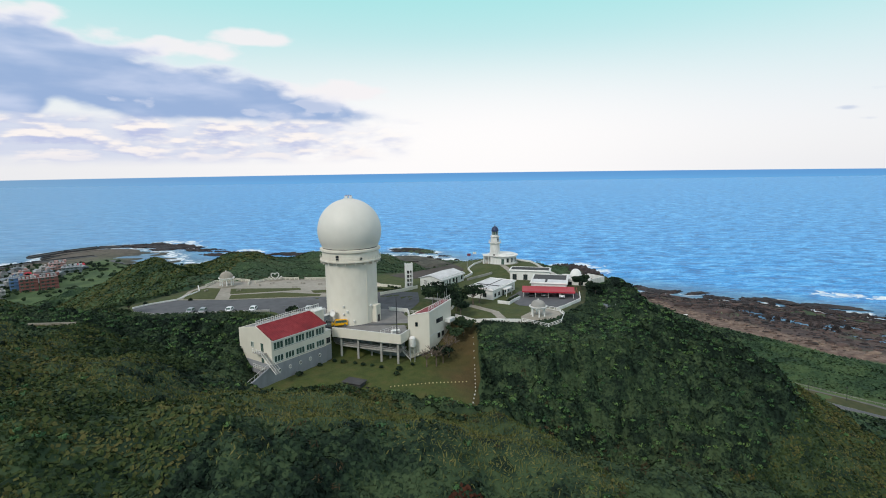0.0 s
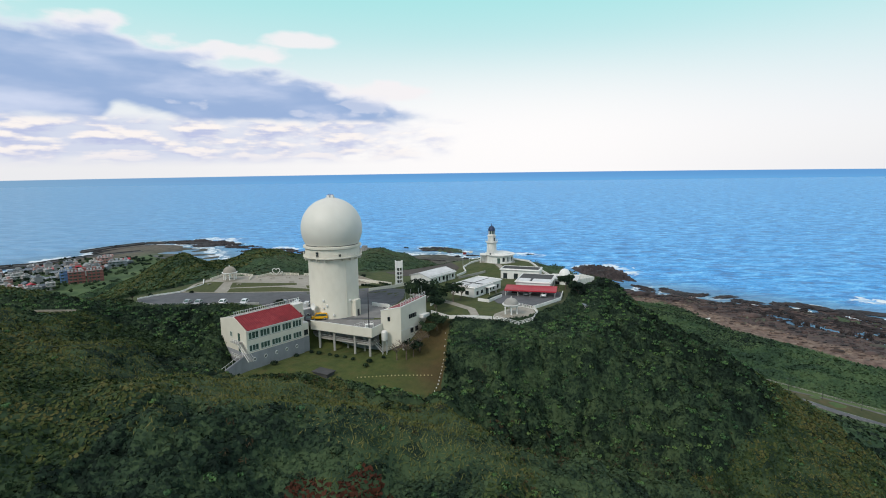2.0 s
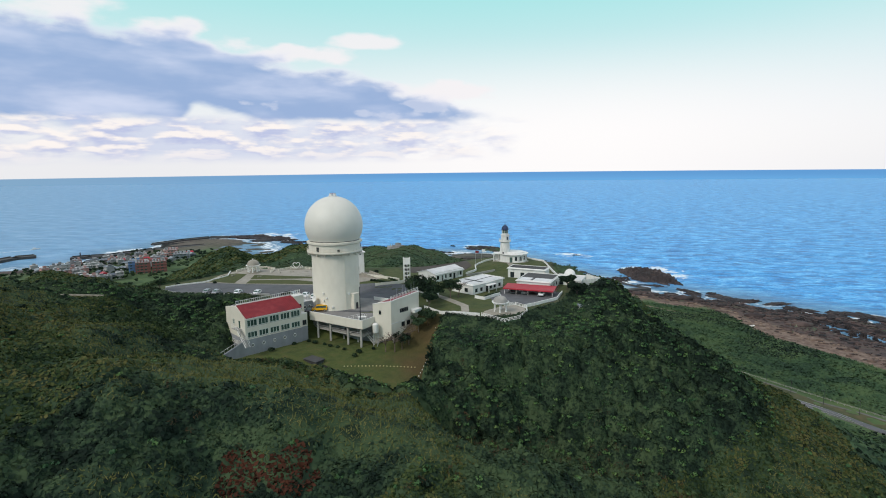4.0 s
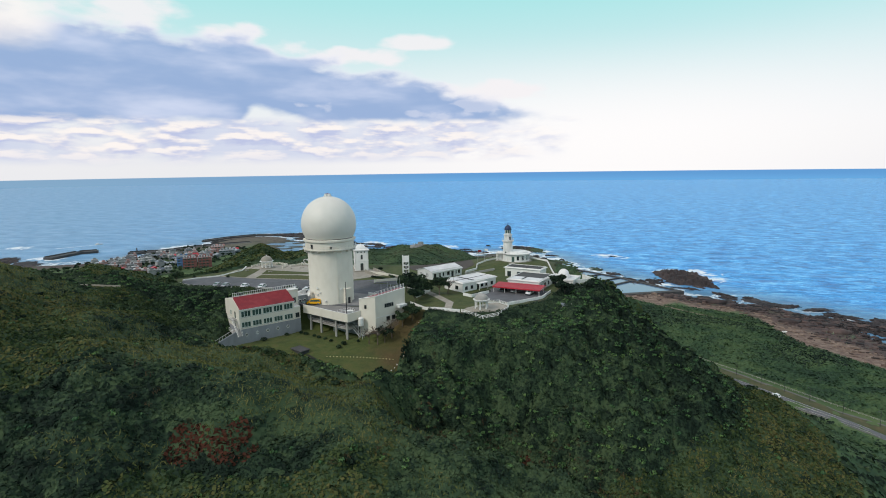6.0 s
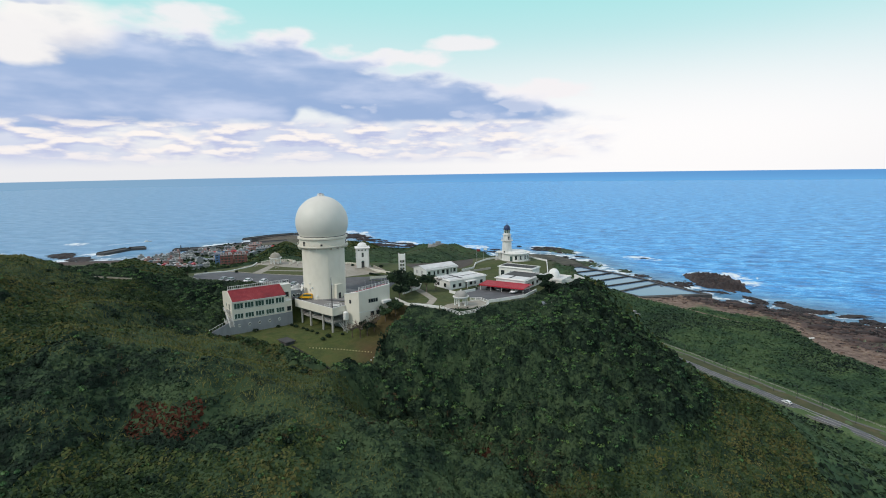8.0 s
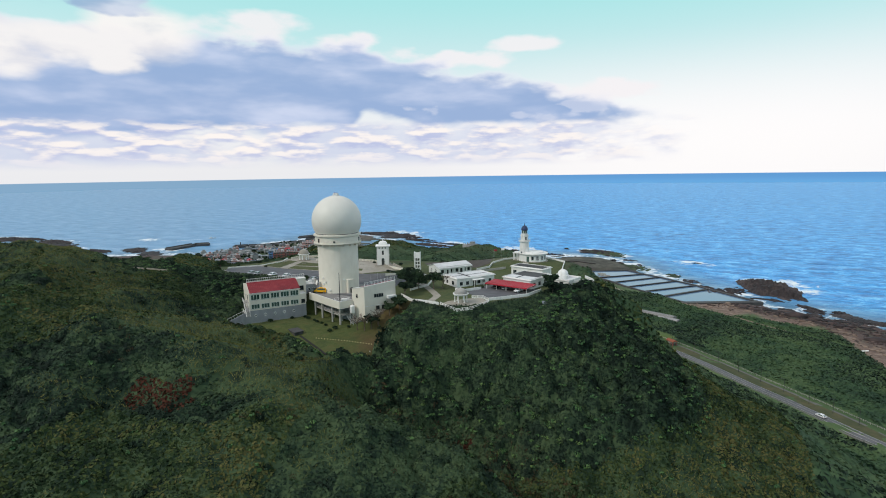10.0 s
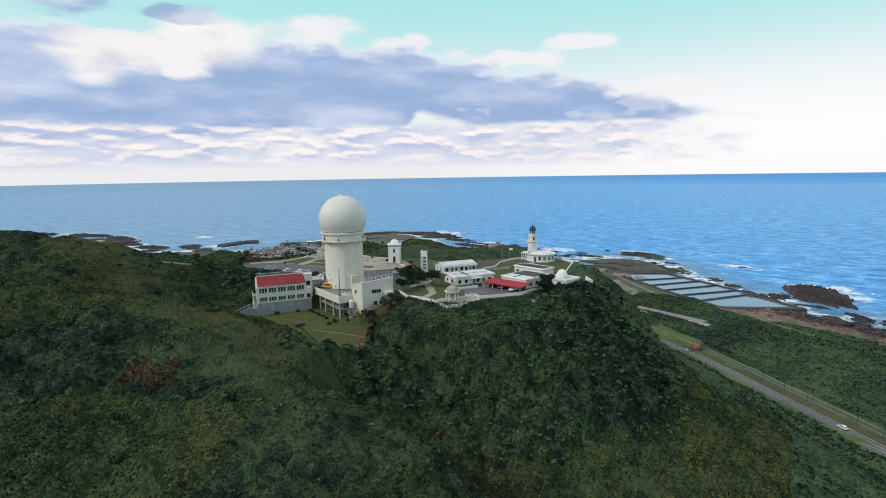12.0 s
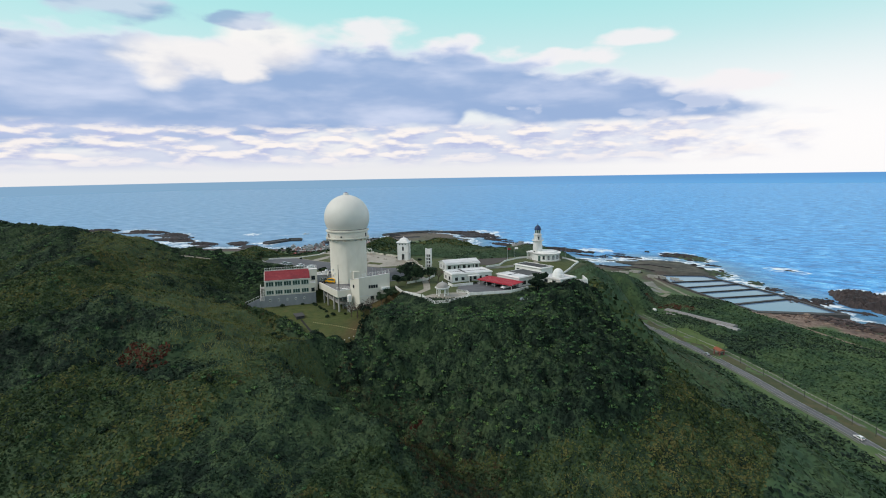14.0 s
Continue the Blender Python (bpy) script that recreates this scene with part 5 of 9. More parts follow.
# ---- radar tower ----
def radar_tower():
    t = thing("radar_tower", -27.6, 156.9, 76.5, 0, "cream concrete radar tower carrying a huge white radome", "radar tower")
    part("shaft", lathe([(7.75, -3), (7.75, 0.0), (7.6, 0.4), (7.6, 18.3)], 72), CREAM, t, "cream painted round shaft", soft=True)
    part("gallery_deck", lathe([(7.6, 18.2), (8.7, 18.5), (9.0, 18.62), (9.0, 18.95), (8.4, 18.98)], 72), CREAM, t, soft=True)
    part("drum", lathe([(8.35, 18.9), (8.35, 21.2), (8.9, 21.5), (8.9, 22.05), (8.1, 22.2)], 72), CREAM, t, soft=True)
    part("ring_joint", lathe([(8.05, 22.1), (8.05, 22.42), (7.7, 22.5)], 72), DARKMETAL, t, "dark seal under the radome", soft=True)
    R, cz = 9.35, 27.1
    prof = [(R * math.cos(a), cz + R * math.sin(a)) for a in np.linspace(math.asin((22.4 - cz) / R), math.pi / 2 - 0.02, 34)]
    dome = part("radome", lathe(prof + [(0, cz + R)], 96), RADOME, t, "off-white glass-fibre radome", soft=True)
    bm = bmesh.new()
    for k in range(10):                                   # seams between the shell's panels
        a0 = 2 * math.pi * k / 10
        for a, b in zip(prof[::3], prof[3::3]):
            rod(bm, (a[0] * math.cos(a0) * 1.0008, a[0] * math.sin(a0) * 1.0008, a[1]), (b[0] * math.cos(a0) * 1.0008, b[0] * math.sin(a0) * 1.0008, b[1]), 0.012, 4)
    part("panel_seams", bm, RADOME, dome)
    part("lamp_platform", lathe([(1.5, cz + R - 0.12), (1.5, cz + R + 0.08), (1.2, cz + R + 0.1)], 20), WHITE, t)
    for s in (-0.62, 0.62):
        part("beacon_box", box(s - 0.42, -0.5, cz + R + 0.1, s + 0.42, 0.5, cz + R + 0.75, 0.04), WHITE, t)
    part("beacon_bridge", box(-1.1, -0.35, cz + R + 0.72, 1.1, 0.35, cz + R + 0.84), STEEL, t)
    for s in (-0.6, 0.0, 0.6):
        part("obstruction_lamp", lathe([(0.13, cz + R + 0.8), (0.13, cz + R + 1.0), (0.0, cz + R + 1.1)], 8, cx=s), REDROOF, t, "small red warning lamp")
    # gallery railing
    for k in range(40):
        a = 2 * math.pi * k / 40
        part("baluster", rod(bmesh.new(), (8.92 * math.cos(a), 8.92 * math.sin(a), 18.9), (8.92 * math.cos(a), 8.92 * math.sin(a), 20.0), 0.035, 4), CREAM, t)
        if k % 2 == 0:
            b = box(7.6, -0.07, 17.75, 8.85, 0.07, 18.5)
            part("bracket", b, CREAM, t, at=pose(0, 0, 0, 0, 0, math.degrees(a)))
    for z in (19.45, 20.0):
        bm = bmesh.new()
        for k in range(60):
            a, b = 2 * math.pi * k / 60, 2 * math.pi * (k + 1) / 60
            rod(bm, (8.92 * math.cos(a), 8.92 * math.sin(a), z), (8.92 * math.cos(b), 8.92 * math.sin(b), z), 0.03, 4)
        part("handrail", bm, CREAM, t)
    for a, w, h in ((-107, 0.9, 1.5), (-60, 0.7, 0.8), (20, 0.9, 1.5)):
        window(t, 0, 0, 0, 0, w, h, 1, DARKMETAL).matrix_basis = pose(0, 0, 0, 0, 0, a + 90) @ pose(-w / 2, -8.4, 19.2)
    part("entrance_porch", box(-1.3, -8.9, -1.0, 1.3, -7.0, 5.2, 0.05), CREAM, t, at=pose(0, 0, 0, 0, 0, 68))
    part("entrance_door", box(-0.5, -8.94, 0.05, 0.5, -8.86, 2.15), DARKMETAL, t, at=pose(0, 0, 0, 0, 0, 68))
    d = part("dish", lathe([(0.0, 0.0), (0.6, 0.1), (1.0, 0.32), (1.12, 0.5), (1.06, 0.52), (0.5, 0.24), (0.0, 0.18)], 24), WHITE, t, "white dish antenna", soft=True,
             at=pose(-4.2, -7.6, 3.9, 78, 0, -38))
    part("dish_arm", rod(bmesh.new(), (0, 0, 0), (0, 0, -1.4), 0.09), STEEL, d)
    for a, z in ((-100, 3.2), (-100, 5.5), (-92, 4.0), (-38, 5.0), (-78, 1.1)):
        part("equipment_box", box(-0.25, -8.0, z, 0.25, -7.5, z + 0.55, 0.03), WHITE, t, at=pose(0, 0, 0, 0, 0, a + 90))
    part("conduit", box(-0.06, -7.72, 0.2, 0.06, -7.58, 17.6), CREAM, t, at=pose(0, 0, 0, 0, 0, 44))


radar_tower()


# ---- west wing of the radar station: front along local x, looking to local -y ----
def west_wing():
    W, D, G, E, RZ = 17.6, 13.0, 4.25, 10.5, 13.2           # length, depth, grey base, eaves, roof
    b = thing("radar_station_wing", -42.4, 125.3, 69.6, 54.9, "cream three-storey station wing with a red lean-to roof", "building")
    ups = [(0.60 + 3.4 * i, 3.70, 3.0, 1.95) for i in range(5)]
    lows = [(0.60 + 3.4 * i, 0.45, 2.9, 1.75) for i in range(5)]
    part("front_wall", hollow_wall(W, E - G, ups + lows, 0.3, off=(0, 0, G)), CREAM, b, "cream painted wall")
    part("basement_front", hollow_wall(W, G + 6, [(1.6 + 3.3 * i, 8.0, 0.62, 0.85) for i in range(5)], 0.3, off=(0, -0.06, -6)), GREYWALL, b, "grey rendered basement wall")
    for i in range(5):
        window(b, 0.60 + 3.4 * i, 0.12, G + 3.70, 0, 3.0, 1.95, 2, FRAME, True)
        window(b, 0.60 + 3.4 * i, 0.12, G + 0.45, 0, 2.9, 1.75, 2, FRAME, True)
        o = part("porthole", lathe([(0.40, 0), (0.54, 0), (0.54, 0.14), (0.40, 0.14), (0.40, 0)], 20, caps=False), WHITE, b, "white oval window surround", at=pose(1.6 + 0.31 + 3.3 * i, -0.05, 2.43, 90) @ Matrix.Diagonal((0.8, 1, 1, 1)))
        part("pane", lathe([(0, 0.02), (0.45, 0.02), (0.45, 0.09), (0, 0.09)], 20), DARKGLASS, o)
        part("mullion", box(-0.07, -0.45, 0.09, 0.07, 0.45, 0.13), WHITE, o)
    # side walls with the sloping gable
    for x in (0.0, W):
        bm = bmesh.new()
        outline = [(0.3, G), (D, G), (D, RZ - 1.3), (5.9, RZ), (0.3, E)]
        lo = [bm.verts.new((x, y, z)) for y, z in outline]
        hi = [bm.verts.new((x + 0.3 - 0.3 * (x > 0) * 2, y, z)) for y, z in outline]
        bm.faces.new(lo)
        bm.faces.new(hi[::-1])
        for i in range(5):
            j = (i + 1) % 5
            bm.faces.new((lo[i], hi[i], hi[j], lo[j]))
        bmesh.ops.recalc_face_normals(bm, faces=bm.faces[:])
        part("side_wall", bm, CREAM, b)
    part("basement_side", box(-0.06, 0.24, -6, 0.3, D, G), GREYWALL, b)
    part("back_wall", box(0.3, D - 0.3, -6, W - 0.3, D, RZ - 1.4), CREAM, b)
    part("back_roof", prism([(0.3, 5.9), (W - 0.3, 5.9), (W - 0.3, D - 0.3), (0.3, D - 0.3)], [RZ - 0.4, RZ - 0.4, RZ - 1.7, RZ - 1.7], [RZ - 0.1, RZ - 0.1, RZ - 1.4, RZ - 1.4]), DECK, b, "grey back roof")
    bm = bmesh.new()
    lo = [(0.25, -0.35, E - 0.02), (W + 0.1, -0.35, E - 0.02), (W + 0.1, 5.9, RZ - 0.02), (0.25, 5.9, RZ - 0.02)]
    v = [bm.verts.new(p) for p in lo] + [bm.verts.new((p[0], p[1] - 0.05, p[2] + 0.16)) for p in lo]
    for f in ((3, 2, 1, 0), (4, 5, 6, 7), (0, 1, 5, 4), (1, 2, 6, 5), (2, 3, 7, 6), (3, 0, 4, 7)):
        bm.faces.new([v[i] for i in f])
    roof = part("lean_to_roof", bm, REDROOF, b, "weathered red sheet roof")
    slope = math.atan2(RZ - E, 6.25)
    for i in range(30):                                    # standing seams
        x = 0.4 + i * (W - 0.4) / 29
        part("standing_seam", box(-0.025, 0, 0, 0.025, 6.3 / math.cos(slope) - 0.1, 0.06), REDROOF, roof, at=pose(x, -0.38, E + 0.14, math.degrees(slope), 0, 0))
    part("eaves_gutter", box(-0.05, -0.5, E - 0.2, W + 0.15, -0.3, E + 0.02), WHITE, b)
    # roof railing
    for i in range(27):
        x = 0.3 + i * (W - 0.4) / 26
        part("roof_post", box(x - 0.05, 5.95, RZ - 0.05, x + 0.05, 6.05, RZ + 1.45), WHITE, b)
    for z in (RZ + 0.45, RZ + 1.3):
        part("roof_rail", box(0.3, 5.95, z - 0.05, W, 6.05, z + 0.05), WHITE, b)
    part("ridge_kerb", box(0.2, 5.9, RZ - 0.1, W, 6.2, RZ + 0.25), WHITE, b)
    # stair block at the inner end
    part("stair_block", box(W + 0.01, 4.0, G, W + 3.3, 6.6, RZ - 0.1), CREAM, b)
    part("stair_block_roof", box(W - 0.05, 3.85, RZ - 0.1, W + 3.4, 6.7, RZ + 0.1), WHITE, b)
    part("link_wall", box(W + 0.01, 0.35, G, W + 2.2, 3.99, 8.2), CREAM, b)
    part("link_coping", box(W - 0.04, 0.28, 8.2, W + 2.27, 3.99, 8.32), WHITE, b)
    part("link_base", box(W + 0.01, 0.29, -6, W + 2.2, 6.6, G - 0.01), GREYWALL, b)
    window(b, W + 0.9, 3.99, G + 4.6, 0, 1.5, 1.65, 1, DARKMETAL, True)
    window(b, W + 0.5, 0.34, G + 0.5, 0, 1.3, 1.5, 1, DARKMETAL, True)
    for i in range(5):
        x = W + 0.2 + i * 0.75
        part("roof_post", box(x - 0.05, 5.95, RZ + 0.1, x + 0.05, 6.05, RZ + 1.45), WHITE, b)
    for z in (RZ + 0.45, RZ + 1.3):
        part("roof_rail", box(W + 0.01, 5.95, z - 0.05, W + 3.3, 6.05, z + 0.05), WHITE, b)
    # gable door, landing and the outer stair
    part("side_door", box(-0.06, 3.2, G + 2.9, 0.02, 4.2, G + 5.0), GLASS, b)
    part("side_door", box(-0.06, 3.2, G - 1.0, 0.02, 4.2, G + 1.2), GLASS, b)
    window(b, 0, 8.2, G + 3.4, -90, 1.2, 1.5, 1, FRAME)
    for z, y0, y1 in ((G + 2.8, 2.0, 5.6), (G - 1.1, 2.0, 5.6)):
        part("landing", box(-1.6, y0, z - 0.12, 0, y1, z), CONCRETE, b)
        for y in np.arange(y0, y1 + 0.1, 0.9):
            part("stair_post", box(-1.6, y - 0.03, z, -1.54, y + 0.03, z + 1.05), WHITE, b)
        part("stair_rail", box(-1.61, y0, z + 1.0, -1.53, y1, z + 1.06), WHITE, b)
        part("stair_rail", box(-1.61, y0, z + 0.5, -1.53, y1, z + 0.54), WHITE, b)
    for k in range(20):
        part("tread", box(-1.5, 2.0 - 0.26 * k - 0.28, G + 2.6 - 0.19 * k, -0.3, 2.0 - 0.26 * k, G + 2.65 - 0.19 * k), CONCRETE, b)
    for x in (-1.55, -0.28):
        part("stringer", rod(bmesh.new(), (x, 2.0, G + 2.65), (x, -3.2, G - 1.15), 0.08, 4), WHITE, b)
        part("stair_rail", rod(bmesh.new(), (x, 2.0, G + 3.7), (x, -3.2, G - 0.1), 0.045, 4), WHITE, b)
    # retaining wall that runs on beyond the corner
    part("retaining_wall", prism([(-8.5, -0.1), (0.0, -0.1), (0.0, 0.35), (-8.5, 0.35)], -6, [0.9, 4.4, 4.4, 0.9]), GREYWALL, b, "grey sloping retaining wall")
    for k in range(9):
        x = -8.2 + k * 0.98
        part("stair_post", box(x - 0.03, 0.1, 0.9 + (x + 8.5) * 0.41, x + 0.03, 0.16, 1.95 + (x + 8.5) * 0.41), WHITE, b)
    part("stair_rail", rod(bmesh.new(), (-8.4, 0.13, 1.95), (-0.2, 0.13, 5.35), 0.04, 4), WHITE, b)


west_wing()


# ---- deck on columns between the wings ----
def deck():
    pts = [(-33.6, 147.5), (-31.2, 143.6), (-29.0, 142.9), (-24.0, 141.0), (-17.0, 138.2), (-11.6, 136.3), (-9.6, 141.1), (-11.5, 149.5)]
    o = (-22.0, 143.0, 69.4)
    d = thing("deck", *o, 0, "raised concrete deck on columns with a white parapet", "deck")
    loc = [(p[0] - o[0], p[1] - o[1]) for p in pts]
    part("slab", prism(loc, 6.3, 7.15), DECK, d, "dark grey screeded slab")
    for a, b in zip(loc[1:6], loc[2:7]):
        v = Vector((b[0] - a[0], b[1] - a[1], 0)).normalized()
        s = Vector((-v.y, v.x, 0))
        e = 0.05
        quad = [(a[0] - v.x * e - s.x * 0.12, a[1] - v.y * e - s.y * 0.12), (b[0] - s.x * 0.12, b[1] - s.y * 0.12), (b[0] + s.x * 0.13, b[1] + s.y * 0.13), (a[0] - v.x * e + s.x * 0.13, a[1] - v.y * e + s.y * 0.13)]
        part("parapet", prism(quad, 5.75, 8.35), CREAM, d, "cream painted parapet beam")
        part("coping", prism([(q[0] * 1.0, q[1]) for q in quad], 8.36, 8.46), WHITE, d)
    low = [(-9.2, 3.4), (-6.8, 1.2), (-2, -0.8), (5, -3.6), (10.0, -5.4), (11.5, -1.0), (4, 3.0), (-4.5, 6.0)]
    part("gallery_floor", prism(low, 2.85, 3.2), CONCRETE, d, "grey concrete gallery floor")
    part("gallery_back_wall", prism([(-9.0, 4.4), (11.0, -0.2), (11.0, 0.1), (-9.0, 4.7)], -2.5, 6.3), GREYWALL, d)
    for x, y in ((-6.9, 0.9), (-1.9, -1.3), (4.8, -4.0), (9.5, -5.7)):
        part("column", box(x - 0.28, y - 0.1, -2.5, x + 0.28, y + 0.46, 5.85, 0.02), CONCRETE, d, "grey concrete column")
    for x, y in ((-4.5, 3.0), (1.5, 1.2), (7.0, -1.2)):
        part("column", box(x - 0.25, y - 0.25, -2.5, x + 0.25, y + 0.25, 6.3), CONCRETE, d)
    for a, b in (((-6.9, 1.0), (-1.9, -1.1)), ((-1.9, -1.1), (4.8, -3.8)), ((4.8, -3.8), (9.5, -5.5))):
        for z in (3.7, 4.2):
            part("gallery_rail", rod(bmesh.new(), (*a, z), (*b, z), 0.05, 4), STEEL, d)
    for k in range(9):                                      # stair down to the lawn
        part("step", box(10.2 + 0.28 * k, -3.2, 2.9 - 0.34 * k, 10.5 + 0.28 * k, -1.9, 3.05 - 0.34 * k), CONCRETE, d)
    for y in (-3.2, -1.9):
        part("stringer", rod(bmesh.new(), (10.2, y, 2.95), (12.8, y, -0.1), 0.09, 4), WHITE, d)
        part("stair_rail", rod(bmesh.new(), (10.2, y, 4.0), (12.8, y, 0.95), 0.05, 4), WHITE, d)
    tank = thing("water_tank", -8.7, 139.6, 73.4, 0, "white upright water tank beside the deck", "tank")
    part("shell", lathe([(0.0, -0.1), (0.85, 0.0), (0.9, 0.1), (0.9, 2.4), (0.6, 2.75), (0, 2.85)], 20), WHITE, tank, soft=True)
    for sx_ in (-0.6, 0.6):
        for sy_ in (-0.6, 0.6):
            part("leg", box(sx_ - 0.08, sy_ - 0.08, -5.0, sx_ + 0.08, sy_ + 0.08, 0.2), STEEL, tank)
    mast = thing("mast", -12.7, 138.0, 76.5, 0, "slender dark steel mast on the deck edge", "mast")
    part("pole", lathe([(0.16, 0), (0.14, 6), (0.09, 11.0), (0, 11.1)], 8), DARKMETAL, mast)
    part("base_plate", box(-0.4, -0.4, 0, 0.4, 0.4, 0.08), DARKMETAL, mast)
    unit = thing("cooling_unit", -13.4, 141.4, 76.56, 20, "white air-conditioning unit standing on the deck", "air conditioner")
    part("casing", box(-1.2, -0.6, 0.12, 1.2, 0.6, 1.0, 0.05), WHITE, unit)
    part("grille", box(-1.0, -0.63, 0.25, 1.0, -0.6, 0.85), STEEL, unit)
    for x in (-1.0, 1.0):
        part("foot", box(x - 0.1, -0.5, 0, x + 0.1, 0.5, 0.12), DARKMETAL, unit)
    rail_fence("deck_railing", [(-17.5, 141.0, 76.55), (-14.5, 144.5, 76.55), (-12.6, 143.5, 76.55)], "white steel railing on the deck", 1.4, 1.0, WHITE, 0.07)


deck()


# ---- east wing ----
def east_wing():
    o = (-4.0, 140.3, 70.6)
    b = thing("east_wing", *o, 0, "cream wedge-shaped east building with a red roof and rail", "building")
    A, K, R = (-5.9, 0.9), (0.0, 0.0), (6.1, 10.2)
    B1 = (3.4, 11.4)
    tops = [10.9, 12.1, 13.1, 12.7]
    feet = [-1.5, 1.3, 1.3, -1.5]
    part("shell", prism([A, K, R, B1], feet, tops), CREAM, b, "cream painted walls")
    inset = [(A[0] + 0.9, A[1] + 0.35), (K[0] - 0.15, K[1] + 0.3), (R[0] - 0.3, R[1] - 0.1), (B1[0] + 0.1, B1[1] - 0.35)]
    roof = part("lean_to_roof", prism(inset, [t + 0.01 for t in tops], [t + 0.14 for t in tops]), REDROOF, b, "faded red roof falling to the deck")
    part("ridge_coping", rod(bmesh.new(), (K[0], K[1], 12.2), (R[0], R[1], 13.2), 0.16, 4), WHITE, b)
    part("front_coping", rod(bmesh.new(), (A[0], A[1], 10.98), (K[0], K[1], 12.2), 0.13, 4), WHITE, b)
    for i in range(10):
        q = Vector((K[0] - 0.1, K[1] + 0.3)).lerp(Vector((R[0] - 0.3, R[1])), i / 9)
        part("roof_post", box(q.x - 0.05, q.y - 0.05, 12.3 + 0.1 * i, q.x + 0.05, q.y + 0.05, 13.6 + 0.1 * i), WHITE, b)
    for h in (0.5, 0.9, 1.25):
        part("roof_rail", rod(bmesh.new(), (K[0] - 0.1, K[1] + 0.3, 12.3 + h), (R[0] - 0.3, R[1], 13.2 + h), 0.04, 4), WHITE, b)
    for i, hgt in ((2, 3.2), (4, 4.0), (5, 2.6), (7, 3.6), (8, 4.2)):
        q = Vector((K[0] - 0.3, K[1] + 0.6)).lerp(Vector((R[0] - 0.6, R[1])), i / 9)
        part("aerial", rod(bmesh.new(), (q.x, q.y, 12.3), (q.x, q.y, 12.4 + hgt), 0.035, 4), STEEL, b)
    ang = math.degrees(math.atan2(R[1], R[0]))
    for s, z in ((3.6, 8.0), (4.5, 8.0), (5.4, 8.0), (6.3, 8.0)):
        c, s_ = math.cos(radians(ang)), math.sin(radians(ang))
        window(b, K[0] + c * s, K[1] + s_ * s, z, ang, 0.75, 1.25, 0, DARKMETAL, False)
    for s in (4.2, 6.4):
        window(b, K[0] + c * s, K[1] + s_ * s, 3.6, ang, 1.3, 1.4, 1, DARKMETAL, False)
    window(b, -3.9, 0.57, 8.0, -9, 0.7, 1.2, 0, DARKMETAL)
    aw = part("awning", box(8.2, -1.7, 7.2, 11.4, -0.02, 8.25, 0.05), WHITE, b, "white box canopy", at=pose(0, 0, 0, 0, 0, ang))
    part("fascia_band", box(-0.02, -0.08, 5.2, 11.8, -0.004, 5.4), WHITE, b, at=pose(0, 0, 0, 0, 0, ang))
    part("balcony", box(3.0, -1.9, 1.0, 12.4, -0.03, 1.3), CONCRETE, b, at=pose(0, 0, 0, 0, 0, ang))
    part("balcony_wall", box(7.5, -1.9, 1.3, 12.4, -1.7, 2.4), CONCRETE, b, at=pose(0, 0, 0, 0, 0, ang))
    for s in (0.3, 3.4, 7.0, 11.0):
        part("pier", box(s, -0.6, -3, s + 0.45, -0.1, 1.3), CONCRETE, b, at=pose(0, 0, 0, 0, 0, ang))
    part("undercroft_wall", prism([(-5.0, 1.4), (-0.4, 1.0), (5.0, 10.0), (2.6, 10.4)], -3, 1.3), GREYWALL, b)


east_wing()


# small grey annex with two round windows between wing and tower
def grey_annex():
    a = thing("plant_room", -36.2, 146.2, 76.2, 54.9, "blue-grey plant room with two round windows", "building")
    part("shell", box(0, 0, -2, 5.2, 4.0, 3.4), GREYWALL, a, "blue-grey rendered walls")
    part("roof", box(-0.2, -0.2, 3.4, 5.4, 4.2, 3.62), PALEROOF, a)
    for x in (2.1, 3.8):
        o = part("porthole", lathe([(0.40, 0), (0.55, 0), (0.55, 0.12), (0.40, 0.12), (0.40, 0)], 20, caps=False), WHITE, a, at=pose(x, -0.01, 1.7, 90))
        part("pane", lathe([(0, 0.02), (0.42, 0.02), (0.42, 0.06), (0, 0.06)], 20), DARKGLASS, o)
    for x, y in ((0.6, 0.8), (2.6, 2.0)):
        r = part("roof_unit", box(x, y, 3.62, x + 1.5, y + 1.1, 4.5, 0.05), WHITE, a)
    d = part("tank", lathe([(0.0, 3.6), (0.75, 3.62), (0.75, 5.0), (0.45, 5.35), (0, 5.42)], 16, cx=4.4, cy=1.6), STEEL, a, soft=True)


grey_annex()

# ---- plateau: paving, lawns, walls ----
def z_at(x, y, lift=0.0):
    return ground_z(x, y) + lift


PLAZA = [(-91, 177.4), (-93, 190), (-92, 199), (-89, 206.5), (-73, 209), (-47, 209), (-30, 204), (-22, 196), (-34, 181), (-41, 179.6), (-74, 176.9)]
PARKING = [(-100, 166.5), (-97, 171.5), (-91, 177.1), (-74, 176.6), (-41, 179.3), (-34, 180.6), (-22, 186), (-9, 184), (-8, 172), (-12, 164), (-14, 150), (-32, 149),
           (-44, 157), (-54, 161), (-74, 158.8), (-87, 157.6), (-96, 161)]
draped("parking_lot", PARKING, 0.05, ASPHALT, "worn grey asphalt of the parking lot", "parking lot")
draped("pavement_plaza", PLAZA, 0.09, PALE, "pale paved viewing plaza", "pavement")
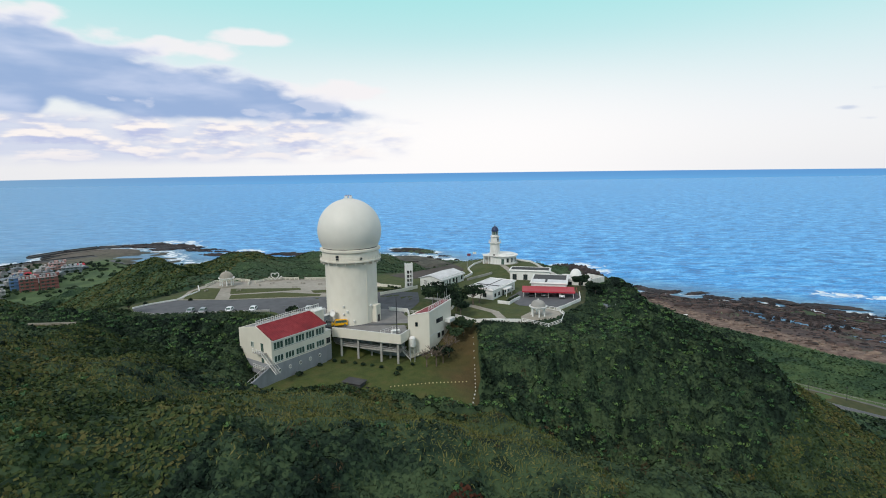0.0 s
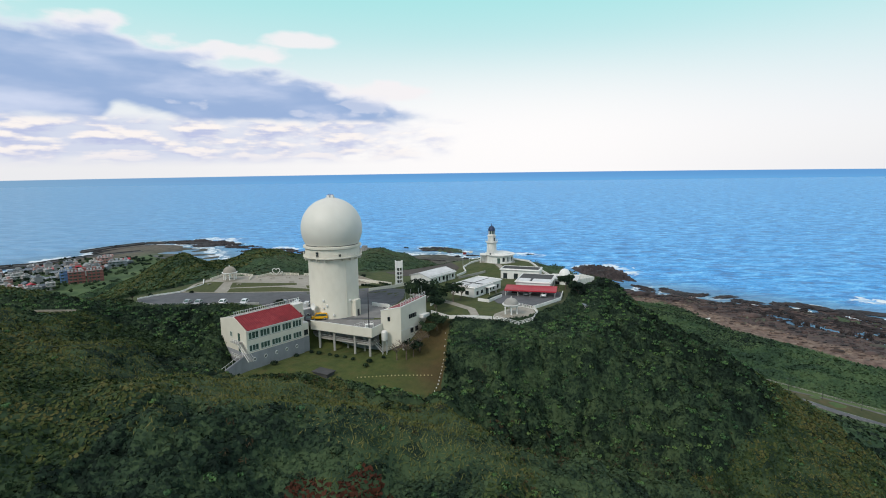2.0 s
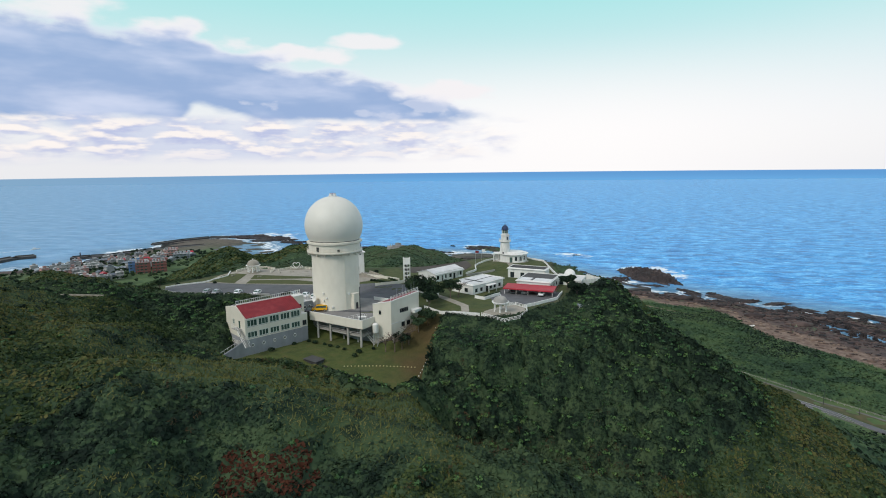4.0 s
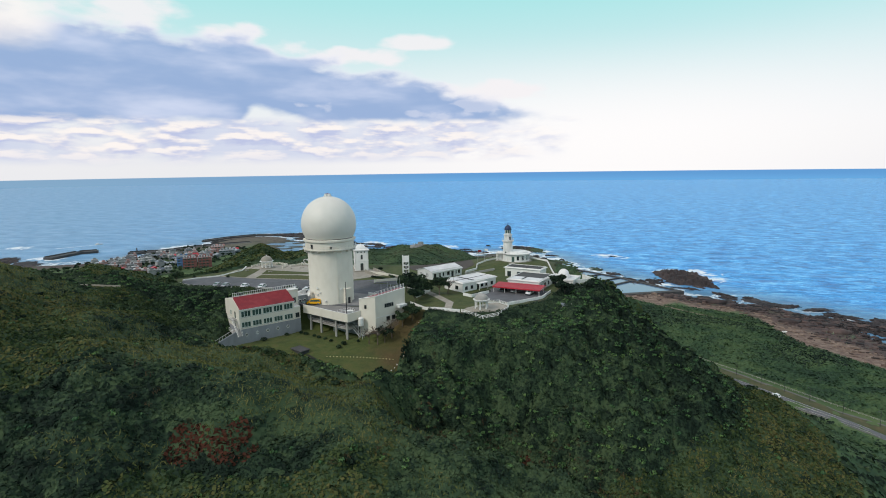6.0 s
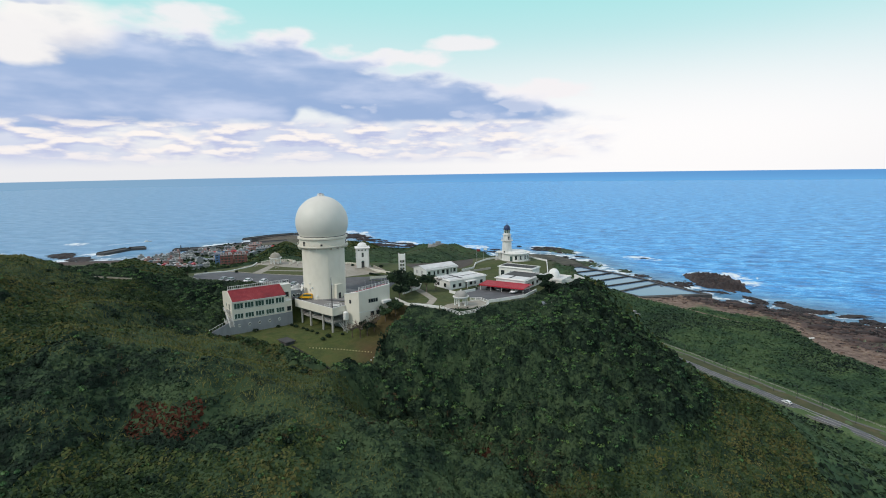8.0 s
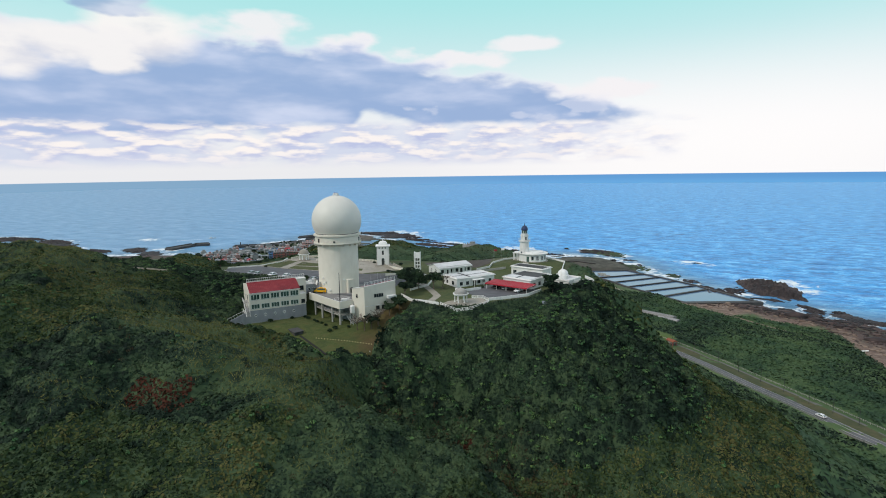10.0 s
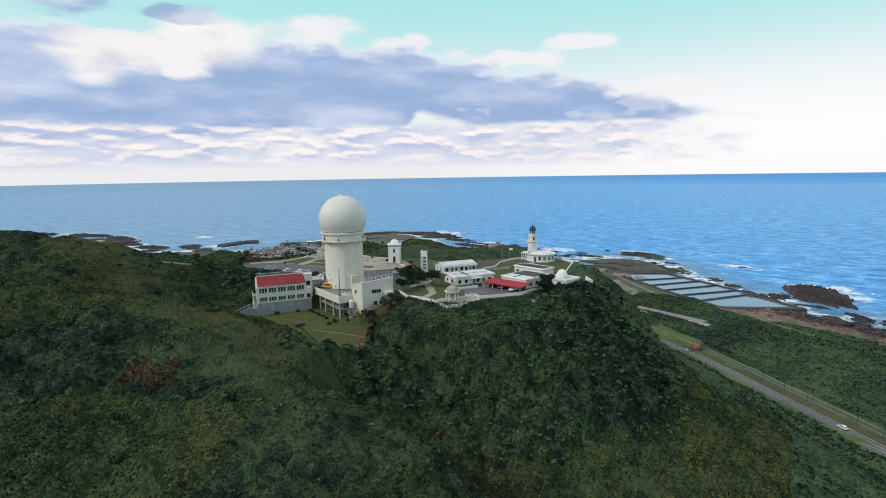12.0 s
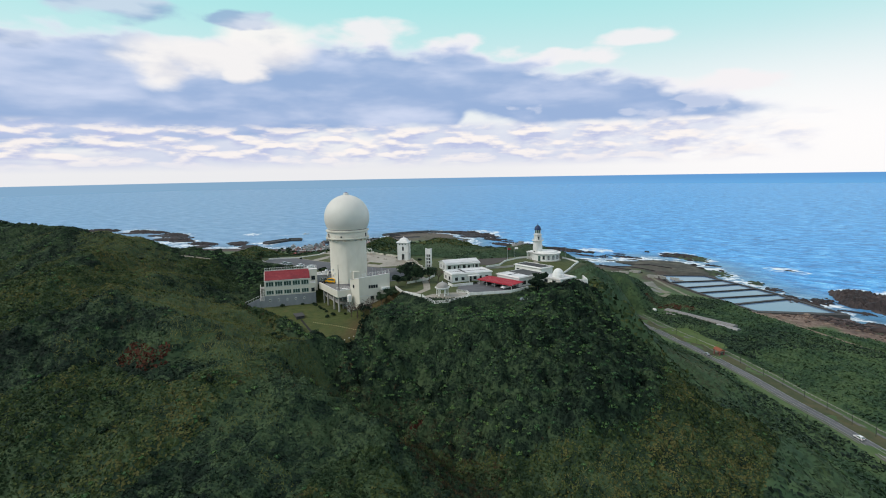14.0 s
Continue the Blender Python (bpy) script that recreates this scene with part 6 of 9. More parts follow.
for pts_ in ([(-89.5, 178.3), (-91.6, 191), (-88.5, 195.5), (-83, 194.5), (-78.3, 177.6)],
             [(-79, 193.8), (-53.0, 193.2), (-52, 190.4), (-75.8, 184.9)],
             [(-73.4, 177.6), (-75.0, 183.6), (-58, 186.6), (-43, 183), (-43, 180.2)],
             [(-48, 189), (-40, 190), (-38, 186), (-46, 185)]):
    draped("lawn", pts_, 0.15, LAWN, "clipped lawn bed on the plaza", "lawn")
draped("deck_yard", [(-34, 150), (-31.5, 146.4), (-12.2, 147.4), (-9, 152), (-14.5, 166), (-24, 168), (-36, 160)], 0.08, DECK, "dark grey yard around the tower", "yard")
YARD = [(24, 164), (31, 161), (36.5, 160.5), (43.5, 166), (45, 171), (46.5, 180), (27, 183.5), (21, 172)]
draped("courtyard", YARD, 0.06, ASPHALT, "dark asphalt courtyard by the carport", "yard")
draped("gazebo_terrace", [(22, 146.5), (25, 144.6), (29, 144.6), (33, 147.2), (35, 152), (34.6, 156.5), (31, 159.6), (27, 157), (22.6, 151)], 0.10, PALE, "pale paved terrace under the gazebo", "terrace")
draped("garden_path", ribbon([(-6, 176), (2, 171), (9.5, 163.5), (15.6, 156.5), (16.8, 150), (13.5, 147.2)], 2.6), 0.07, PALE, "pale curving garden path", "path")
draped("lighthouse_path", ribbon([(29, 210), (27.5, 217), (25.4, 224.5)], 2.4), 0.06, PALE, "pale path up to the lighthouse", "path")
draped("bare_plot", [(-14, 207), (6, 213), (9, 222), (4, 238), (-10, 224), (-22, 215)], 0.05, surf("bare_soil", [(0.045, 0.038, 0.034), (0.085, 0.072, 0.062)], 0.4, 0.95, 0.03), "bare brown plot behind the shed", "ground")

wall_run("perimeter_wall", [(8.6, 207.5), (12.0, 214.0), (10.6, 221), (14, 228), (18, 234)], 0.75, 0.3, WHITE, "white perimeter wall round the lighthouse ground")
wall_run("perimeter_wall", [(30.5, 241), (39.8, 238.6), (45.8, 207.4)], 0.8, 0.3, WHITE, "white perimeter wall round the lighthouse ground")
wall_run("perimeter_wall", [(9.5, 203), (14, 208), (20, 213)], 0.8, 0.3, CONCRETE, "low grey retaining wall by the lawn")
wall_run("courtyard_wall", [(34.4, 157.2), (37.2, 159.8), (44.6, 168.6), (46.6, 178)], 1.0, 0.25, WHITE, "white wall round the courtyard")
wall_run("courtyard_wall", [(17.5, 167.2), (21.0, 165.2), (23.5, 169.5), (25.5, 172.5)], 1.0, 0.25, WHITE, "white terrace wall before the house")
wall_run("garden_wall", [(3.4, 152.2), (9, 150.0), (13.4, 146.6), (21.8, 145.6)], 0.9, 0.25, WHITE, "low white garden wall along the slope")
wall_run("garden_wall", [(-22, 181), (-14, 186), (-9.5, 190.5)], 1.1, 0.3, CREAM, "cream wall along the approach road")
wall_run("garden_wall", [(-33, 198), (-24, 195), (-15.5, 191)], 1.0, 0.35, CREAM, "cream wall beside the wide steps")
wall_run("garden_wall", [(-17.5, 165.5), (-11.5, 163.2), (-10.6, 158)], 1.2, 0.25, WHITE, "low white wall in the yard")
wall_run("garden_wall", [(-8, 189), (2, 178), (4.5, 170), (2.5, 160)], 0.8, 0.25, WHITE, "low white wall of the garden")
wall_run("lane_parapet", [(-118, 129.2, 83.2), (-107, 130.5, 83.2)], 0.7, 0.4, PALE, "pale concrete parapet of a hillside lane")
wall_run("lane_parapet", [(-105.5, 130.8, 83.2), (-94, 131.8, 83.1)], 0.7, 0.4, PALE, "pale concrete parapet of a hillside lane")
wall_run("parking_kerb", [(-100, 166.6), (-97, 171.6), (-91, 177.2), (-89, 190), (-93.5, 199)], 0.5, 0.3, WHITE, "low white kerb wall round the parking lot")
wall_run("parking_kerb", [(-96, 160.8), (-87, 157.4), (-74, 158.5), (-54, 160.6)], 0.7, 0.25, CONCRETE, "concrete kerb wall below the parking lot")

for i, pts_ in enumerate(([(-90, 198), (-89.3, 205), (-82, 208.2), (-76, 205.5), (-74.4, 199)], [(-73, 203), (-70, 207.8), (-63, 209), (-57.6, 208.4)], [(-55, 208), (-47, 208), (-40.5, 207)])):
    rail_fence("balustrade", pts_, "cream concrete balustrade at the plaza's edge", 2.0, 1.1, CREAM, 0.26, (0.35, 0.68, 1.02), (0.4, 0.12, PALE))
rail_fence("roadside_rail", [(-96, 160.2), (-87, 156.8), (-74, 157.9), (-54, 160.1)], "grey guard rail below the parking lot", 3.0, 1.0, STEEL, 0.1, (0.55, 0.9))
rail_fence("yard_railing", [(-16.5, 164.4), (-9.5, 160.5), (-3.6, 155.6)], "white railing round the yard roof", 1.6, 1.2, WHITE, 0.09, (0.5, 0.85, 1.2))
rail_fence("terrace_rail", [(22.2, 146.0), (25, 144.0), (29.2, 144.0), (33.6, 146.8), (35.5, 152), (35.0, 156.8), (31.5, 160.0), (28.0, 158.6)], "white curved rail round the gazebo terrace", 1.8, 0.95, WHITE, 0.16, (0.5, 0.92), (0.35, 0.2, WHITE))


# ---- domed pavilions ----
def pavilion(name, x, y, r, cap_mat, label, columns=8, dh=0.95):
    z = z_at(x, y, 0.1)
    p = thing(name, x, y, z, 0, label, "pavilion")
    part("base", lathe([(r + 0.9, -0.6), (r + 0.9, 0.18), (r + 0.5, 0.18), (r + 0.5, 0.36), (0, 0.36)], 32), PALE, p)
    cm = mesh_of("column", lathe([(0.26, 0.3), (0.26, 0.5), (0.19, 0.55), (0.16, 2.5), (0.26, 2.62), (0.26, 2.75)], 12), WHITE, True)
    for k in range(columns):
        a = 2 * math.pi * (k + 0.5) / columns
        part("column", cm, None, p, at=Matrix.Translation((r * 0.92 * math.cos(a), r * 0.92 * math.sin(a), 0)))
    part("entablature", lathe([(r - 0.25, 2.75), (r + 0.15, 2.75), (r + 0.2, 3.0), (r + 0.5, 3.1), (r + 0.5, 3.28), (r - 0.25, 3.28)], 32), WHITE, p, soft=True)
    d = part("dome", lathe([(r + 0.02, 3.28)] + dome_profile(r, r * dh, 3.3, 10), 32), cap_mat, p, soft=True)
    for k in range(12):
        a = 2 * math.pi * k / 12
        bm = bmesh.new()
        pr = dome_profile(r * 1.005, r * dh * 1.005, 3.3, 6)[:-1]
        for q, s in zip(pr, pr[1:]):
            rod(bm, (q[0] * math.cos(a), q[0] * math.sin(a), q[1]), (s[0] * math.cos(a), s[0] * math.sin(a), s[1]), 0.035, 4)
        part("dome_rib", bm, cap_mat, d)
    part("finial", lathe([(0.16, 3.25 + r * dh), (0.2, 3.5 + r * dh), (0, 3.85 + r * dh)], 10), WHITE, p)
    return p


pavilion("pavilion", -82.5, 199.0, 2.5, PALE, "cream domed pavilion on the viewing plaza", 8, 0.9)
pavilion("gazebo", 27.5, 150.6, 2.15, CONCRETE, "white gazebo with a grey ribbed dome", 6, 0.8)


def heart_ring():
    x, y = -66.5, 207.0
    s = thing("heart_sculpture", x, y, z_at(x, y, 0.1), 18, "white heart-shaped frame sculpture on a plinth", "sculpture")
    part("plinth", box(-2.2, -0.6, -0.3, 2.2, 0.6, 0.6, 0.04), PALE, s)
    pts = []
    for k in range(49):
        a = 2 * math.pi * k / 48
        pts.append((1.5 * math.sin(a) ** 3, 0, 2.05 + 0.095 * (13 * math.cos(a) - 5 * math.cos(2 * a) - 2 * math.cos(3 * a) - math.cos(4 * a))))
    bm = bmesh.new()
    for a, b in zip(pts, pts[1:]):
        rod(bm, a, b, 0.16, 8)
    part("heart_frame", bm, WHITE, s)
    for sg in (-1, 1):
        bm = bmesh.new()
        q = [(sg * (1.5 + 1.2 * (k / 8)), 0, 0.7 + 1.0 * math.sin(k / 8 * math.pi * 0.8)) for k in range(9)]
        for a, b in zip(q, q[1:]):
            rod(bm, a, b, 0.13, 6)
        part("side_scroll", bm, WHITE, s)


heart_ring()


def bench_set():
    b = thing("stone_bench", -60, 203, z_at(-60, 203, 0.1), 10, "pale stone bench on the plaza", "bench", "benches on the plaza")
    part("seat", box(-0.9, -0.25, 0.38, 0.9, 0.25, 0.5, 0.03), PALE, b)
    for x in (-0.6, 0.6):
        part("leg", box(x - 0.12, -0.2, 0, x + 0.12, 0.2, 0.38), PALE, b)
    for x, y, a in ((-54, 201, -20), (-66, 201.5, 40), (-70, 199, -60), (-47, 199, 15), (-86.5, 190, 70), (-74.5, 189.6, 20), (-55.5, 194.5, 5)):
        copy_thing(b, pose(x, y, z_at(x, y, 0.12), 0, 0, a))


bench_set()


# ---- bell tower, pylon ----
def bell_tower():
    x, y = -37.3, 202.6
    b = thing("bell_tower", x, y, z_at(x, y), 32, "cream square lookout tower with arched openings", "tower")
    w, h = 2.85, 9.2
    part("plinth", box(-w - 0.9, -w - 0.9, -1.0, w + 0.9, w + 0.9, 0.5), PALE, b)
    for k in range(4):
        ops = [(w - 0.65, 0.5, 1.3, 2.7), (w - 0.45, 5.3, 0.9, 1.7)] + [(0.95 + 1.45 * i, 8.2, 0.55, 0.6) for i in range(3)]
        f = part("wall", hollow_wall(2 * w, h, ops, 0.3, off=(-w, -w, 0)), WHITE, b, at=pose(0, 0, 0, 0, 0, 90 * k))
        for cz, r in ((3.2, 0.65), (7.0, 0.45)):                # round heads of the openings
            bm = bmesh.new()
            for i in range(8):
                a0, a1 = math.pi * i / 8, math.pi * (i + 1) / 8
                rod(bm, ((r + 0.06) * math.cos(a0), -w - 0.02, cz + (r + 0.06) * math.sin(a0)), ((r + 0.06) * math.cos(a1), -w - 0.02, cz + (r + 0.06) * math.sin(a1)), 0.07, 4)
            part("arch_moulding", bm, WHITE, f)
            part("arch_recess", box(-r, -w - 0.012, cz - 0.05, r, -w - 0.006, cz + r * 0.75), GLASS, f)
        part("string_course", box(-w - 0.12, -w - 0.12, 4.6, w + 0.12, -w, 4.85), WHITE, f)
    # solid dark core added for the shade seen through the openings
    part("inner_core", box(-w + 0.35, -w + 0.35, 0, w - 0.35, w - 0.35, h - 0.1), DARKROOF, b, "dark core in place of the shaded interior")
    part("cornice", box(-w - 0.5, -w - 0.5, h, w + 0.5, w + 0.5, h + 0.35, 0.08), WHITE, b)
    part("roof", lathe([(w + 0.35, h + 0.35)] + dome_profile(w + 0.2, 2.0, h + 0.4, 7), 4), WHITE, b, at=pose(0, 0, 0, 0, 0, 45))
    part("finial", lathe([(0.18, h + 2.3), (0.1, h + 3.0), (0, h + 3.1)], 8), WHITE, b)
    steps = thing("wide_steps", -32.0, 199.2, 77.6, -24, "broad pale steps down from the lookout tower", "steps")
    for k in range(8):
        part("step", box(0.9 * k, -2.2, -1.0, 0.9 * k + 0.95, 2.2, 1.35 - 0.16 * k), PALE, steps)
    for s in (-2.4, 2.4):
        part("side_wall", prism([(0, s - 0.2), (7.6, s - 0.2), (7.6, s + 0.2), (0, s + 0.2)], -1, [2.1, 0.8, 0.8, 2.1]), PALE, steps)


bell_tower()


def pylon():
    x, y = -12.6, 192.0
    p = thing("pylon", x, y, z_at(x, y), 18, "white concrete pylon with open bays", "tower")
    w, d, h = 1.25, 0.9, 8.9
    ops = [(0.35 + 1.1 * i, 0.7 + 1.55 * k, 0.9, 1.15) for i in range(2) for k in range(4)]
    part("front_frame", hollow_wall(2 * w, h, ops, 0.25, off=(-w, -d, 0)), WHITE, p)
    part("back_frame", hollow_wall(2 * w, h, ops, 0.25, off=(-w, d - 0.25, 0)), WHITE, p)
    for s in (-1, 1):
        part("side_wall", prism([(s * w - 0.12, -d + 0.25), (s * w + 0.12, -d + 0.25), (s * w + 0.12, d - 0.25), (s * w - 0.12, d - 0.25)], 0, h + 0.35), WHITE, p)
    for k in range(5):
        part("floor_slab", box(-w + 0.12, -d + 0.25, 0.4 + 1.55 * k, w - 0.12, d - 0.25, 0.62 + 1.55 * k), WHITE, p)
    part("core", box(-0.5, -0.3, 0, 0.5, 0.3, 6.6), DARKROOF, p)
    part("foot", box(-w - 0.4, -d - 0.4, -0.8, w + 0.4, d + 0.4, 0.2), CONCRETE, p)


pylon()


# ---- low white houses of the compound ----
def shed():
    L, D, E, R = 15.8, 9.4, 3.1, 4.4
    h = thing("long_shed", -0.7, 189.7, 77.9, 57.0, "long white single-storey shed with a pale metal gable roof", "building")
    ops = [(0.8, 0.9, 1.3, 1.5), (3.2, 0.1, 1.2, 2.2), (5.5, 0.9, 1.3, 1.5), (7.9, 0.9, 1.3, 1.5), (10.2, 0.1, 1.2, 2.2), (12.2, 0.9, 1.0, 1.5), (13.9, 0.9, 1.2, 1.5)]
    part("front_wall", hollow_wall(L, E + 0.6, ops, 0.25, off=(0, 0, -0.0)), WHITE, h)
    for x, z, w, hh in ops:
        window(h, x, 0.1, z, 0, w, hh, 1, DARKMETAL)
    part("back_wall", box(0, D - 0.25, -1, L, D, E), WHITE, h)
    for x in (0, L - 0.25):
        part("gable_wall", prism_x(x, x + 0.25, [(0.25, -1), (D - 0.25, -1), (D - 0.25, E), (D / 2, R - 0.1), (0.25, E)]), WHITE, h)
    window(h, 0, 3.0, 1.0, -90, 1.1, 1.3, 1, DARKMETAL).matrix_basis = pose(0.0, 3.6, 1.0, 0, 0, -90)
    window(h, 0, 6.0, 1.0, -90, 1.1, 1.3, 1, DARKMETAL).matrix_basis = pose(0.0, 7.6, 1.0, 0, 0, -90)
    part("roof", prism_x(-0.4, L + 0.4, [(-0.6, E - 0.1), (D / 2, R), (D + 0.6, E - 0.1), (D + 0.6, E + 0.05), (D / 2, R + 0.16), (-0.6, E + 0.05)]), PALEROOF, h, "pale metal roof")
    part("eaves_beam", box(-0.3, -0.62, E - 0.35, L + 0.3, -0.5, E - 0.02), WHITE, h)
    for i in range(6):
        part("buttress", box(0.1 + 3.06 * i, -0.28, -1, 0.38 + 3.06 * i, -0.004, E - 0.3), WHITE, h)


def prism_x(x0, x1, yz):
    """A prism along x over an outline in y and z."""
    bm = bmesh.new()
    a = [bm.verts.new((x0, y, z)) for y, z in yz]
    b = [bm.verts.new((x1, y, z)) for y, z in yz]
    bm.faces.new(a)
    bm.faces.new(b[::-1])
    n = len(yz)
    for i in range(n):
        j = (i + 1) % n
        bm.faces.new((a[i], b[i], b[j], a[j]))
    bmesh.ops.recalc_face_normals(bm, faces=bm.faces[:])
    return bm


shed()


def flat_house(name, x, y, z, turn, L, D, H, label, front, side, dark, canopy=None):
    """A flat-roofed white house; front and side: windows (x, z, w, h)."""
    h = thing(name, x, y, z, turn, label, "building")
    part("front_wall", hollow_wall(L, H, front, 0.25), WHITE, h)
    for o in front:
        window(h, o[0], 0.1, o[1], 0, o[2], o[3], 1, DARKMETAL)
    part("right_wall", hollow_wall(D, H, side, 0.25), WHITE, h, at=pose(L, 0.25, 0, 0, 0, 90))
    for o in side:
        window(h, 0, 0, 0, 0, o[2], o[3], 1, DARKMETAL).matrix_basis = pose(L, 0.25, 0, 0, 0, 90) @ pose(o[0], 0.06, o[1])
    part("left_wall", hollow_wall(D, H, side, 0.25), WHITE, h, at=pose(0, D + 0.25, 0, 0, 0, -90))
    for o in side:
        window(h, 0, 0, 0, 0, o[2], o[3], 1, DARKMETAL).matrix_basis = pose(0, D + 0.25, 0, 0, 0, -90) @ pose(o[0], 0.06, o[1])
    part("back_wall", box(0, D + 0.25, 0, L, D + 0.5, H), WHITE, h)
    part("roof_slab", box(-0.45, -0.45, H, L + 0.45, D + 0.95, H + 0.22, 0.03), WHITE, h)
    part("foundation", box(-0.15, -0.15, -1.4, L + 0.15, D + 0.65, 0.02), CONCRETE, h)
    for a in ((0, 0, L, 0.2), (0, D + 0.3, L, D + 0.5), (0, 0.2, 0.2, D + 0.3), (L - 0.2, 0.2, L, D + 0.3)):
        part("parapet", box(a[0], a[1], H + 0.22, a[2], a[3], H + 0.5), WHITE, h)
    part("roof_surface", box(0.2, 0.2, H + 0.22, L - 0.2, D + 0.3, H + 0.27), PALEROOF, h, "pale roof screed")
    for x0, y0, x1, y1 in dark:
        part("roof_felt", box(x0, y0, H + 0.27, x1, y1, H + 0.32), DARKROOF, h, "dark roofing felt strip")
    if canopy:
        part("porch_roof", box(canopy[0], -canopy[2], H - 0.75, canopy[1], 0, H - 0.55), WHITE, h)
        for cx in (canopy[0] + 0.15, canopy[1] - 0.35):
            part("porch_post", box(cx, -canopy[2] + 0.1, -0.6, cx + 0.2, -canopy[2] + 0.3, H - 0.75), WHITE, h)
    return h


flat_house("keepers_house", 16.3, 171.3, 77.75, 57.5, 17.2, 9.2, 3.4, "white flat-roofed keepers' house with dark roof strips",
           [(1.2, 0.9, 1.3, 1.3), (4.0, 0.9, 1.3, 1.3), (7.2, 0.1, 1.2, 2.2), (9.2, 0.9, 1.3, 1.3), (11.6, 0.9, 1.2, 1.3), (14.4, 0.9, 1.3, 1.3)],
           [(1.6, 0.9, 1.3, 1.3), (5.6, 0.9, 1.5, 1.4)], [(5.9, 0.2, 6.9, 9.4), (0.2, 4.6, 5.9, 5.0), (6.9, 4.6, 17.0, 5.0)], (6.4, 11.2, 2.0))
flat_house("office_house", 30.7, 181.9, 77.75, -14.5, 12.0, 14.0, 3.5, "white flat-roofed office with a dark felted roof bay",
           [(0.9, 0.9, 1.3, 1.4), (4.3, 0.1, 1.3, 2.3), (8.6, 0.9, 1.8, 1.4)], [(1.2, 0.9, 2.2, 1.4), (5.4, 0.9, 1.6, 1.4), (9.2, 0.9, 1.6, 1.4)],
           [(0.2, 6.2, 11.8, 14.2), (4.6, 0.2, 5.4, 6.2)])
flat_house("store_house", 26.1, 203.6, 77.85, -14.5, 15.0, 6.5, 3.7, "long white store with a dark flat roof",
           [(1.0, 0.2, 1.6, 2.2), (5.2, 0.2, 1.6, 2.2), (9.8, 0.9, 1.4, 1.3)], [(2.0, 1.0, 1.2, 1.2)], [(0.2, 0.2, 14.8, 6.8)])


def dome_block():
    b = thing("domed_block", 44.0, 193.0, 77.8, -14.5, "white block with a small white dome and roof terrace", "building")
    part("shell", box(0, 0, -1, 10, 9, 1.9), WHITE, b)
    part("roof", box(-0.3, -0.3, 1.9, 10.3, 9.3, 2.1), PALEROOF, b)
    for a in ((-0.2, -0.2, 10.2, 0.05), (-0.2, 8.95, 10.2, 9.2), (-0.2, 0.05, 0.05, 8.95), (9.95, 0.05, 10.2, 8.95)):
        part("parapet", box(a[0], a[1], 2.1, a[2], a[3], 2.5), WHITE, b)
    part("dome_drum", lathe([(2.3, 2.1), (2.3, 3.3), (2.1, 3.35)], 32, cx=4.9, cy=4.6), WHITE, b, soft=True)
    part("dome", lathe(dome_profile(2.05, 2.2, 3.32, 10), 32, cx=4.9, cy=4.6), WHITE, b, "smooth white dome", soft=True)
    window(b, 2.0, 0, 0.3, 0, 1.6, 1.2, 1, DARKMETAL)
    window(b, 6.0, 0, 0.3, 0, 1.6, 1.2, 1, DARKMETAL)
    t = part("terrace_wall", prism([(10.2, 3.0), (15.5, 9.5), (15.2, 9.8), (10.2, 3.5)], -2, 2.0), WHITE, b)
    part("terrace_wall", prism([(15.5, 9.5), (9.5, 14.5), (9.3, 14.2), (15.2, 9.2)], -2, 2.0), WHITE, b)


dome_block()


def carport():
    c = thing("carport", 26.4, 174.6, 77.75, -10, "open carport with a bright red sheet roof on posts", "carport")
    L, D = 17.4, 6.4
    part("roof", prism_x(0, L, [(-0.2, 2.25), (D, 2.65), (D, 2.8), (-0.2, 2.42)]), CARPORTRED, c, "bright red sheet roof")
    for i in range(31):
        part("roof_rib", prism_x(0.1 + i * 0.6, 0.18 + i * 0.6, [(-0.2, 2.42), (D, 2.8), (D, 2.86), (-0.2, 2.48)]), CARPORTRED, c)
    part("fascia", box(0, -0.32, 2.05, L, -0.22, 2.45), CARPORTRED, c)
    for i in range(5):
        x = 0.4 + i * (L - 0.9) / 4
        part("post", box(x, 0.1, -0.5, x + 0.12, 0.22, 2.25), WHITE, c)
        part("post", box(x, D - 0.4, -0.5, x + 0.12, D - 0.28, 2.6), WHITE, c)
    for y in (0.16, D - 0.34):
        part("beam", box(0, y - 0.08, 2.1, L, y + 0.08, 2.24), WHITE, c)


carport()


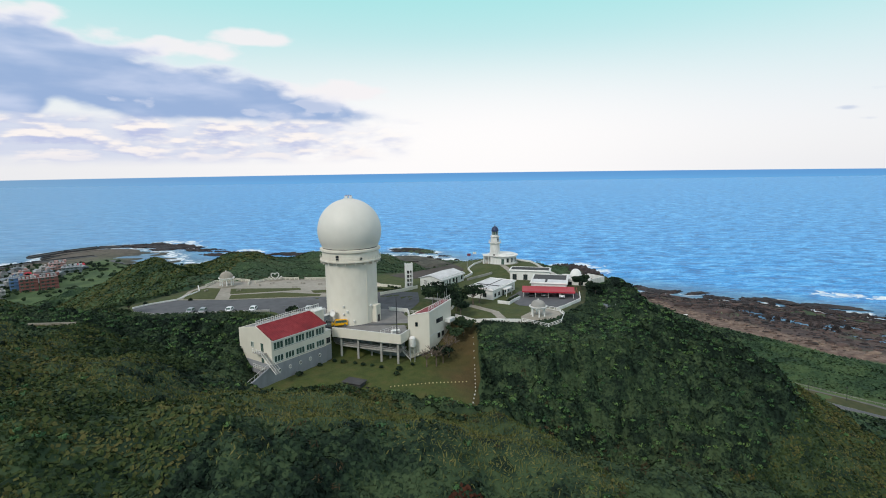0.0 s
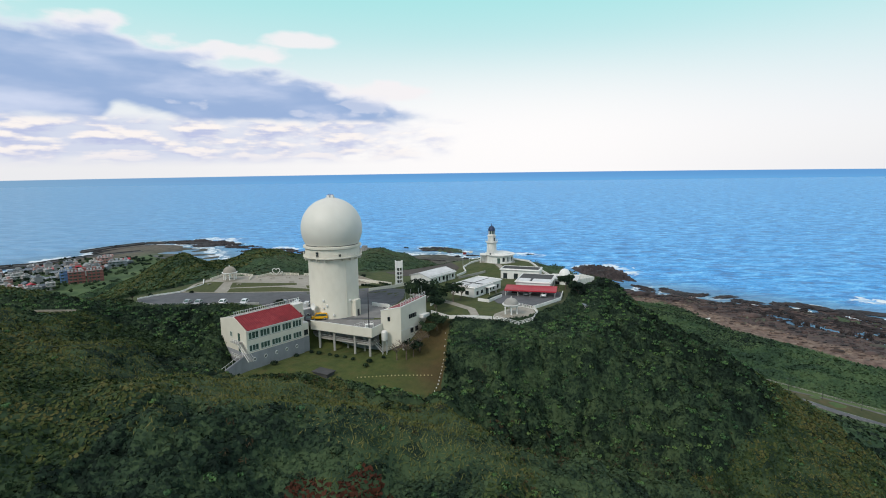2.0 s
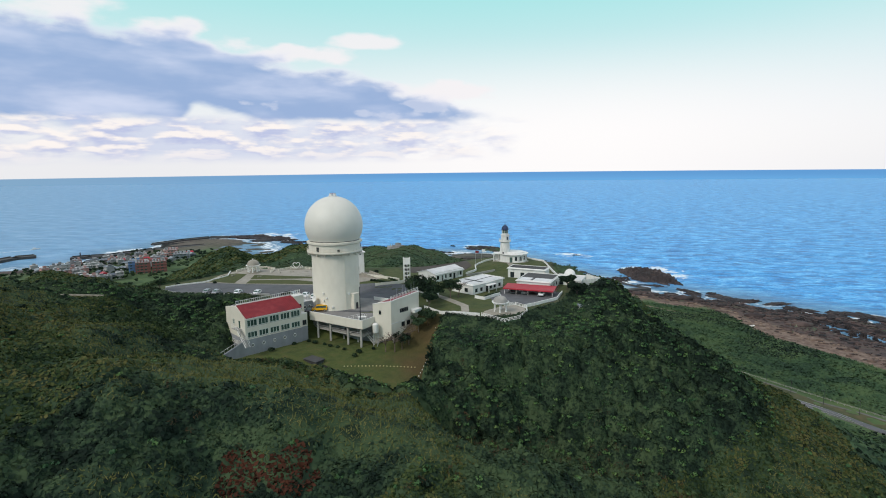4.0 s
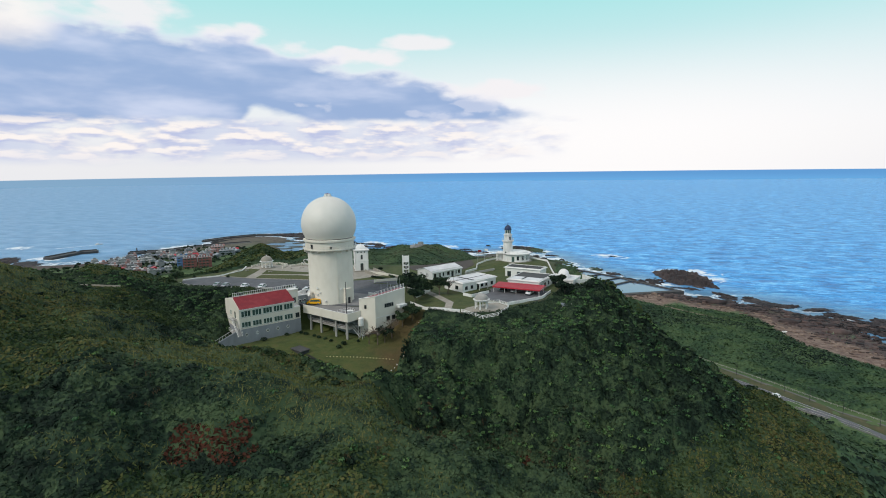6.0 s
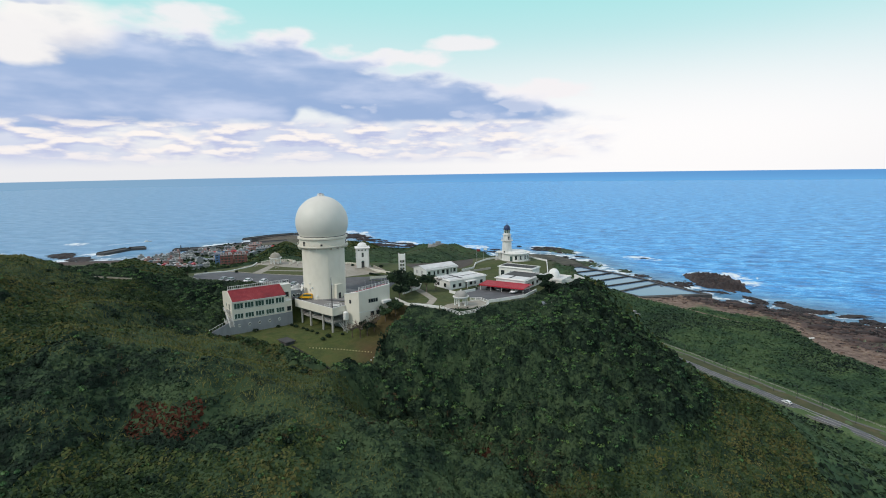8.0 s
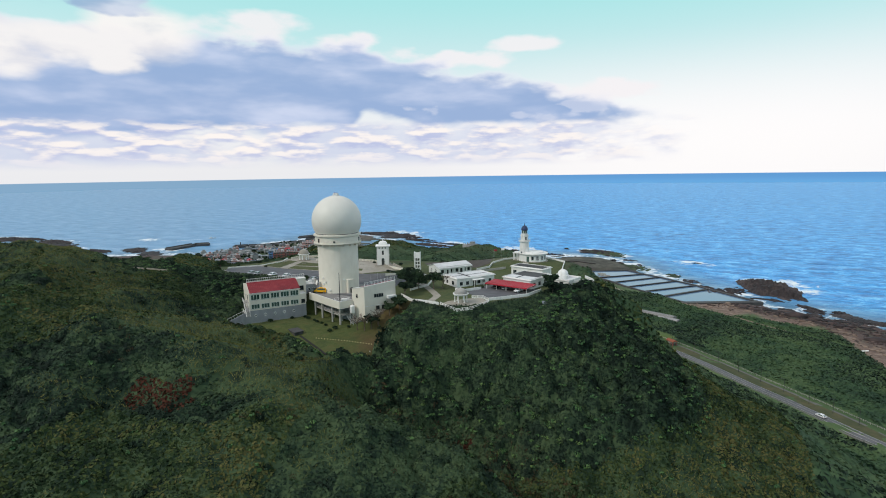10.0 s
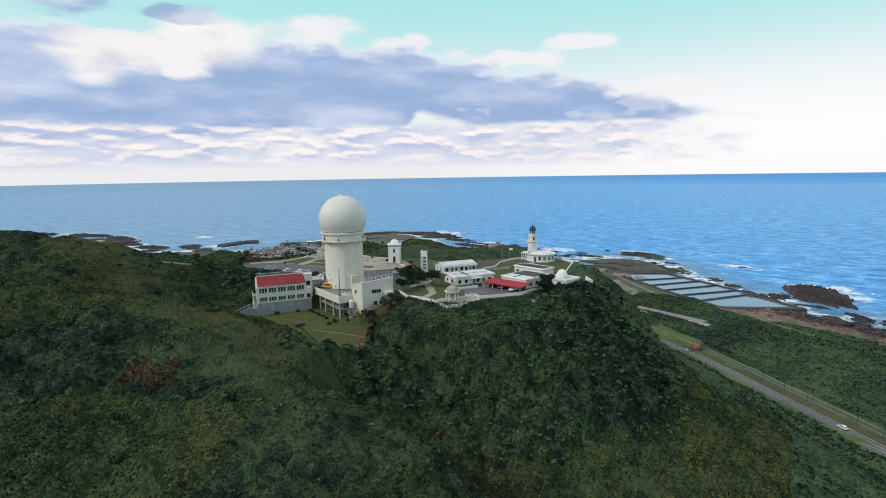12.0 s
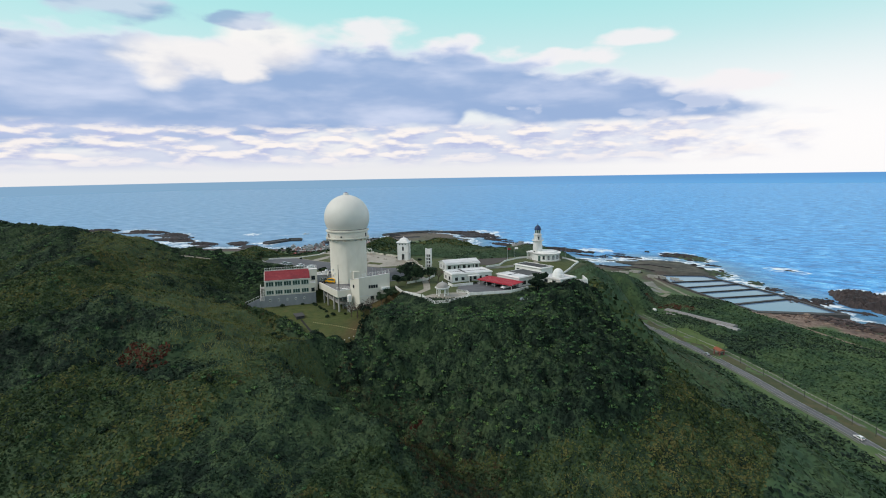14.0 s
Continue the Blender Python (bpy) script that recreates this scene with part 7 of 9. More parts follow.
# ---- lighthouse ----
def lighthouse():
    x, y = 22.9, 230.3
    h = thing("lighthouse", x, y, 79.7, 0, "white lighthouse with a dark domed lantern and low rotunda", "lighthouse")
    part("tower", lathe([(2.65, -0.8), (2.6, 0.4), (2.45, 0.5), (2.05, 8.3), (2.3, 8.6)], 24), WHITE, h, soft=True)
    g = part("gallery", lathe([(2.3, 8.5), (2.75, 8.7), (2.75, 8.95), (1.7, 9.0)], 24), WHITE, h, soft=True)
    for k in range(16):
        a = 2 * math.pi * k / 16
        part("gallery_post", rod(bmesh.new(), (2.65 * math.cos(a), 2.65 * math.sin(a), 8.9), (2.65 * math.cos(a), 2.65 * math.sin(a), 9.95), 0.035, 4), WHITE, g)
    for z in (9.4, 9.95):
        part("gallery_rail", lathe([(2.62, z - 0.03), (2.68, z - 0.03), (2.68, z + 0.03), (2.62, z + 0.03), (2.62, z - 0.03)], 24, caps=False), WHITE, g)
    part("watch_room", lathe([(1.75, 8.95), (1.75, 11.2), (2.05, 11.35), (2.05, 11.55), (1.4, 11.6)], 24), WHITE, h, soft=True)
    part("lantern_glass", lathe([(1.3, 11.6), (1.3, 13.7)], 16), GLASS, h, "lantern glazing")
    for k in range(8):
        a = 2 * math.pi * k / 8
        part("lantern_bar", rod(bmesh.new(), (1.34 * math.cos(a), 1.34 * math.sin(a), 11.55), (1.34 * math.cos(a), 1.34 * math.sin(a), 13.75), 0.09, 6), WHITE, h)
    part("lantern_sill", lathe([(1.5, 11.55), (1.5, 12.2), (1.36, 12.22)], 24), WHITE, h)
    part("lantern_roof", lathe([(1.5, 13.6), (1.68, 13.65), (1.68, 13.8)] + dome_profile(1.55, 1.9, 13.8, 8), 24), NAVY, h, "dark blue-black lantern dome", soft=True)
    part("vent_ball", lathe([(0.14, 15.5), (0.3, 15.65), (0.3, 15.75), (0.12, 15.95), (0.05, 16.8), (0, 16.85)], 10), NAVY, h)
    window(h, 0, 0, 0, 0, 0.6, 1.1, 0, DARKMETAL).matrix_basis = pose(0, 0, 0, 0, 0, -15) @ pose(-0.3, -2.4, 3.2)
    window(h, 0, 0, 0, 0, 0.7, 1.3, 0, DARKMETAL).matrix_basis = pose(0, 0, 0, 0, 0, 40) @ pose(-0.35, -1.8, 9.4)
    # rotunda round the foot
    r = part("rotunda", lathe([(5.9, -0.8), (5.9, 3.3)], 36, cx=3.6, cy=1.9), WHITE, h)
    part("rotunda_roof", lathe([(6.0, 3.25), (6.75, 3.3), (6.75, 3.62), (5.0, 3.66), (4.9, 4.15), (0, 4.3)], 36, cx=3.6, cy=1.9), WHITE, h, "white round flat roof", soft=True)
    part("step_ring", lathe([(6.9, -0.8), (6.9, 0.12), (5.8, 0.14)], 36, cx=3.6, cy=1.9), PALE, h)
    for k, a in enumerate((-75, -52, -30, -8, 14, 36)):
        ww = window(h, 0, 0, 0, 0, 1.0, 1.7, 1, DARKMETAL)
        ww.matrix_basis = pose(3.6, 1.9, 0, 0, 0, a + 90) @ pose(-0.5, -5.9, 0.9)
        part("pilaster", box(-0.2, -6.12, -0.5, 0.2, -5.85, 3.3), WHITE, h, at=pose(3.6, 1.9, 0, 0, 0, a + 101))
    part("door", box(-0.6, -5.98, 0.1, 0.6, -5.85, 2.4), GLASS, h, at=pose(3.6, 1.9, 0, 0, 0, -6))
    # porch on the western side
    part("porch_roof", box(-5.2, -1.4, 3.2, -1.6, 3.6, 3.55), WHITE, h)
    part("porch_wall", box(-4.6, 1.4, -0.8, -1.8, 3.2, 3.2), WHITE, h)
    for py in (-1.1, 0.6):
        for px_ in (-4.9, -2.9):
            part("porch_column", lathe([(0.24, -0.6), (0.2, 0.3), (0.17, 2.9), (0.26, 3.2)], 10, cx=px_, cy=py), WHITE, h)
    part("porch_floor", box(-5.4, -1.7, -0.8, -1.6, 3.6, 0.1), PALE, h)
    h.scale = (1.0, 1.0, 1.045)


lighthouse()


def flagpole(x, y, h, flag):
    f = thing("flagpole", x, y, z_at(x, y), 12, "slim pole on the lighthouse lawn", "pole", "poles by the lighthouse")
    part("pole", lathe([(0.07, -0.3), (0.05, h), (0, h + 0.05)], 8), STEEL, f)
    if flag:
        bm = bmesh.new()
        g = [[bm.verts.new((0.06 + 1.5 * i / 6, 0.12 * math.sin(i * 1.3), h - 0.05 - 1.0 * k)) for i in range(7)] for k in range(2)]
        h2 = [[bm.verts.new((v.co.x, v.co.y + 0.02, v.co.z)) for v in row] for row in g]
        for i in range(6):
            bm.faces.new((g[0][i], g[0][i + 1], g[1][i + 1], g[1][i]))
            bm.faces.new((h2[0][i + 1], h2[0][i], h2[1][i], h2[1][i + 1]))
        part("flag", bm, flag, f, "small flag")


flagpole(10.4, 223.6, 6.2, REDROOF)
flagpole(13.0, 226.0, 6.0, WHITE)
flagpole(28.2, 250.0, 6.5, None)


# ---- vehicles ----
def car_meshes(L, W, H, van):
    """Side outline swept across the width, narrowed towards the roof."""
    if van:
        prof = [(0, 0.35), (0, 0.95), (0.08, 1.05), (0.16, 1.12), (0.26, H - 0.04), (0.36, H), (0.92, H), (0.985, H - 0.15), (1, 0.9), (1, 0.35)]
    else:
        prof = [(0, 0.35), (0, 0.72), (0.03, 0.80), (0.24, 0.92), (0.38, H - 0.03), (0.46, H), (0.74, H), (0.82, H - 0.06), (0.94, 0.98), (1, 0.9), (1, 0.35)]
    bm = bmesh.new()
    rows = []
    for s in (-1, 1):
        rows.append([bm.verts.new((p[0] * L - L / 2, s * (W / 2 - 0.14 * max(0, (p[1] - 0.9) / (H - 0.9))), p[1])) for p in prof])
    n = len(prof)
    bm.faces.new(rows[0])
    bm.faces.new(rows[1][::-1])
    for i in range(n):
        j = (i + 1) % n
        bm.faces.new((rows[0][i], rows[1][i], rows[1][j], rows[0][j]))
    bmesh.ops.recalc_face_normals(bm, faces=bm.faces[:])
    bmesh.ops.bevel(bm, geom=bm.edges[:], offset=0.05, segments=2, affect="EDGES")
    return bm


def vehicle(name, x, y, z, turn, paint, label, van=False, group=""):
    L, W, H = (4.8, 1.85, 1.95) if van else (4.4, 1.75, 1.48)
    c = thing(name, x, y, z, turn, label, "van" if van else "car", group)
    part("body", car_meshes(L, W, H, van), paint, c, soft=True)
    if van:
        side = [(-1.35, 1.12), (-0.95, 1.75), (0.4, 1.78), (2.0, 1.76), (2.15, 1.12)]
        shield = ((-1.72, 1.15), (-1.18, 1.84))
        back = ((2.335, 1.15), (2.28, 1.75))
    else:
        side = [(-1.0, 0.95), (-0.5, 1.38), (0.95, 1.38), (1.45, 1.0), (1.4, 0.95)]
        shield = ((-1.1, 0.97), (-0.55, 1.42))
        back = ((1.9, 1.0), (1.42, 1.42))
    for s in (-1, 1):
        bm = bmesh.new()
        yy = [s * (W / 2 - 0.14 * max(0, (p[1] - 0.9) / (H - 0.9)) + 0.006) for p in side]
        a = [bm.verts.new((p[0], q, p[1])) for p, q in zip(side, yy)]
        b = [bm.verts.new((p[0], q - s * 0.03, p[1])) for p, q in zip(side, yy)]
        bm.faces.new(a)
        bm.faces.new(b[::-1])
        for i in range(len(a)):
            j = (i + 1) % len(a)
            bm.faces.new((a[i], b[i], b[j], a[j]))
        bmesh.ops.recalc_face_normals(bm, faces=bm.faces[:])
        part("side_window", bm, GLASS, c)
    for (x0, z0), (x1, z1) in (shield, back):
        d = -0.02 if x0 < 0 else 0.02
        bm = bmesh.new()
        v = [bm.verts.new(p) for p in ((x0 + d, -0.72, z0), (x0 + d, 0.72, z0), (x1 + d, 0.6, z1), (x1 + d, -0.6, z1))]
        w = [bm.verts.new((p.co.x - d * 1.5, p.co.y, p.co.z)) for p in v]
        bm.faces.new(v)
        bm.faces.new(w[::-1])
        for i in range(4):
            bm.faces.new((v[i], w[i], w[(i + 1) % 4], v[(i + 1) % 4]))
        bmesh.ops.recalc_face_normals(bm, faces=bm.faces[:])
        part("windscreen", bm, GLASS, c)
    for sx_ in (-L / 2 + 0.85, L / 2 - 0.85):
        for s in (-1, 1):
            w = part("wheel", lathe([(0.2, -0.1), (0.32, -0.1), (0.33, 0.1), (0.2, 0.1)], 16), TYRE, c, at=pose(sx_, s * (W / 2 - 0.09), 0.33, 90))
            part("rim", lathe([(0.2, -0.105), (0.2, 0.105)], 12), STEEL, w)
    for s in (-0.6, 0.6):
        part("headlight", box(-L / 2 - 0.02, s - 0.18, 0.62, -L / 2 + 0.1, s + 0.18, 0.8), GLASS, c)
        part("tail_light", box(L / 2 - 0.1, s - 0.16, 0.75, L / 2 + 0.02, s + 0.16, 0.95), REDROOF, c)
    part("bumper", box(-L / 2 - 0.05, -W / 2 + 0.1, 0.32, -L / 2 + 0.1, W / 2 - 0.1, 0.55, 0.03), DARKMETAL, c)
    part("bumper", box(L / 2 - 0.1, -W / 2 + 0.1, 0.32, L / 2 + 0.05, W / 2 - 0.1, 0.55, 0.03), DARKMETAL, c)
    return c


vehicle("van", -30.3, 149.1, 76.63, 15, YELLOW, "bright yellow van parked at the radar tower's foot", True)
vehicle("car", -33.2, 147.6, 76.63, 100, CARDARK, "dark car beside the yellow van")
for x, y, paint, lab in ((-78.6, 160.6, CARSILVER, "silver-grey car parked along the kerb"), (-74.8, 160.6, CARSILVER, "silver-grey car parked along the kerb"),
                         (-66.8, 161.2, CARWHITE, "white car parked along the kerb"), (-59.6, 161.8, CARWHITE, "white car parked along the kerb"),
                         (-43.5, 166.5, CARWHITE, "white car parked in the lot"), (-47.5, 164.8, CARSILVER, "silver car parked in the lot"), (-39.5, 164.5, CARWHITE, "white car parked in the lot")):
    vehicle("car", x, y, z_at(x, y, 0.05), 95, paint, lab, group="cars in the parking lot")
vehicle("car", 39.6, 173.6, z_at(39.6, 173.6, 0.06), 80, CARWHITE, "white car under the carport", group="cars under the carport")
vehicle("car", 30.0, 176.6, z_at(30.0, 176.6, 0.06), 80, CARDARK, "dark car under the carport", group="cars under the carport")
vehicle("car", 34.0, 176.0, z_at(34.0, 176.0, 0.06), 80, CARSILVER, "grey car under the carport", group="cars under the carport")

# ---- roads on the coastal plain ----
draped("road", ribbon(ROAD[1:], 5.0), 0.10, ASPHALT, "two-lane coastal road of worn asphalt", "road", 8.0)


def beside(pts, off):
    """A line at that distance to the left of another."""
    out = []
    for i, p in enumerate(pts):
        a, b = pts[max(0, i - 1)], pts[min(len(pts) - 1, i + 1)]
        d = Vector((b[0] - a[0], b[1] - a[1])).normalized()
        out.append((p[0] - d.y * off, p[1] + d.x * off))
    return out


for off in (2.25, -2.25, 0.0):
    draped("road_line", ribbon(beside(ROAD[1:], off), 0.13), 0.115, OFFWHITE, "white painted line of the coast road", "road marking", 8.0)
VERGE = beside(ROAD[1:], 10.5)
FOOTPATH = surf("weathered_footpath", [(0.085, 0.085, 0.075), (0.15, 0.148, 0.135)], 0.4, 0.9, 0.03)
draped("promenade", ribbon(VERGE, 1.4), 0.10, FOOTPATH, "grey seaside footpath beside the road", "pavement", 8.0)
draped("verge", ribbon(beside(ROAD[1:], 6.3), 6.6), 0.09, surf("dry_verge", [(0.034, 0.050, 0.020), (0.060, 0.066, 0.028), (0.105, 0.085, 0.042)], 0.3, 0.95, 0.03), "dry grass verge beside the road", "verge", 8.0)
draped("verge", ribbon(beside(ROAD[1:], -3.5), 0.9), 0.09, FOOTPATH, "grey gutter strip along the hillside", "verge", 8.0)
draped("sand_track", ribbon(SAND_TRACK, 3.4), 0.16, surf("trodden_sand", [(0.14, 0.10, 0.075), (0.24, 0.18, 0.135)], 0.3, 0.95, 0.04), "trodden sandy track behind the beach", "track", 5.0)
draped("concrete_yard", [(-46, 522), (-30, 509), (-6, 507), (3, 530), (-12, 552), (-24, 577), (-36, 556)], 0.16, surf("worn_concrete", [(0.06, 0.075, 0.045), (0.15, 0.15, 0.125), (0.28, 0.275, 0.25)], 0.10, 0.95, 0.05), "worn pale concrete yard beside the shore ponds", "yard", 5.0)
draped("village_road", ribbon(WROAD, 7.0), 0.15, ASPHALT, "grey village road across the plain", "road", 10.0)
draped("meadow", [(36, 392), (60, 372), (78, 366), (84, 372), (70, 392), (50, 408)], 0.2, surf("bright_meadow", [(0.05, 0.085, 0.018), (0.085, 0.125, 0.028)], 0.2, 0.95, 0.05), "bright green meadow beside the road", "meadow", 6.0)
draped("red_earth", [(-20, 452), (10, 447), (30, 462), (34, 478), (0, 474)], 0.15, surf("red_earth_soil", [(0.10, 0.035, 0.022), (0.16, 0.06, 0.04)], 0.2, 0.95, 0.05), "patch of bare red earth on the plain", "ground", 6.0)
for i, (p, q) in enumerate(zip(VERGE[1:-1], VERGE[2:])):
    rail_fence("guard_rail", [(p[0] + 2.4, p[1] + 1.6), (q[0] + 2.4, q[1] + 1.6)], "low grey guard rail of the seaside path", 3.0, 0.9, CONCRETE, 0.14, (0.5, 0.85), group="guard rails by the sea path")


def street_lamp(x, y, turn):
    z = z_at(x, y)
    p = thing("street_lamp", x, y, z, turn, "dark street lamp beside the coast road", "street lamp", "street lamps")
    part("pole", lathe([(0.12, -0.3), (0.07, 7.0), (0, 7.05)], 8), DARKMETAL, p)
    part("arm", rod(bmesh.new(), (0, 0, 6.9), (1.6, 0, 7.3), 0.05), DARKMETAL, p)
    part("lamp_head", box(1.4, -0.15, 7.22, 2.1, 0.15, 7.38, 0.03), DARKMETAL, p)


for p, q in zip(VERGE, VERGE[1:]):
    for f in (0.0, 0.5):
        street_lamp(p[0] + (q[0] - p[0]) * f - 2.2, p[1] + (q[1] - p[1]) * f - 1.6, 215)


def kiosk():
    k = thing("gate_pavilion", 80.5, 358.0, z_at(80.5, 358.0), -42, "small open gate pavilion with an orange-red tiled roof", "pavilion")
    for x in (-2.4, 2.4):
        for y in (-1.4, 1.4):
            part("pillar", box(x - 0.3, y - 0.3, -0.5, x + 0.3, y + 0.3, 3.0), REDBRICK, k)
    part("lintel", box(-3.0, -1.7, 3.0, 3.0, 1.7, 3.4), PALE, k)
    part("roof", prism_x(-3.2, 3.2, [(-2.2, 3.4), (2.2, 3.4), (0.0, 4.6)]), surf("orange_tiles", [(0.20, 0.062, 0.034), (0.30, 0.10, 0.055)], 0.8, 0.8), k, "orange-red roof")
    part("sign_board", box(-1.6, -1.8, 2.2, 1.6, -1.72, 2.9), PALE, k)


kiosk()
vehicle("car", 75.0, 351.0, z_at(75.0, 351.0, 0.11), -42, CARSILVER, "grey car on the coast road")
vehicle("car", 149, 276.0, z_at(149, 276.0, 0.11), -46, CARWHITE, "white car on the coast road")


# ---- sheds, ruins on the plain ----
def greenhouse(x, y, turn, L, W, mat_, label):
    g = thing("long_hut", x, y, z_at(x, y), turn, label, "shed")
    prof = [(W / 2 * math.cos(a), 0.9 + 1.0 * math.sin(a)) for a in np.linspace(0, math.pi, 9)]
    part("vault", prism_x(0, L, [(W / 2, -1)] + prof + [(-W / 2, -1)]), mat_, g, "grey vaulted cover")
    for i in range(int(L / 4)):
        bm = bmesh.new()
        for a, b in zip(prof, prof[1:]):
            rod(bm, (i * 4 + 1, a[0] * 1.01, a[1] * 1.01), (i * 4 + 1, b[0] * 1.01, b[1] * 1.01), 0.06, 4)
        part("hoop", bm, STEEL, g)


greenhouse(24, 453, -22.5, 58, 6.5, DECK, "long grey vaulted greenhouse on the plain")
greenhouse(66, 432, -22.5, 16, 5.0, OFFWHITE, "short pale vaulted hut on the plain")


def low_ruin(x, y, turn, L, W, H, label, mat_):
    r = thing("roofless_hut", x, y, z_at(x, y), turn, label, "ruin", "ruins by the ponds")
    part("wall", hollow_wall(L, H, [(L * 0.3, 0.6, 1.2, 1.2), (L * 0.65, 0.0, 1.0, 2.0)], 0.35), mat_, r)
    part("wall", box(0, W, -0.5, L, W + 0.35, H * 0.7), mat_, r)
    part("wall", prism([(0, 0.35), (0.35, 0.35), (0.35, W), (0, W)], -0.5, [H, H, H * 0.6, H * 0.6]), mat_, r)
    part("wall", prism([(L - 0.35, 0.35), (L, 0.35), (L, W), (L - 0.35, W)], -0.5, [H * 0.8, H * 0.8, H * 0.5, H * 0.5]), mat_, r)


rng_s = random.Random(5)
for i in range(16):
    low_ruin(-52 + rng_s.uniform(-22, 40), 560 + rng_s.uniform(-30, 60), rng_s.uniform(-50, 20), rng_s.uniform(5, 11), rng_s.uniform(4, 7), rng_s.uniform(1.8, 3.4), "grey roofless concrete hut near the shore ponds", CONCRETE)
low_ruin(27, 440, -20, 9, 5, 2.6, "small pale hut on the plain", OFFWHITE)
for p, q in (((-118, 668), (-40, 640)), ((-110, 648), (-48, 620)), ((-95, 690), (-30, 672))):
    wall_run("field_wall", [p, q], 1.0, 1.2, ROCK, "dark stone field wall on the shore flat")


TRACK = surf("pale_shore_track", [(0.13, 0.135, 0.085), (0.22, 0.21, 0.155)], 0.15, 0.95, 0.03)
draped("shore_track", ribbon([(-70, 585), (-57, 567), (-32, 540), (-16, 539), (5, 528)], 9.0), 0.25, TRACK, "pale grassy track between the ruins", "track", 6.0)
draped("shore_track", ribbon([(-32, 540), (-26, 512), (-8, 503), (6, 508), (6, 524)], 5.0), 0.22, TRACK, "pale grassy track between the ruins", "track", 6.0)
draped("shore_track", ribbon([(86, 470), (50, 498), (20, 530), (-5, 562), (-40, 610)], 3.5), 0.24, TRACK, "pale service track along the ponds", "track", 6.0)
tank = thing("storage_tank", 17, 443, z_at(17, 443), 0, "small white storage tank on the plain", "tank")
part("drum", lathe([(0, -0.3), (1.7, -0.3), (1.7, 2.0), (1.2, 2.7), (0, 2.9)], 20), WHITE, tank, soft=True)
part("hatch", lathe([(0, 2.8), (0.4, 2.8), (0.4, 3.05), (0, 3.1)], 12), STEEL, tank)


# ---- shore ponds ----
POND_WATER = bpy.data.materials.new("still_pond_water")
POND_WATER.use_nodes = True
_b = POND_WATER.node_tree.nodes["Principled BSDF"]
_b.inputs["Base Color"].default_value = (0.12, 0.20, 0.31, 1)
_b.inputs["Roughness"].default_value = 0.06
_n = POND_WATER.node_tree.nodes.new("ShaderNodeTexNoise")
_n.inputs["Scale"].default_value = 0.7
_bp = POND_WATER.node_tree.nodes.new("ShaderNodeBump")
_bp.inputs["Strength"].default_value, _bp.inputs["Distance"].default_value = 0.25, 0.06
POND_WATER.node_tree.links.new(_n.outputs["Fac"], _bp.inputs["Height"])
POND_WATER.node_tree.links.new(_bp.outputs[0], _b.inputs["Normal"])
DARKWALL = surf("wet_dark_concrete", [(0.035, 0.035, 0.038), (0.085, 0.082, 0.08)], 0.3, 0.8, 0.05, 1.0)


def pond(i):
    c = [POND_L[i], POND_R[i], POND_R[i + 1], POND_L[i + 1]]
    mx, my = sum(p[0] for p in c) / 4, sum(p[1] for p in c) / 4
    t = thing("fish_pond", mx, my, 0, 0, "walled shore pond of still grey-blue water", "pond", "ponds on the shore")
    loc = [(p[0] - mx, p[1] - my) for p in c]
    part("pond_water", prism(loc, -0.5, 1.3), POND_WATER, t)
    for a, b in zip(loc, loc[1:] + loc[:1]):
        d = Vector((b[0] - a[0], b[1] - a[1])).normalized() * 1.2
        s = Vector((-d.y, d.x)) * (1.15 if i == 5 else 0.9)
        j = 0.002 * i
        quad = [(a[0] - s.x - d.x * 0.6, a[1] - s.y - d.y * 0.6), (b[0] - s.x + d.x * 0.6, b[1] - s.y + d.y * 0.6), (b[0] + s.x + d.x * 0.6, b[1] + s.y + d.y * 0.6), (a[0] + s.x - d.x * 0.6, a[1] + s.y - d.y * 0.6)]
        part("pond_wall", prism(quad, -1.5, 2.3 + j + 0.03 * (abs(d.x) > abs(d.y))), DARKWALL, t, "dark wet concrete wall")


for i in range(6):
    pond(i)
wall_run("shore_bank", [(74, 503, 1.0), (82, 504, 1.0), (142, 533, 1.0)], 2.2, 6.0, DARKWALL, "dark bank below the last pond")


# ---- rocks ----
def rock_mesh(seed, rough=0.5, flat=1.0, mat_=None):
    bm = bmesh.new()
    bmesh.ops.create_icosphere(bm, subdivisions=4, radius=1)
    for v in bm.verts:
        p = v.co.copy()
        q = Vector((p.x * 2.4 + seed * 7.3, p.y * 2.4, p.z * 2.2))
        d = 1 + rough * noise.fractal(q, 0.7, 2.1, 5) + 0.16 * noise.noise(q * 4)
        step_ = math.floor((p.z * d) * 3) / 3
        lump = 0.35 * noise.noise(Vector((p.x * 5 + seed, p.y * 5, 0.3)))
        v.co = Vector((p.x * d, p.y * d, (p.z * d * 0.7 + step_ * 0.3 + (lump if p.z > 0 else 0)) * flat))
    return mesh_of("rock", bm, mat_ or ROCK)


ROCKS = [rock_mesh(k) for k in range(5)]
PALE_LEDGES = [rock_mesh(k + 5, mat_=surf("algae_ledge", [(0.05, 0.07, 0.04), (0.13, 0.16, 0.10), (0.26, 0.28, 0.22)], 0.3, 0.8, 0.3, 0.6)) for k in range(5)]


def rock(x, y, rx, ry, h, turn, k, label, group=""):
    ob = tagged(new("rock", ROCKS[k % 5]), label, "rock", group)
    ob.matrix_basis = pose(x, y, -0.15 * h, 0, 0, turn) @ Matrix.Diagonal((rx, ry, h, 1))
    return ob


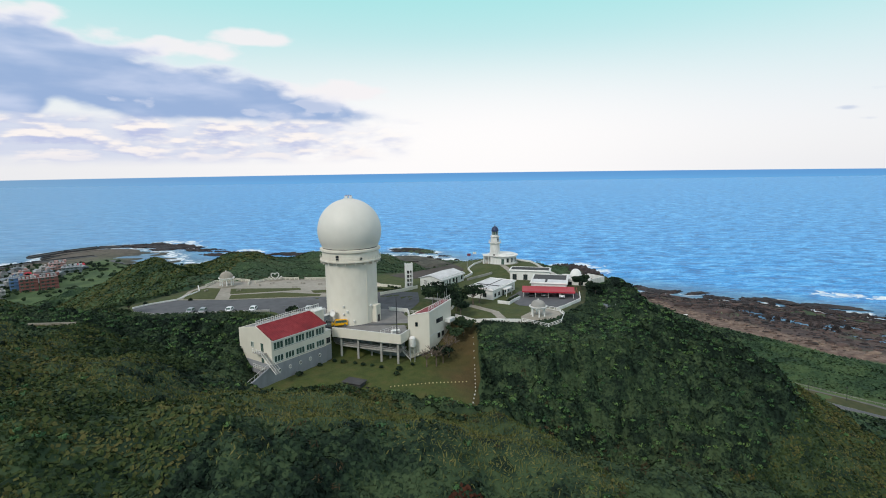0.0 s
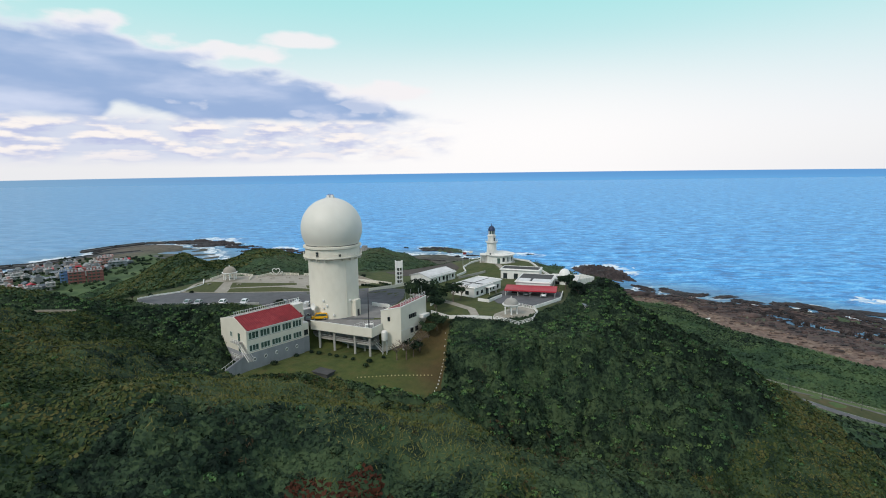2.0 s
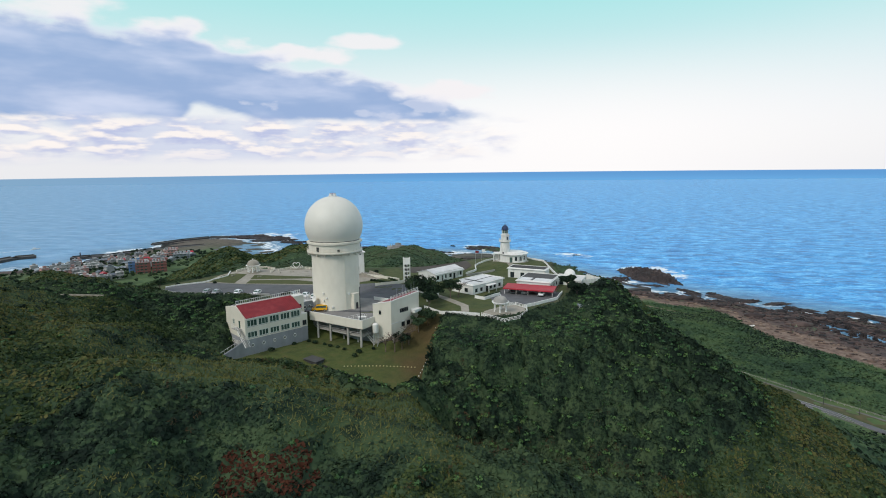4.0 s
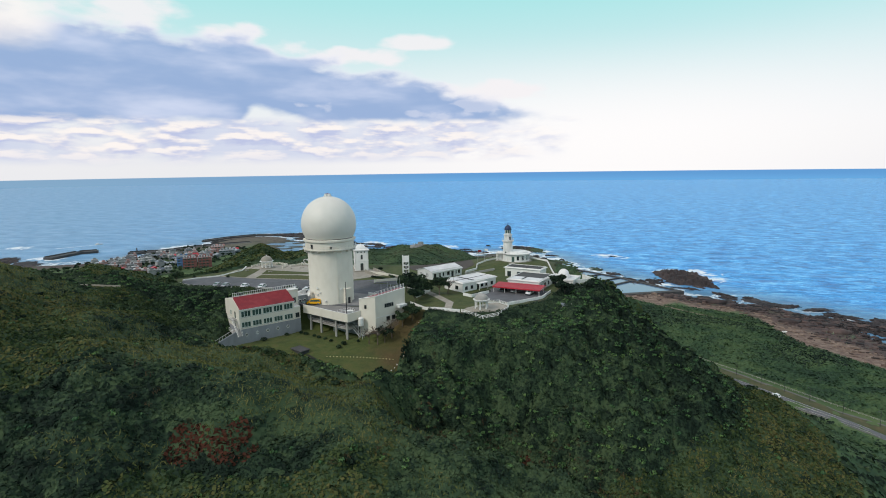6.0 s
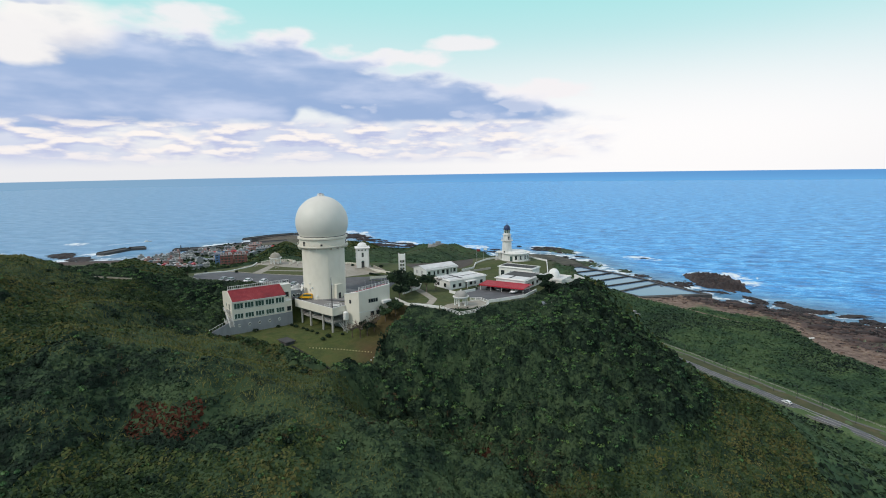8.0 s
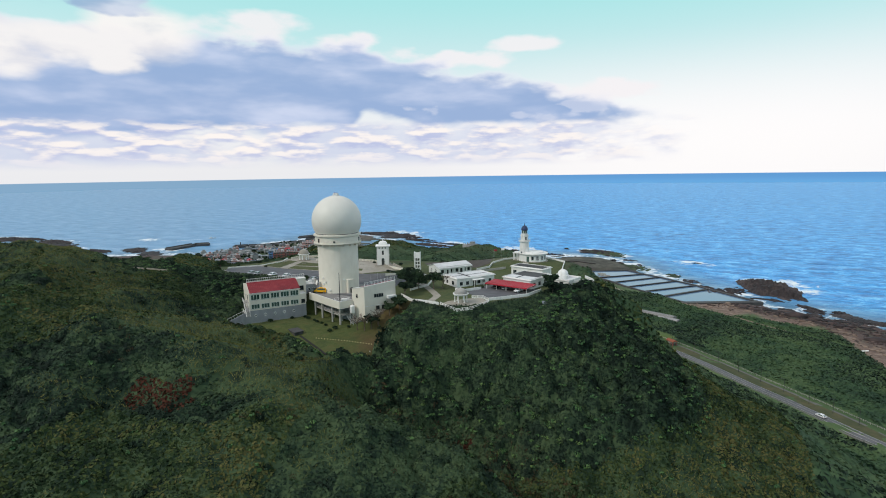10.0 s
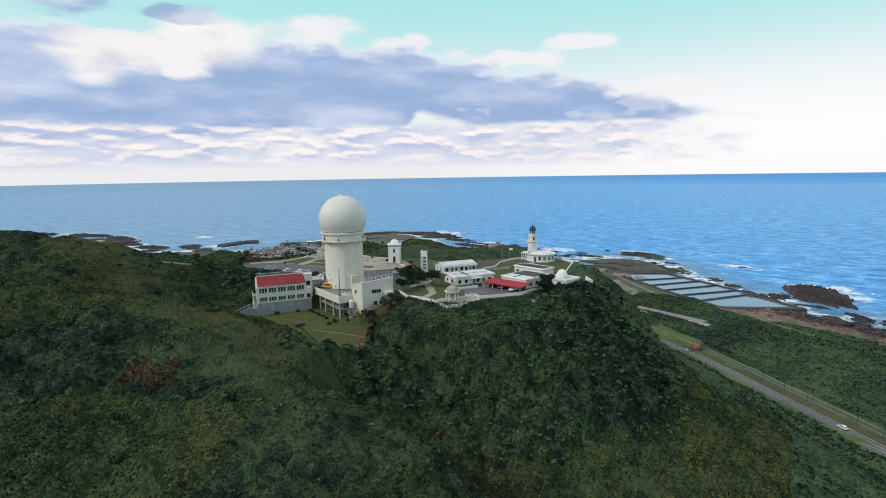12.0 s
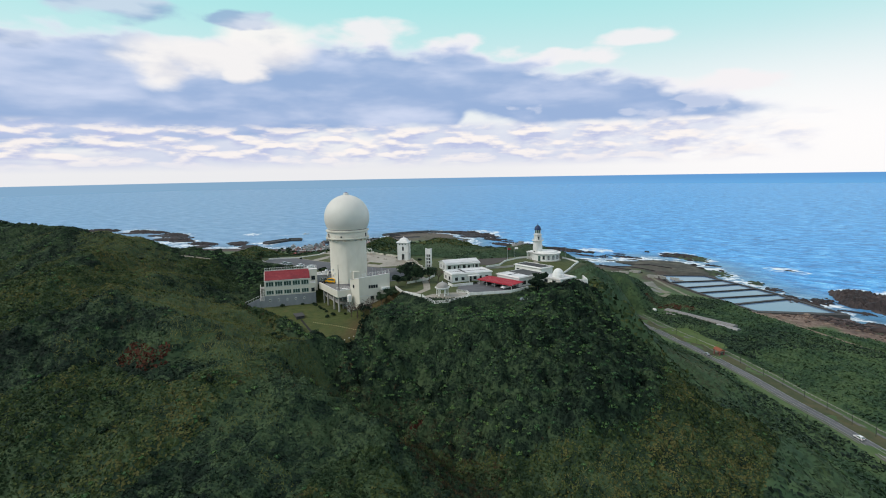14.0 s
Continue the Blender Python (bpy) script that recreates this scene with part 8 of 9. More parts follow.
def reef(x, y, rx, ry, h, turn, seed, mat_, label, rough=1.0, strata=0.0):
    """A broken shelf of rock: steep-sided slabs and gullies that fall below the water."""
    n = 44
    bm = bmesh.new()
    grid = []
    for i in range(n):
        for j in range(n):
            u, w = -1.15 + 2.3 * i / (n - 1), -1.15 + 2.3 * j / (n - 1)
            q = Vector((u * 2.2 + seed * 5.1, w * 2.2, seed))
            r = math.hypot(u, w) + 0.34 * noise.noise(q) + 0.16 * noise.noise(q * 2.7)
            top = max(0.0, 1 - r ** 3)
            ridge = 1 - abs(noise.noise(Vector((u * rx, w * ry, 0)) * 0.13 + Vector((seed, 0, 0)))) * 1.5
            chip = noise.fractal(Vector((u * rx, w * ry, 0)) * 0.35 + Vector((0, seed, 0)), 0.8, 2.0, 3)
            low_ = 0.34 if rough > 1.05 else 0.06
            z = h * (top * (0.45 - low_ + (0.6 + low_) * ridge * rough) + 0.26 * chip * rough * min(1, top * 3) - low_) - 1.2 * (r > 1) - 0.25
            if strata:
                z = z * 0.5 + strata * math.floor(z / strata) * 0.5
            grid.append(bm.verts.new((u * rx, w * ry, z)))
    for i in range(n - 1):
        for j in range(n - 1):
            bm.faces.new((grid[i * n + j], grid[(i + 1) * n + j], grid[(i + 1) * n + j + 1], grid[i * n + j + 1]))
    ob = tagged(new("reef", mesh_of("reef", bm, mat_)), label, "reef", "reefs in the surf")
    ob.matrix_basis = pose(x, y, 0, 0, 0, turn)
    return ob


reef(112, 568, 18, 9, 3.2, 12, 41, ISLETROCK, "low brown rock beside the islet", 1.2, 0.5)
reef(153, 603, 25, 44, 8.0, 27, 1, ISLETROCK, "large brown rock islet with white surf", 1.04, 1.0)
for x, y, rx, ry, h, turn, k in ((118, 584, 22, 13, 2.6, 20, 2), (96, 590, 14, 9, 2.0, -30, 3), (82, 618, 16, 9, 1.8, -30, 5), (84, 742, 7, 5, 1.6, 0, 6),
                                 (-45, 790, 34, 20, 3.4, -20, 7), (150, 556, 18, 8, 1.6, -10, 10)):
    reef(x, y, rx, ry, h, turn, k, ROCK, "low dark broken reef awash off the shore", 1.3, 0.5)
for x, y, rx, ry, h, turn, k in ((291, 424, 26, 13, 1.9, -35, 11), (322, 398, 26, 9, 1.6, -40, 12), (-28, 785, 24, 12, 2.6, -30, 13), (16, 682, 28, 16, 2.6, -45, 8), (-40, 780, 46, 16, 2.6, -32, 9), (62, 643, 13, 9, 2.4, -40, 4), (158, 492, 30, 17, 1.3, -58, 34)):
    reef(x, y, rx, ry, h, turn, k, MOSSROCK, "green mossy reef awash off the shore", 1.2, 0.5)
for x, y, rx, ry, h, turn, k in ((-1260, 500, 60, 26, 5, 20, 14), (-1120, 545, 80, 24, 5, 8, 15), (-1000, 548, 60, 22, 4, -5, 16), (-900, 500, 60, 24, 4, 10, 17), (-800, 500, 46, 20, 4, 0, 18), (-740, 535, 40, 16, 3, -30, 19),
                                 (-575, 800, 34, 16, 3, 60, 20), (-500, 885, 50, 18, 3, 10, 21), (-430, 870, 40, 20, 3, -30, 22), (-320, 770, 46, 14, 3, -12, 23), (-200, 760, 40, 12, 3, -8, 24),
                                 (-250, 735, 60, 7, 2.2, -14, 25), (-330, 800, 60, 6, 2.2, -16, 26), (-380, 830, 60, 6, 2.2, -14, 27), (-280, 765, 60, 5, 2.0, -15, 28), (-160, 730, 40, 6, 2.0, -10, 29), (-110, 745, 36, 8, 2.2, -6, 30), (-420, 860, 50, 6, 2.2, -12, 31)):
    reef(x, y, rx, ry, h, turn, k, ROCK, "dark flat reef with foam along the far shore", 1.3, 0.6)
rng_r = random.Random(9)
SHORES = [((20, 680), (-30, 775), 9), ((-30, 775), (-100, 800), 8), ((206, 500), (345, 400), 26), ((140, 535), (206, 500), 8), ((345, 400), (430, 300), 10), ((-120, 745), (-300, 785), 14),
          ((-380, 800), (-520, 885), 16), ((-700, 548), (-790, 495), 8), ((-910, 490), (-1180, 545), 14)]
for (x0, y0), (x1, y1), n in SHORES:
    for i in range(n):
        f = (i + rng_r.random()) / n
        far = 2.2 if x0 < -250 else 1.0
        x, y = x0 + (x1 - x0) * f + rng_r.uniform(-16, 22) * far, y0 + (y1 - y0) * f + rng_r.uniform(-10, 20) * far
        s = rng_r.uniform(2.0, 8.5) * (far if far > 1 else 1)
        rock(x, y, s * rng_r.uniform(0.9, 2.4), s, rng_r.uniform(0.8, 2.2), rng_r.uniform(-60, 20), i, "dark wet rock at the water's edge", "rocks along the shore")
for i in range(60):
    x = rng_r.uniform(200, 300)
    y = 500 - (x - 206) * 0.72 - rng_r.uniform(28, 75)
    s = rng_r.uniform(0.6, 2.2)
    rock(x, y, s * 1.4, s, s * 0.6 + 2.6, rng_r.uniform(0, 90), i, "brown boulder on the beach", "boulders on the beach")

for i in range(34):                                          # pale boulders heaped on the sand
    a_, d_ = rng_r.uniform(0, 6.283), rng_r.random() ** 0.6
    s = rng_r.uniform(0.7, 2.0)
    rock(222 + 13 * d_ * math.cos(a_), 402 + 15 * d_ * math.sin(a_), s * 1.3, s, s * 0.7 + 2.4, rng_r.uniform(0, 90), i, "pale grey-brown boulder on the sand", "pale boulders on the beach").data = PALE_LEDGES[i % 5]

for i in range(46):                                          # tilted ledges of the wave-cut shelf
    f = rng_r.random()
    x, y = 235 + 120 * f + rng_r.uniform(-14, 14), 462 - 78 * f - rng_r.uniform(-18, 34)
    rock(x, y, rng_r.uniform(12, 30), rng_r.uniform(0.8, 2.2), rng_r.uniform(0.7, 1.3), rng_r.uniform(-58, -46), i, "long tilted ledge of the rock shelf", "ledges of the rock shelf")


for i in range(30):                                          # fan of thin upturned strata beside the ponds
    f = i / 29
    x, y = 137 + 50 * f + rng_r.uniform(-2, 2), 503 - 27 * f + rng_r.uniform(-5, 5)
    rock(x + 6, y - 8, rng_r.uniform(12, 24), rng_r.uniform(0.5, 1.1), rng_r.uniform(1.6, 2.4), rng_r.uniform(-64, -52) - 8 * f, i, "thin upturned ledge of pale green rock", "strata beside the ponds").data = PALE_LEDGES[i % 5]


def shingle():
    """Small stones strewn over the beaches."""
    rng = np.random.RandomState(33)
    x, y = scatter(rng, 60, 360, 300, 545, 2.1)
    c = -poly_dist(x, y, COAST)
    ok = (c > -6) & (c < scrub_edge(x) - 2) & (rng.uniform(size=len(x)) < np.where(c < 40, 0.75, 0.35)) & (poly_dist(x, y, POND_L + POND_R[::-1]) > 6)
    x, y = x[ok], y[ok]
    wet = x - dark_shore(y) + 9 * (vnoise(x, y, 11, 83) - 0.5) > 0
    sand = (x - dark_shore(y) < -14) & (rng.uniform(size=len(x)) < 0.6)
    s = rng.lognormal(-0.3, 0.55, len(x)) * np.where(wet, 1.25, 0.9)
    rad = np.stack([s * rng.uniform(0.8, 2.2, len(x)), s, s * 0.55], 1)
    cen = np.stack([x, y, height(x, y) + 0.15], 1)
    for name, sel, mat_, lab in (("shingle", ~wet & ~sand, surf("beach_stones", [(0.035, 0.026, 0.024), (0.105, 0.068, 0.054), (0.24, 0.175, 0.135)], 0.15, 0.9, island=0.8), "brown stones and boulders on the beach"),
                                 ("wet_rocks", wet, surf("wet_stones", [(0.012, 0.010, 0.012), (0.042, 0.027, 0.026), (0.095, 0.062, 0.054)], 0.15, 0.7, island=0.8), "dark red-brown wet rocks along the water")):
        co, f = core_blobs(rng, cen[sel], rad[sel])
        stuff(name, co, f, mat_, lab, "stones")


shingle()


# ---- harbour walls ----
def pier(pts, w, h, label):
    p = thing("breakwater", pts[0][0], pts[0][1], 0, 0, label, "breakwater", "harbour walls")
    o = pts[0]
    for a, b in zip(pts, pts[1:]):
        d = Vector((b[0] - a[0], b[1] - a[1])).normalized()
        s = Vector((-d.y, d.x)) * w / 2
        e = d * 2
        quad = [(a[0] - o[0] - s.x - e.x, a[1] - o[1] - s.y - e.y), (b[0] - o[0] - s.x + e.x, b[1] - o[1] - s.y + e.y), (b[0] - o[0] + s.x + e.x, b[1] - o[1] + s.y + e.y), (a[0] - o[0] + s.x - e.x, a[1] - o[1] + s.y - e.y)]
        part("wall_length", prism(quad, -4, h), DARKWALL, p)
        s2 = s * 0.3
        quad = [(a[0] - o[0] + s.x - s2.x, a[1] - o[1] + s.y - s2.y), (b[0] - o[0] + s.x - s2.x, b[1] - o[1] + s.y - s2.y), (b[0] - o[0] + s.x, b[1] - o[1] + s.y), (a[0] - o[0] + s.x, a[1] - o[1] + s.y)]
        part("sea_parapet", prism(quad, h, h + 1.2), DARKWALL, p)
    return p


pier([(-612, 622), (-596, 636), (-576, 646), (-551, 708), (-500, 760)], 13, 3.2, "dark harbour wall of wet concrete")
pier([(-597, 764), (-582, 815), (-556, 856), (-525, 862)], 9, 2.6, "dark outer breakwater washed by white surf")
pier([(-570, 752), (-545, 800), (-520, 830)], 6, 2.0, "dark inner breakwater of wet concrete")
pier([(-692, 560), (-698, 612), (-682, 628)], 15, 3.4, "dark detached breakwater of wet concrete")
beacon = thing("harbour_beacon", -606, 630, 3.2, 0, "small dark harbour beacon", "beacon")
part("column", lathe([(1.0, -0.3), (0.7, 4.5), (1.0, 4.7), (0.5, 5.8), (0, 6.0)], 12), DARKMETAL, beacon, soft=True)

boat = thing("fishing_boat", -760, 700, 0, 60, "small white fishing boat with a short wake", "boat")
bm_ = bmesh.new()
prof_ = [(-5, 1.3), (0, 1.7), (4, 1.3), (6.5, 0.05)]
lo_ = [bm_.verts.new((x, s * y * 0.7, -0.3)) for s in (-1, 1) for x, y in (prof_ if s < 0 else prof_[::-1])]
hi_ = [bm_.verts.new((x * 1.05, s * y, 1.1 + 0.05 * max(0, x))) for s in (-1, 1) for x, y in (prof_ if s < 0 else prof_[::-1])]
bm_.faces.new(lo_[::-1])
bm_.faces.new(hi_)
for i in range(8):
    bm_.faces.new((lo_[i], lo_[(i + 1) % 8], hi_[(i + 1) % 8], hi_[i]))
part("hull", bm_, WHITE, boat)
part("cabin", box(-3.2, -1.0, 1.1, 0.4, 1.0, 3.0, 0.1), WHITE, boat)
FOAM = surf("sea_foam", [(0.55, 0.66, 0.74), (0.85, 0.88, 0.90)], 0.4, 0.8)
part("wake", prism([(-5, -0.8), (-60, -2.6), (-62, 2.6), (-5, 0.8)], -0.3, 0.06), FOAM, boat, "white foam wake")


skiff = thing("skiff", 190.8, 406.3, z_at(190.8, 406.3), 35, "small white skiff pulled up at the beach's edge", "boat")
part("hull", lathe([(0.0, 0.0), (0.5, 0.02), (0.95, 0.35), (1.1, 0.8), (1.0, 0.82), (0.85, 0.4), (0.0, 0.15)], 24), WHITE, skiff, soft=True, at=Matrix.Diagonal((2.4, 1.0, 1.1, 1)))
part("thwart", box(-0.25, -0.95, 0.55, 0.25, 0.95, 0.62), CONCRETE, skiff)


# ---- village ----
def village_house(L, W, storeys, wall_mat, roof_mat, pitched, label):
    h = thing("village_house", 0, 0, 0, 0, label, "house", "houses of the fishing village")
    H = 3.1 * storeys
    part("shell", box(0, 0, -3, L, W, H), wall_mat, h)
    if pitched:
        part("roof", prism_x(-0.4, L + 0.4, [(-0.5, H - 0.05), (W + 0.5, H - 0.05), (W / 2, H + 1.9)]), roof_mat, h)
    else:
        part("roof", box(-0.3, -0.3, H, L + 0.3, W + 0.3, H + 0.3), roof_mat, h)
        part("roof_hut", box(L * 0.6, W * 0.3, H + 0.3, L * 0.85, W * 0.75, H + 2.4), wall_mat, h)
        tk = part("water_tank", lathe([(0.8, H + 0.3), (0.8, H + 1.6), (0, H + 1.9)], 10, cx=L * 0.25, cy=W * 0.5), STEEL, h)
    n = max(2, int(L / 3.2))
    for s in range(storeys):
        for i in range(n):
            x = (i + 0.5) * L / n
            window(h, x - 0.75, 0.02, 3.1 * s + 1.0, 0, 1.5, 1.4, 1, OFFWHITE)
        m_ = max(1, int(W / 4))
        for i in range(m_):
            window(h, 0, 0, 0, 0, 1.5, 1.4, 1, OFFWHITE).matrix_basis = pose(L, (i + 0.5) * W / m_ - 0.75, 3.1 * s + 1.0, 0, 0, 90)
        if s:
            part("balcony", box(0.4, -1.2, 3.1 * s - 0.15, L - 0.4, 0, 3.1 * s), wall_mat, h)
    return h


protos = [village_house(9, 6.5, 1, OFFWHITE, TINROOF, True, "pale single-storey village house with a sheet roof"),
          village_house(7.5, 7, 2, OFFWHITE, OFFWHITE, False, "pale two-storey village house with a flat roof"),
          village_house(9, 7, 2, PINK, OFFWHITE, False, "pink two-storey village house with a flat roof"),
          village_house(8.5, 7, 1, OFFWHITE, CARPORTRED, True, "pale village house with a red roof"),
          village_house(8, 8, 3, OFFWHITE, TINROOF, False, "grey three-storey village house with a flat roof"),
          village_house(12, 8, 1, TINROOF, TINROOF, True, "grey metal workshop with a sheet roof")]
rng_v = random.Random(21)
spots = []
for (x, y) in [(x, y) for x in range(-575, -395, 14) for y in range(462, 660, 14)]:
    px_, py_ = x + rng_v.uniform(-5, 5), y + rng_v.uniform(-5, 5)
    if not (py_ > 430 - (px_ + 400) * 0.35 and py_ < 655 + (px_ + 470) * 0.5 and px_ < -405 - 0.32 * (py_ - 520) and px_ > -400 - (py_ - 380) * 1.2):
        continue
    if -poly_dist(np.array([px_]), np.array([py_]), COAST)[0] < 26:
        continue
    if abs(px_ + 402) < 36 and abs(py_ - 514) < 26:
        continue
    if rng_v.random() < 0.16:
        continue
    spots.append((px_, py_))
used_ = set()
for i, (x, y) in enumerate(spots):
    k = rng_v.choice((0, 0, 1, 1, 2, 3, 4, 5, 0, 1))
    m_ = pose(x, y, max(2.0, ground_z(x, y)), 0, 0, rng_v.choice((-40, -35, 50, 55)) + rng_v.uniform(-8, 8))
    if k not in used_:
        protos[k].matrix_basis = m_
        used_.add(k)
    else:
        copy_thing(protos[k], m_)


def tenement(x, y, turn, L, W, storeys, wall_mat, label):
    z = ground_z(x, y)
    h = thing("apartment_building", x, y, z, turn, label, "apartment building")
    H = 3.3 * storeys
    ops = [(1.2 + 4.0 * i, 3.3 * s + 0.9, 2.4, 1.6) for i in range(int((L - 1.5) / 4.0)) for s in range(storeys)]
    part("front_wall", hollow_wall(L, H, ops, 0.4), wall_mat, h)
    for o in ops:
        window(h, o[0], 0.2, o[1], 0, o[2], o[3], 1, OFFWHITE)
    part("core", box(0, 0.4, -2, L, W, H), wall_mat, h)
    for s in range(1, storeys + 1):
        part("floor_band", box(-0.2, -0.9, 3.3 * s - 0.3, L + 0.2, -0.004, 3.3 * s), OFFWHITE if s == storeys else wall_mat, h)
    for i in range(4):
        part("stair_tower", box(L * (0.12 + 0.25 * i), W * 0.4, H, L * (0.12 + 0.25 * i) + 3.5, W * 0.8, H + 2.6), wall_mat if i % 2 else OFFWHITE, h)
    for i in range(5):
        part("roof_tank", lathe([(0.9, H), (0.9, H + 1.7), (0, H + 2.1)], 10, cx=L * (0.08 + 0.2 * i), cy=W * 0.25), STEEL, h)


tenement(-409, 505, 39, 15, 11, 4, REDBRICK, "red-brown four-storey apartment block")
tenement(-396.5, 515.5, 39, 15, 11, 4, REDBRICK, "red-brown four-storey apartment block")
tenement(-424, 512, 39, 9, 11, 4, BLUEWALL, "blue four-storey house beside the red block")
tenement(-470, 628, 40, 17, 11, 3, PINK, "pink three-storey building by the harbour")
tenement(-444, 612, 35, 20, 12, 2, TINROOF, "pale blue-grey hall by the harbour")


# ---- white terrace on the far headland, hut in the wood ----
def look_out():
    x, y = -66, 373
    f = thing("lookout_terrace", x, y, z_at(x, y), -20, "weathered white stepped terrace on the far headland", "terrace")
    for i, (a, b, h_) in enumerate(((9, 6, 1.4), (6.5, 4.5, 2.6), (3.5, 3.0, 4.2))):
        part("tier", box(-a + 2 * i, -b / 2, -2, a - 3 * i, b / 2, h_), OFFWHITE, f)
    for k in range(6):
        part("pillar", box(-8.5 + 2.2 * k, -2.9, 1.4, -8.1 + 2.2 * k, -2.5, 2.6 + (k % 3) * 0.5), OFFWHITE, f)


look_out()


def junk_hut():
    x, y = 52.5, 164.5
    j = thing("lean_to_hut", x, y, z_at(x, y) + 1.6, 20, "small patched hut with pale sheets among the trees", "hut")
    part("box_body", box(-1.2, -0.9, -4, 1.2, 0.9, 1.3), CONCRETE, j)
    part("sheet_roof", prism_x(-1.4, 1.4, [(-1.1, 1.3), (1.1, 1.6), (1.1, 1.68), (-1.1, 1.38)]), TINROOF, j)
    for i in range(4):
        part("loose_sheet", box(-0.6, -0.5, 0, 0.6, 0.5, 0.06), OFFWHITE, j, at=pose(-1.2 + 0.9 * i, -1.3, 0.3 + 0.35 * i, 50 + 10 * i, 10 * i, 25 * i))


junk_hut()

# ---- single trees and shrubs ----
def tree(x, y, h, spread, leafy, label, seed, lean=0.0, leaf_mat=None, low=0.62):
    rng = np.random.RandomState(seed)
    z = ground_z(x, y)
    t = thing("tree", x, y, z, 0, label, "tree")
    bm = bmesh.new()
    fork = Vector((lean, 0, h * 0.42))
    rod(bm, (0, 0, -0.5), (lean * 0.4, 0, h * 0.22), h * 0.035, 8)
    rod(bm, (lean * 0.4, 0, h * 0.2), fork, h * 0.027, 8)
    part("trunk", bm, BARK, t)
    tips = []
    for k in range(9):
        a = 2 * math.pi * k / 9 + rng.uniform(-0.3, 0.3)
        r = spread * rng.uniform(0.45, 0.9)
        end = Vector((lean + r * math.cos(a), r * math.sin(a), h * rng.uniform(low, 0.95)))
        mid = fork.lerp(end, 0.5) + Vector((rng.uniform(-0.3, 0.3), rng.uniform(-0.3, 0.3), 0.3))
        bm = bmesh.new()
        rod(bm, fork, mid, h * 0.013, 5)
        rod(bm, mid, end, h * 0.008, 5)
        for j in range(4 if leafy else 9):
            e2 = mid.lerp(end, rng.uniform(0.2, 1)) + Vector((rng.uniform(-1, 1), rng.uniform(-1, 1), rng.uniform(0.1, 0.8))) * spread * 0.34
            rod(bm, mid.lerp(end, rng.uniform(0.1, 0.8)), e2, 0.025 if leafy else 0.035, 4)
            tips.append(e2)
        part("limb", bm, BARK, t)
        tips.append(end)
    if leafy:
        cen = np.array([p[:] for p in tips])
        rad = np.stack([rng.uniform(0.22, 0.40, len(cen)) * spread] * 2 + [rng.uniform(0.14, 0.24, len(cen)) * spread], 1)
        co = leaf_quads(rng, cen, rad, int(80 * leafy), 0.30, 0.0, 0.7)
        me = bpy.data.meshes.new("crown")
        fill_mesh(me, co, quad_faces(len(co)))
        me.materials.append(leaf_mat or LEAF_TREE)
        part("crown", me, None, t, "dark evergreen crown")
    return t


tree(0.6, 165.2, 6.2, 4.9, 1.2, "dark spreading evergreen tree in the garden", 1, low=0.4)
tree(-3.4, 167.4, 5.4, 4.0, 1.1, "dark spreading evergreen tree in the garden", 2, low=0.4)
tree(4.2, 163.4, 5.0, 3.4, 1.1, "dark spreading evergreen tree in the garden", 3, low=0.4)
tree(11.6, 168.0, 5.2, 3.4, 0, "bare-branched tree before the keepers' house", 4, 0.5)
tree(9.4, 165.4, 6.0, 3.4, 0.55, "thin small tree beside the garden path", 5)
tree(-2.2, 137.2, 5.8, 3.0, 0, "leafless shrubby tree at the east wing's foot", 6)
tree(1.2, 140.4, 6.2, 3.2, 0, "leafless shrubby tree at the east wing's foot", 7)
tree(3.2, 144.6, 4.2, 2.0, 0.35, "sparse shrubby tree at the east wing's foot", 8)
tree(-4.8, 136.6, 5.0, 2.8, 0, "leafless shrubby tree at the east wing's foot", 21)
tree(-0.4, 138.6, 4.6, 2.8, 0.12, "almost leafless grey tree at the east wing's foot", 22)
tree(5.6, 147.2, 4.4, 2.6, 0.5, "sparse shrubby tree at the east wing's foot", 23)
tree(5.0, 152.0, 4.5, 2.4, 0.8, "small dense tree beside the garden wall", 9)
tree(-46.5, 158.2, 3.4, 1.7, 0.9, "small dark tree above the wing's roof rail", 10)
tree(4.0, 158.0, 3.6, 2.0, 0.7, "small dense tree beside the garden wall", 12)
tree(-97.5, 160.5, 4.6, 2.4, 0.25, "brown half-bare tree at the parking lot's corner", 13)
tree(48.5, 184.0, 5.0, 2.8, 1.0, "evergreen tree beside the office", 14)
tree(51.5, 176.0, 5.2, 3.0, 1.0, "evergreen tree beside the courtyard", 15)


def shrub(x, y, r, label, seed, mat_=None, squash=0.85):
    rng = np.random.RandomState(seed)
    z = ground_z(x, y)
    ob = thing("shrub", x, y, z, 0, label, "shrub", "clipped shrubs")
    cen = np.array([(rng.uniform(-0.3, 0.3) * r, rng.uniform(-0.3, 0.3) * r, r * rng.uniform(0.3, 0.6)) for _ in range(7)])
    rad = np.full((7, 3), r * 0.72) * np.array([1, 1, squash])
    co = leaf_quads(rng, cen, rad, 40, 0.16, 0.0, 0.7)
    me = bpy.data.meshes.new("foliage")
    fill_mesh(me, co, quad_faces(len(co)))
    me.materials.append(mat_ or LEAF_TREE)
    part("foliage", me, None, ob)
    bm = bmesh.new()
    rod(bm, (0, 0, -0.3), (0, 0, r * 0.7), 0.05, 5)
    part("stem", bm, BARK, ob)


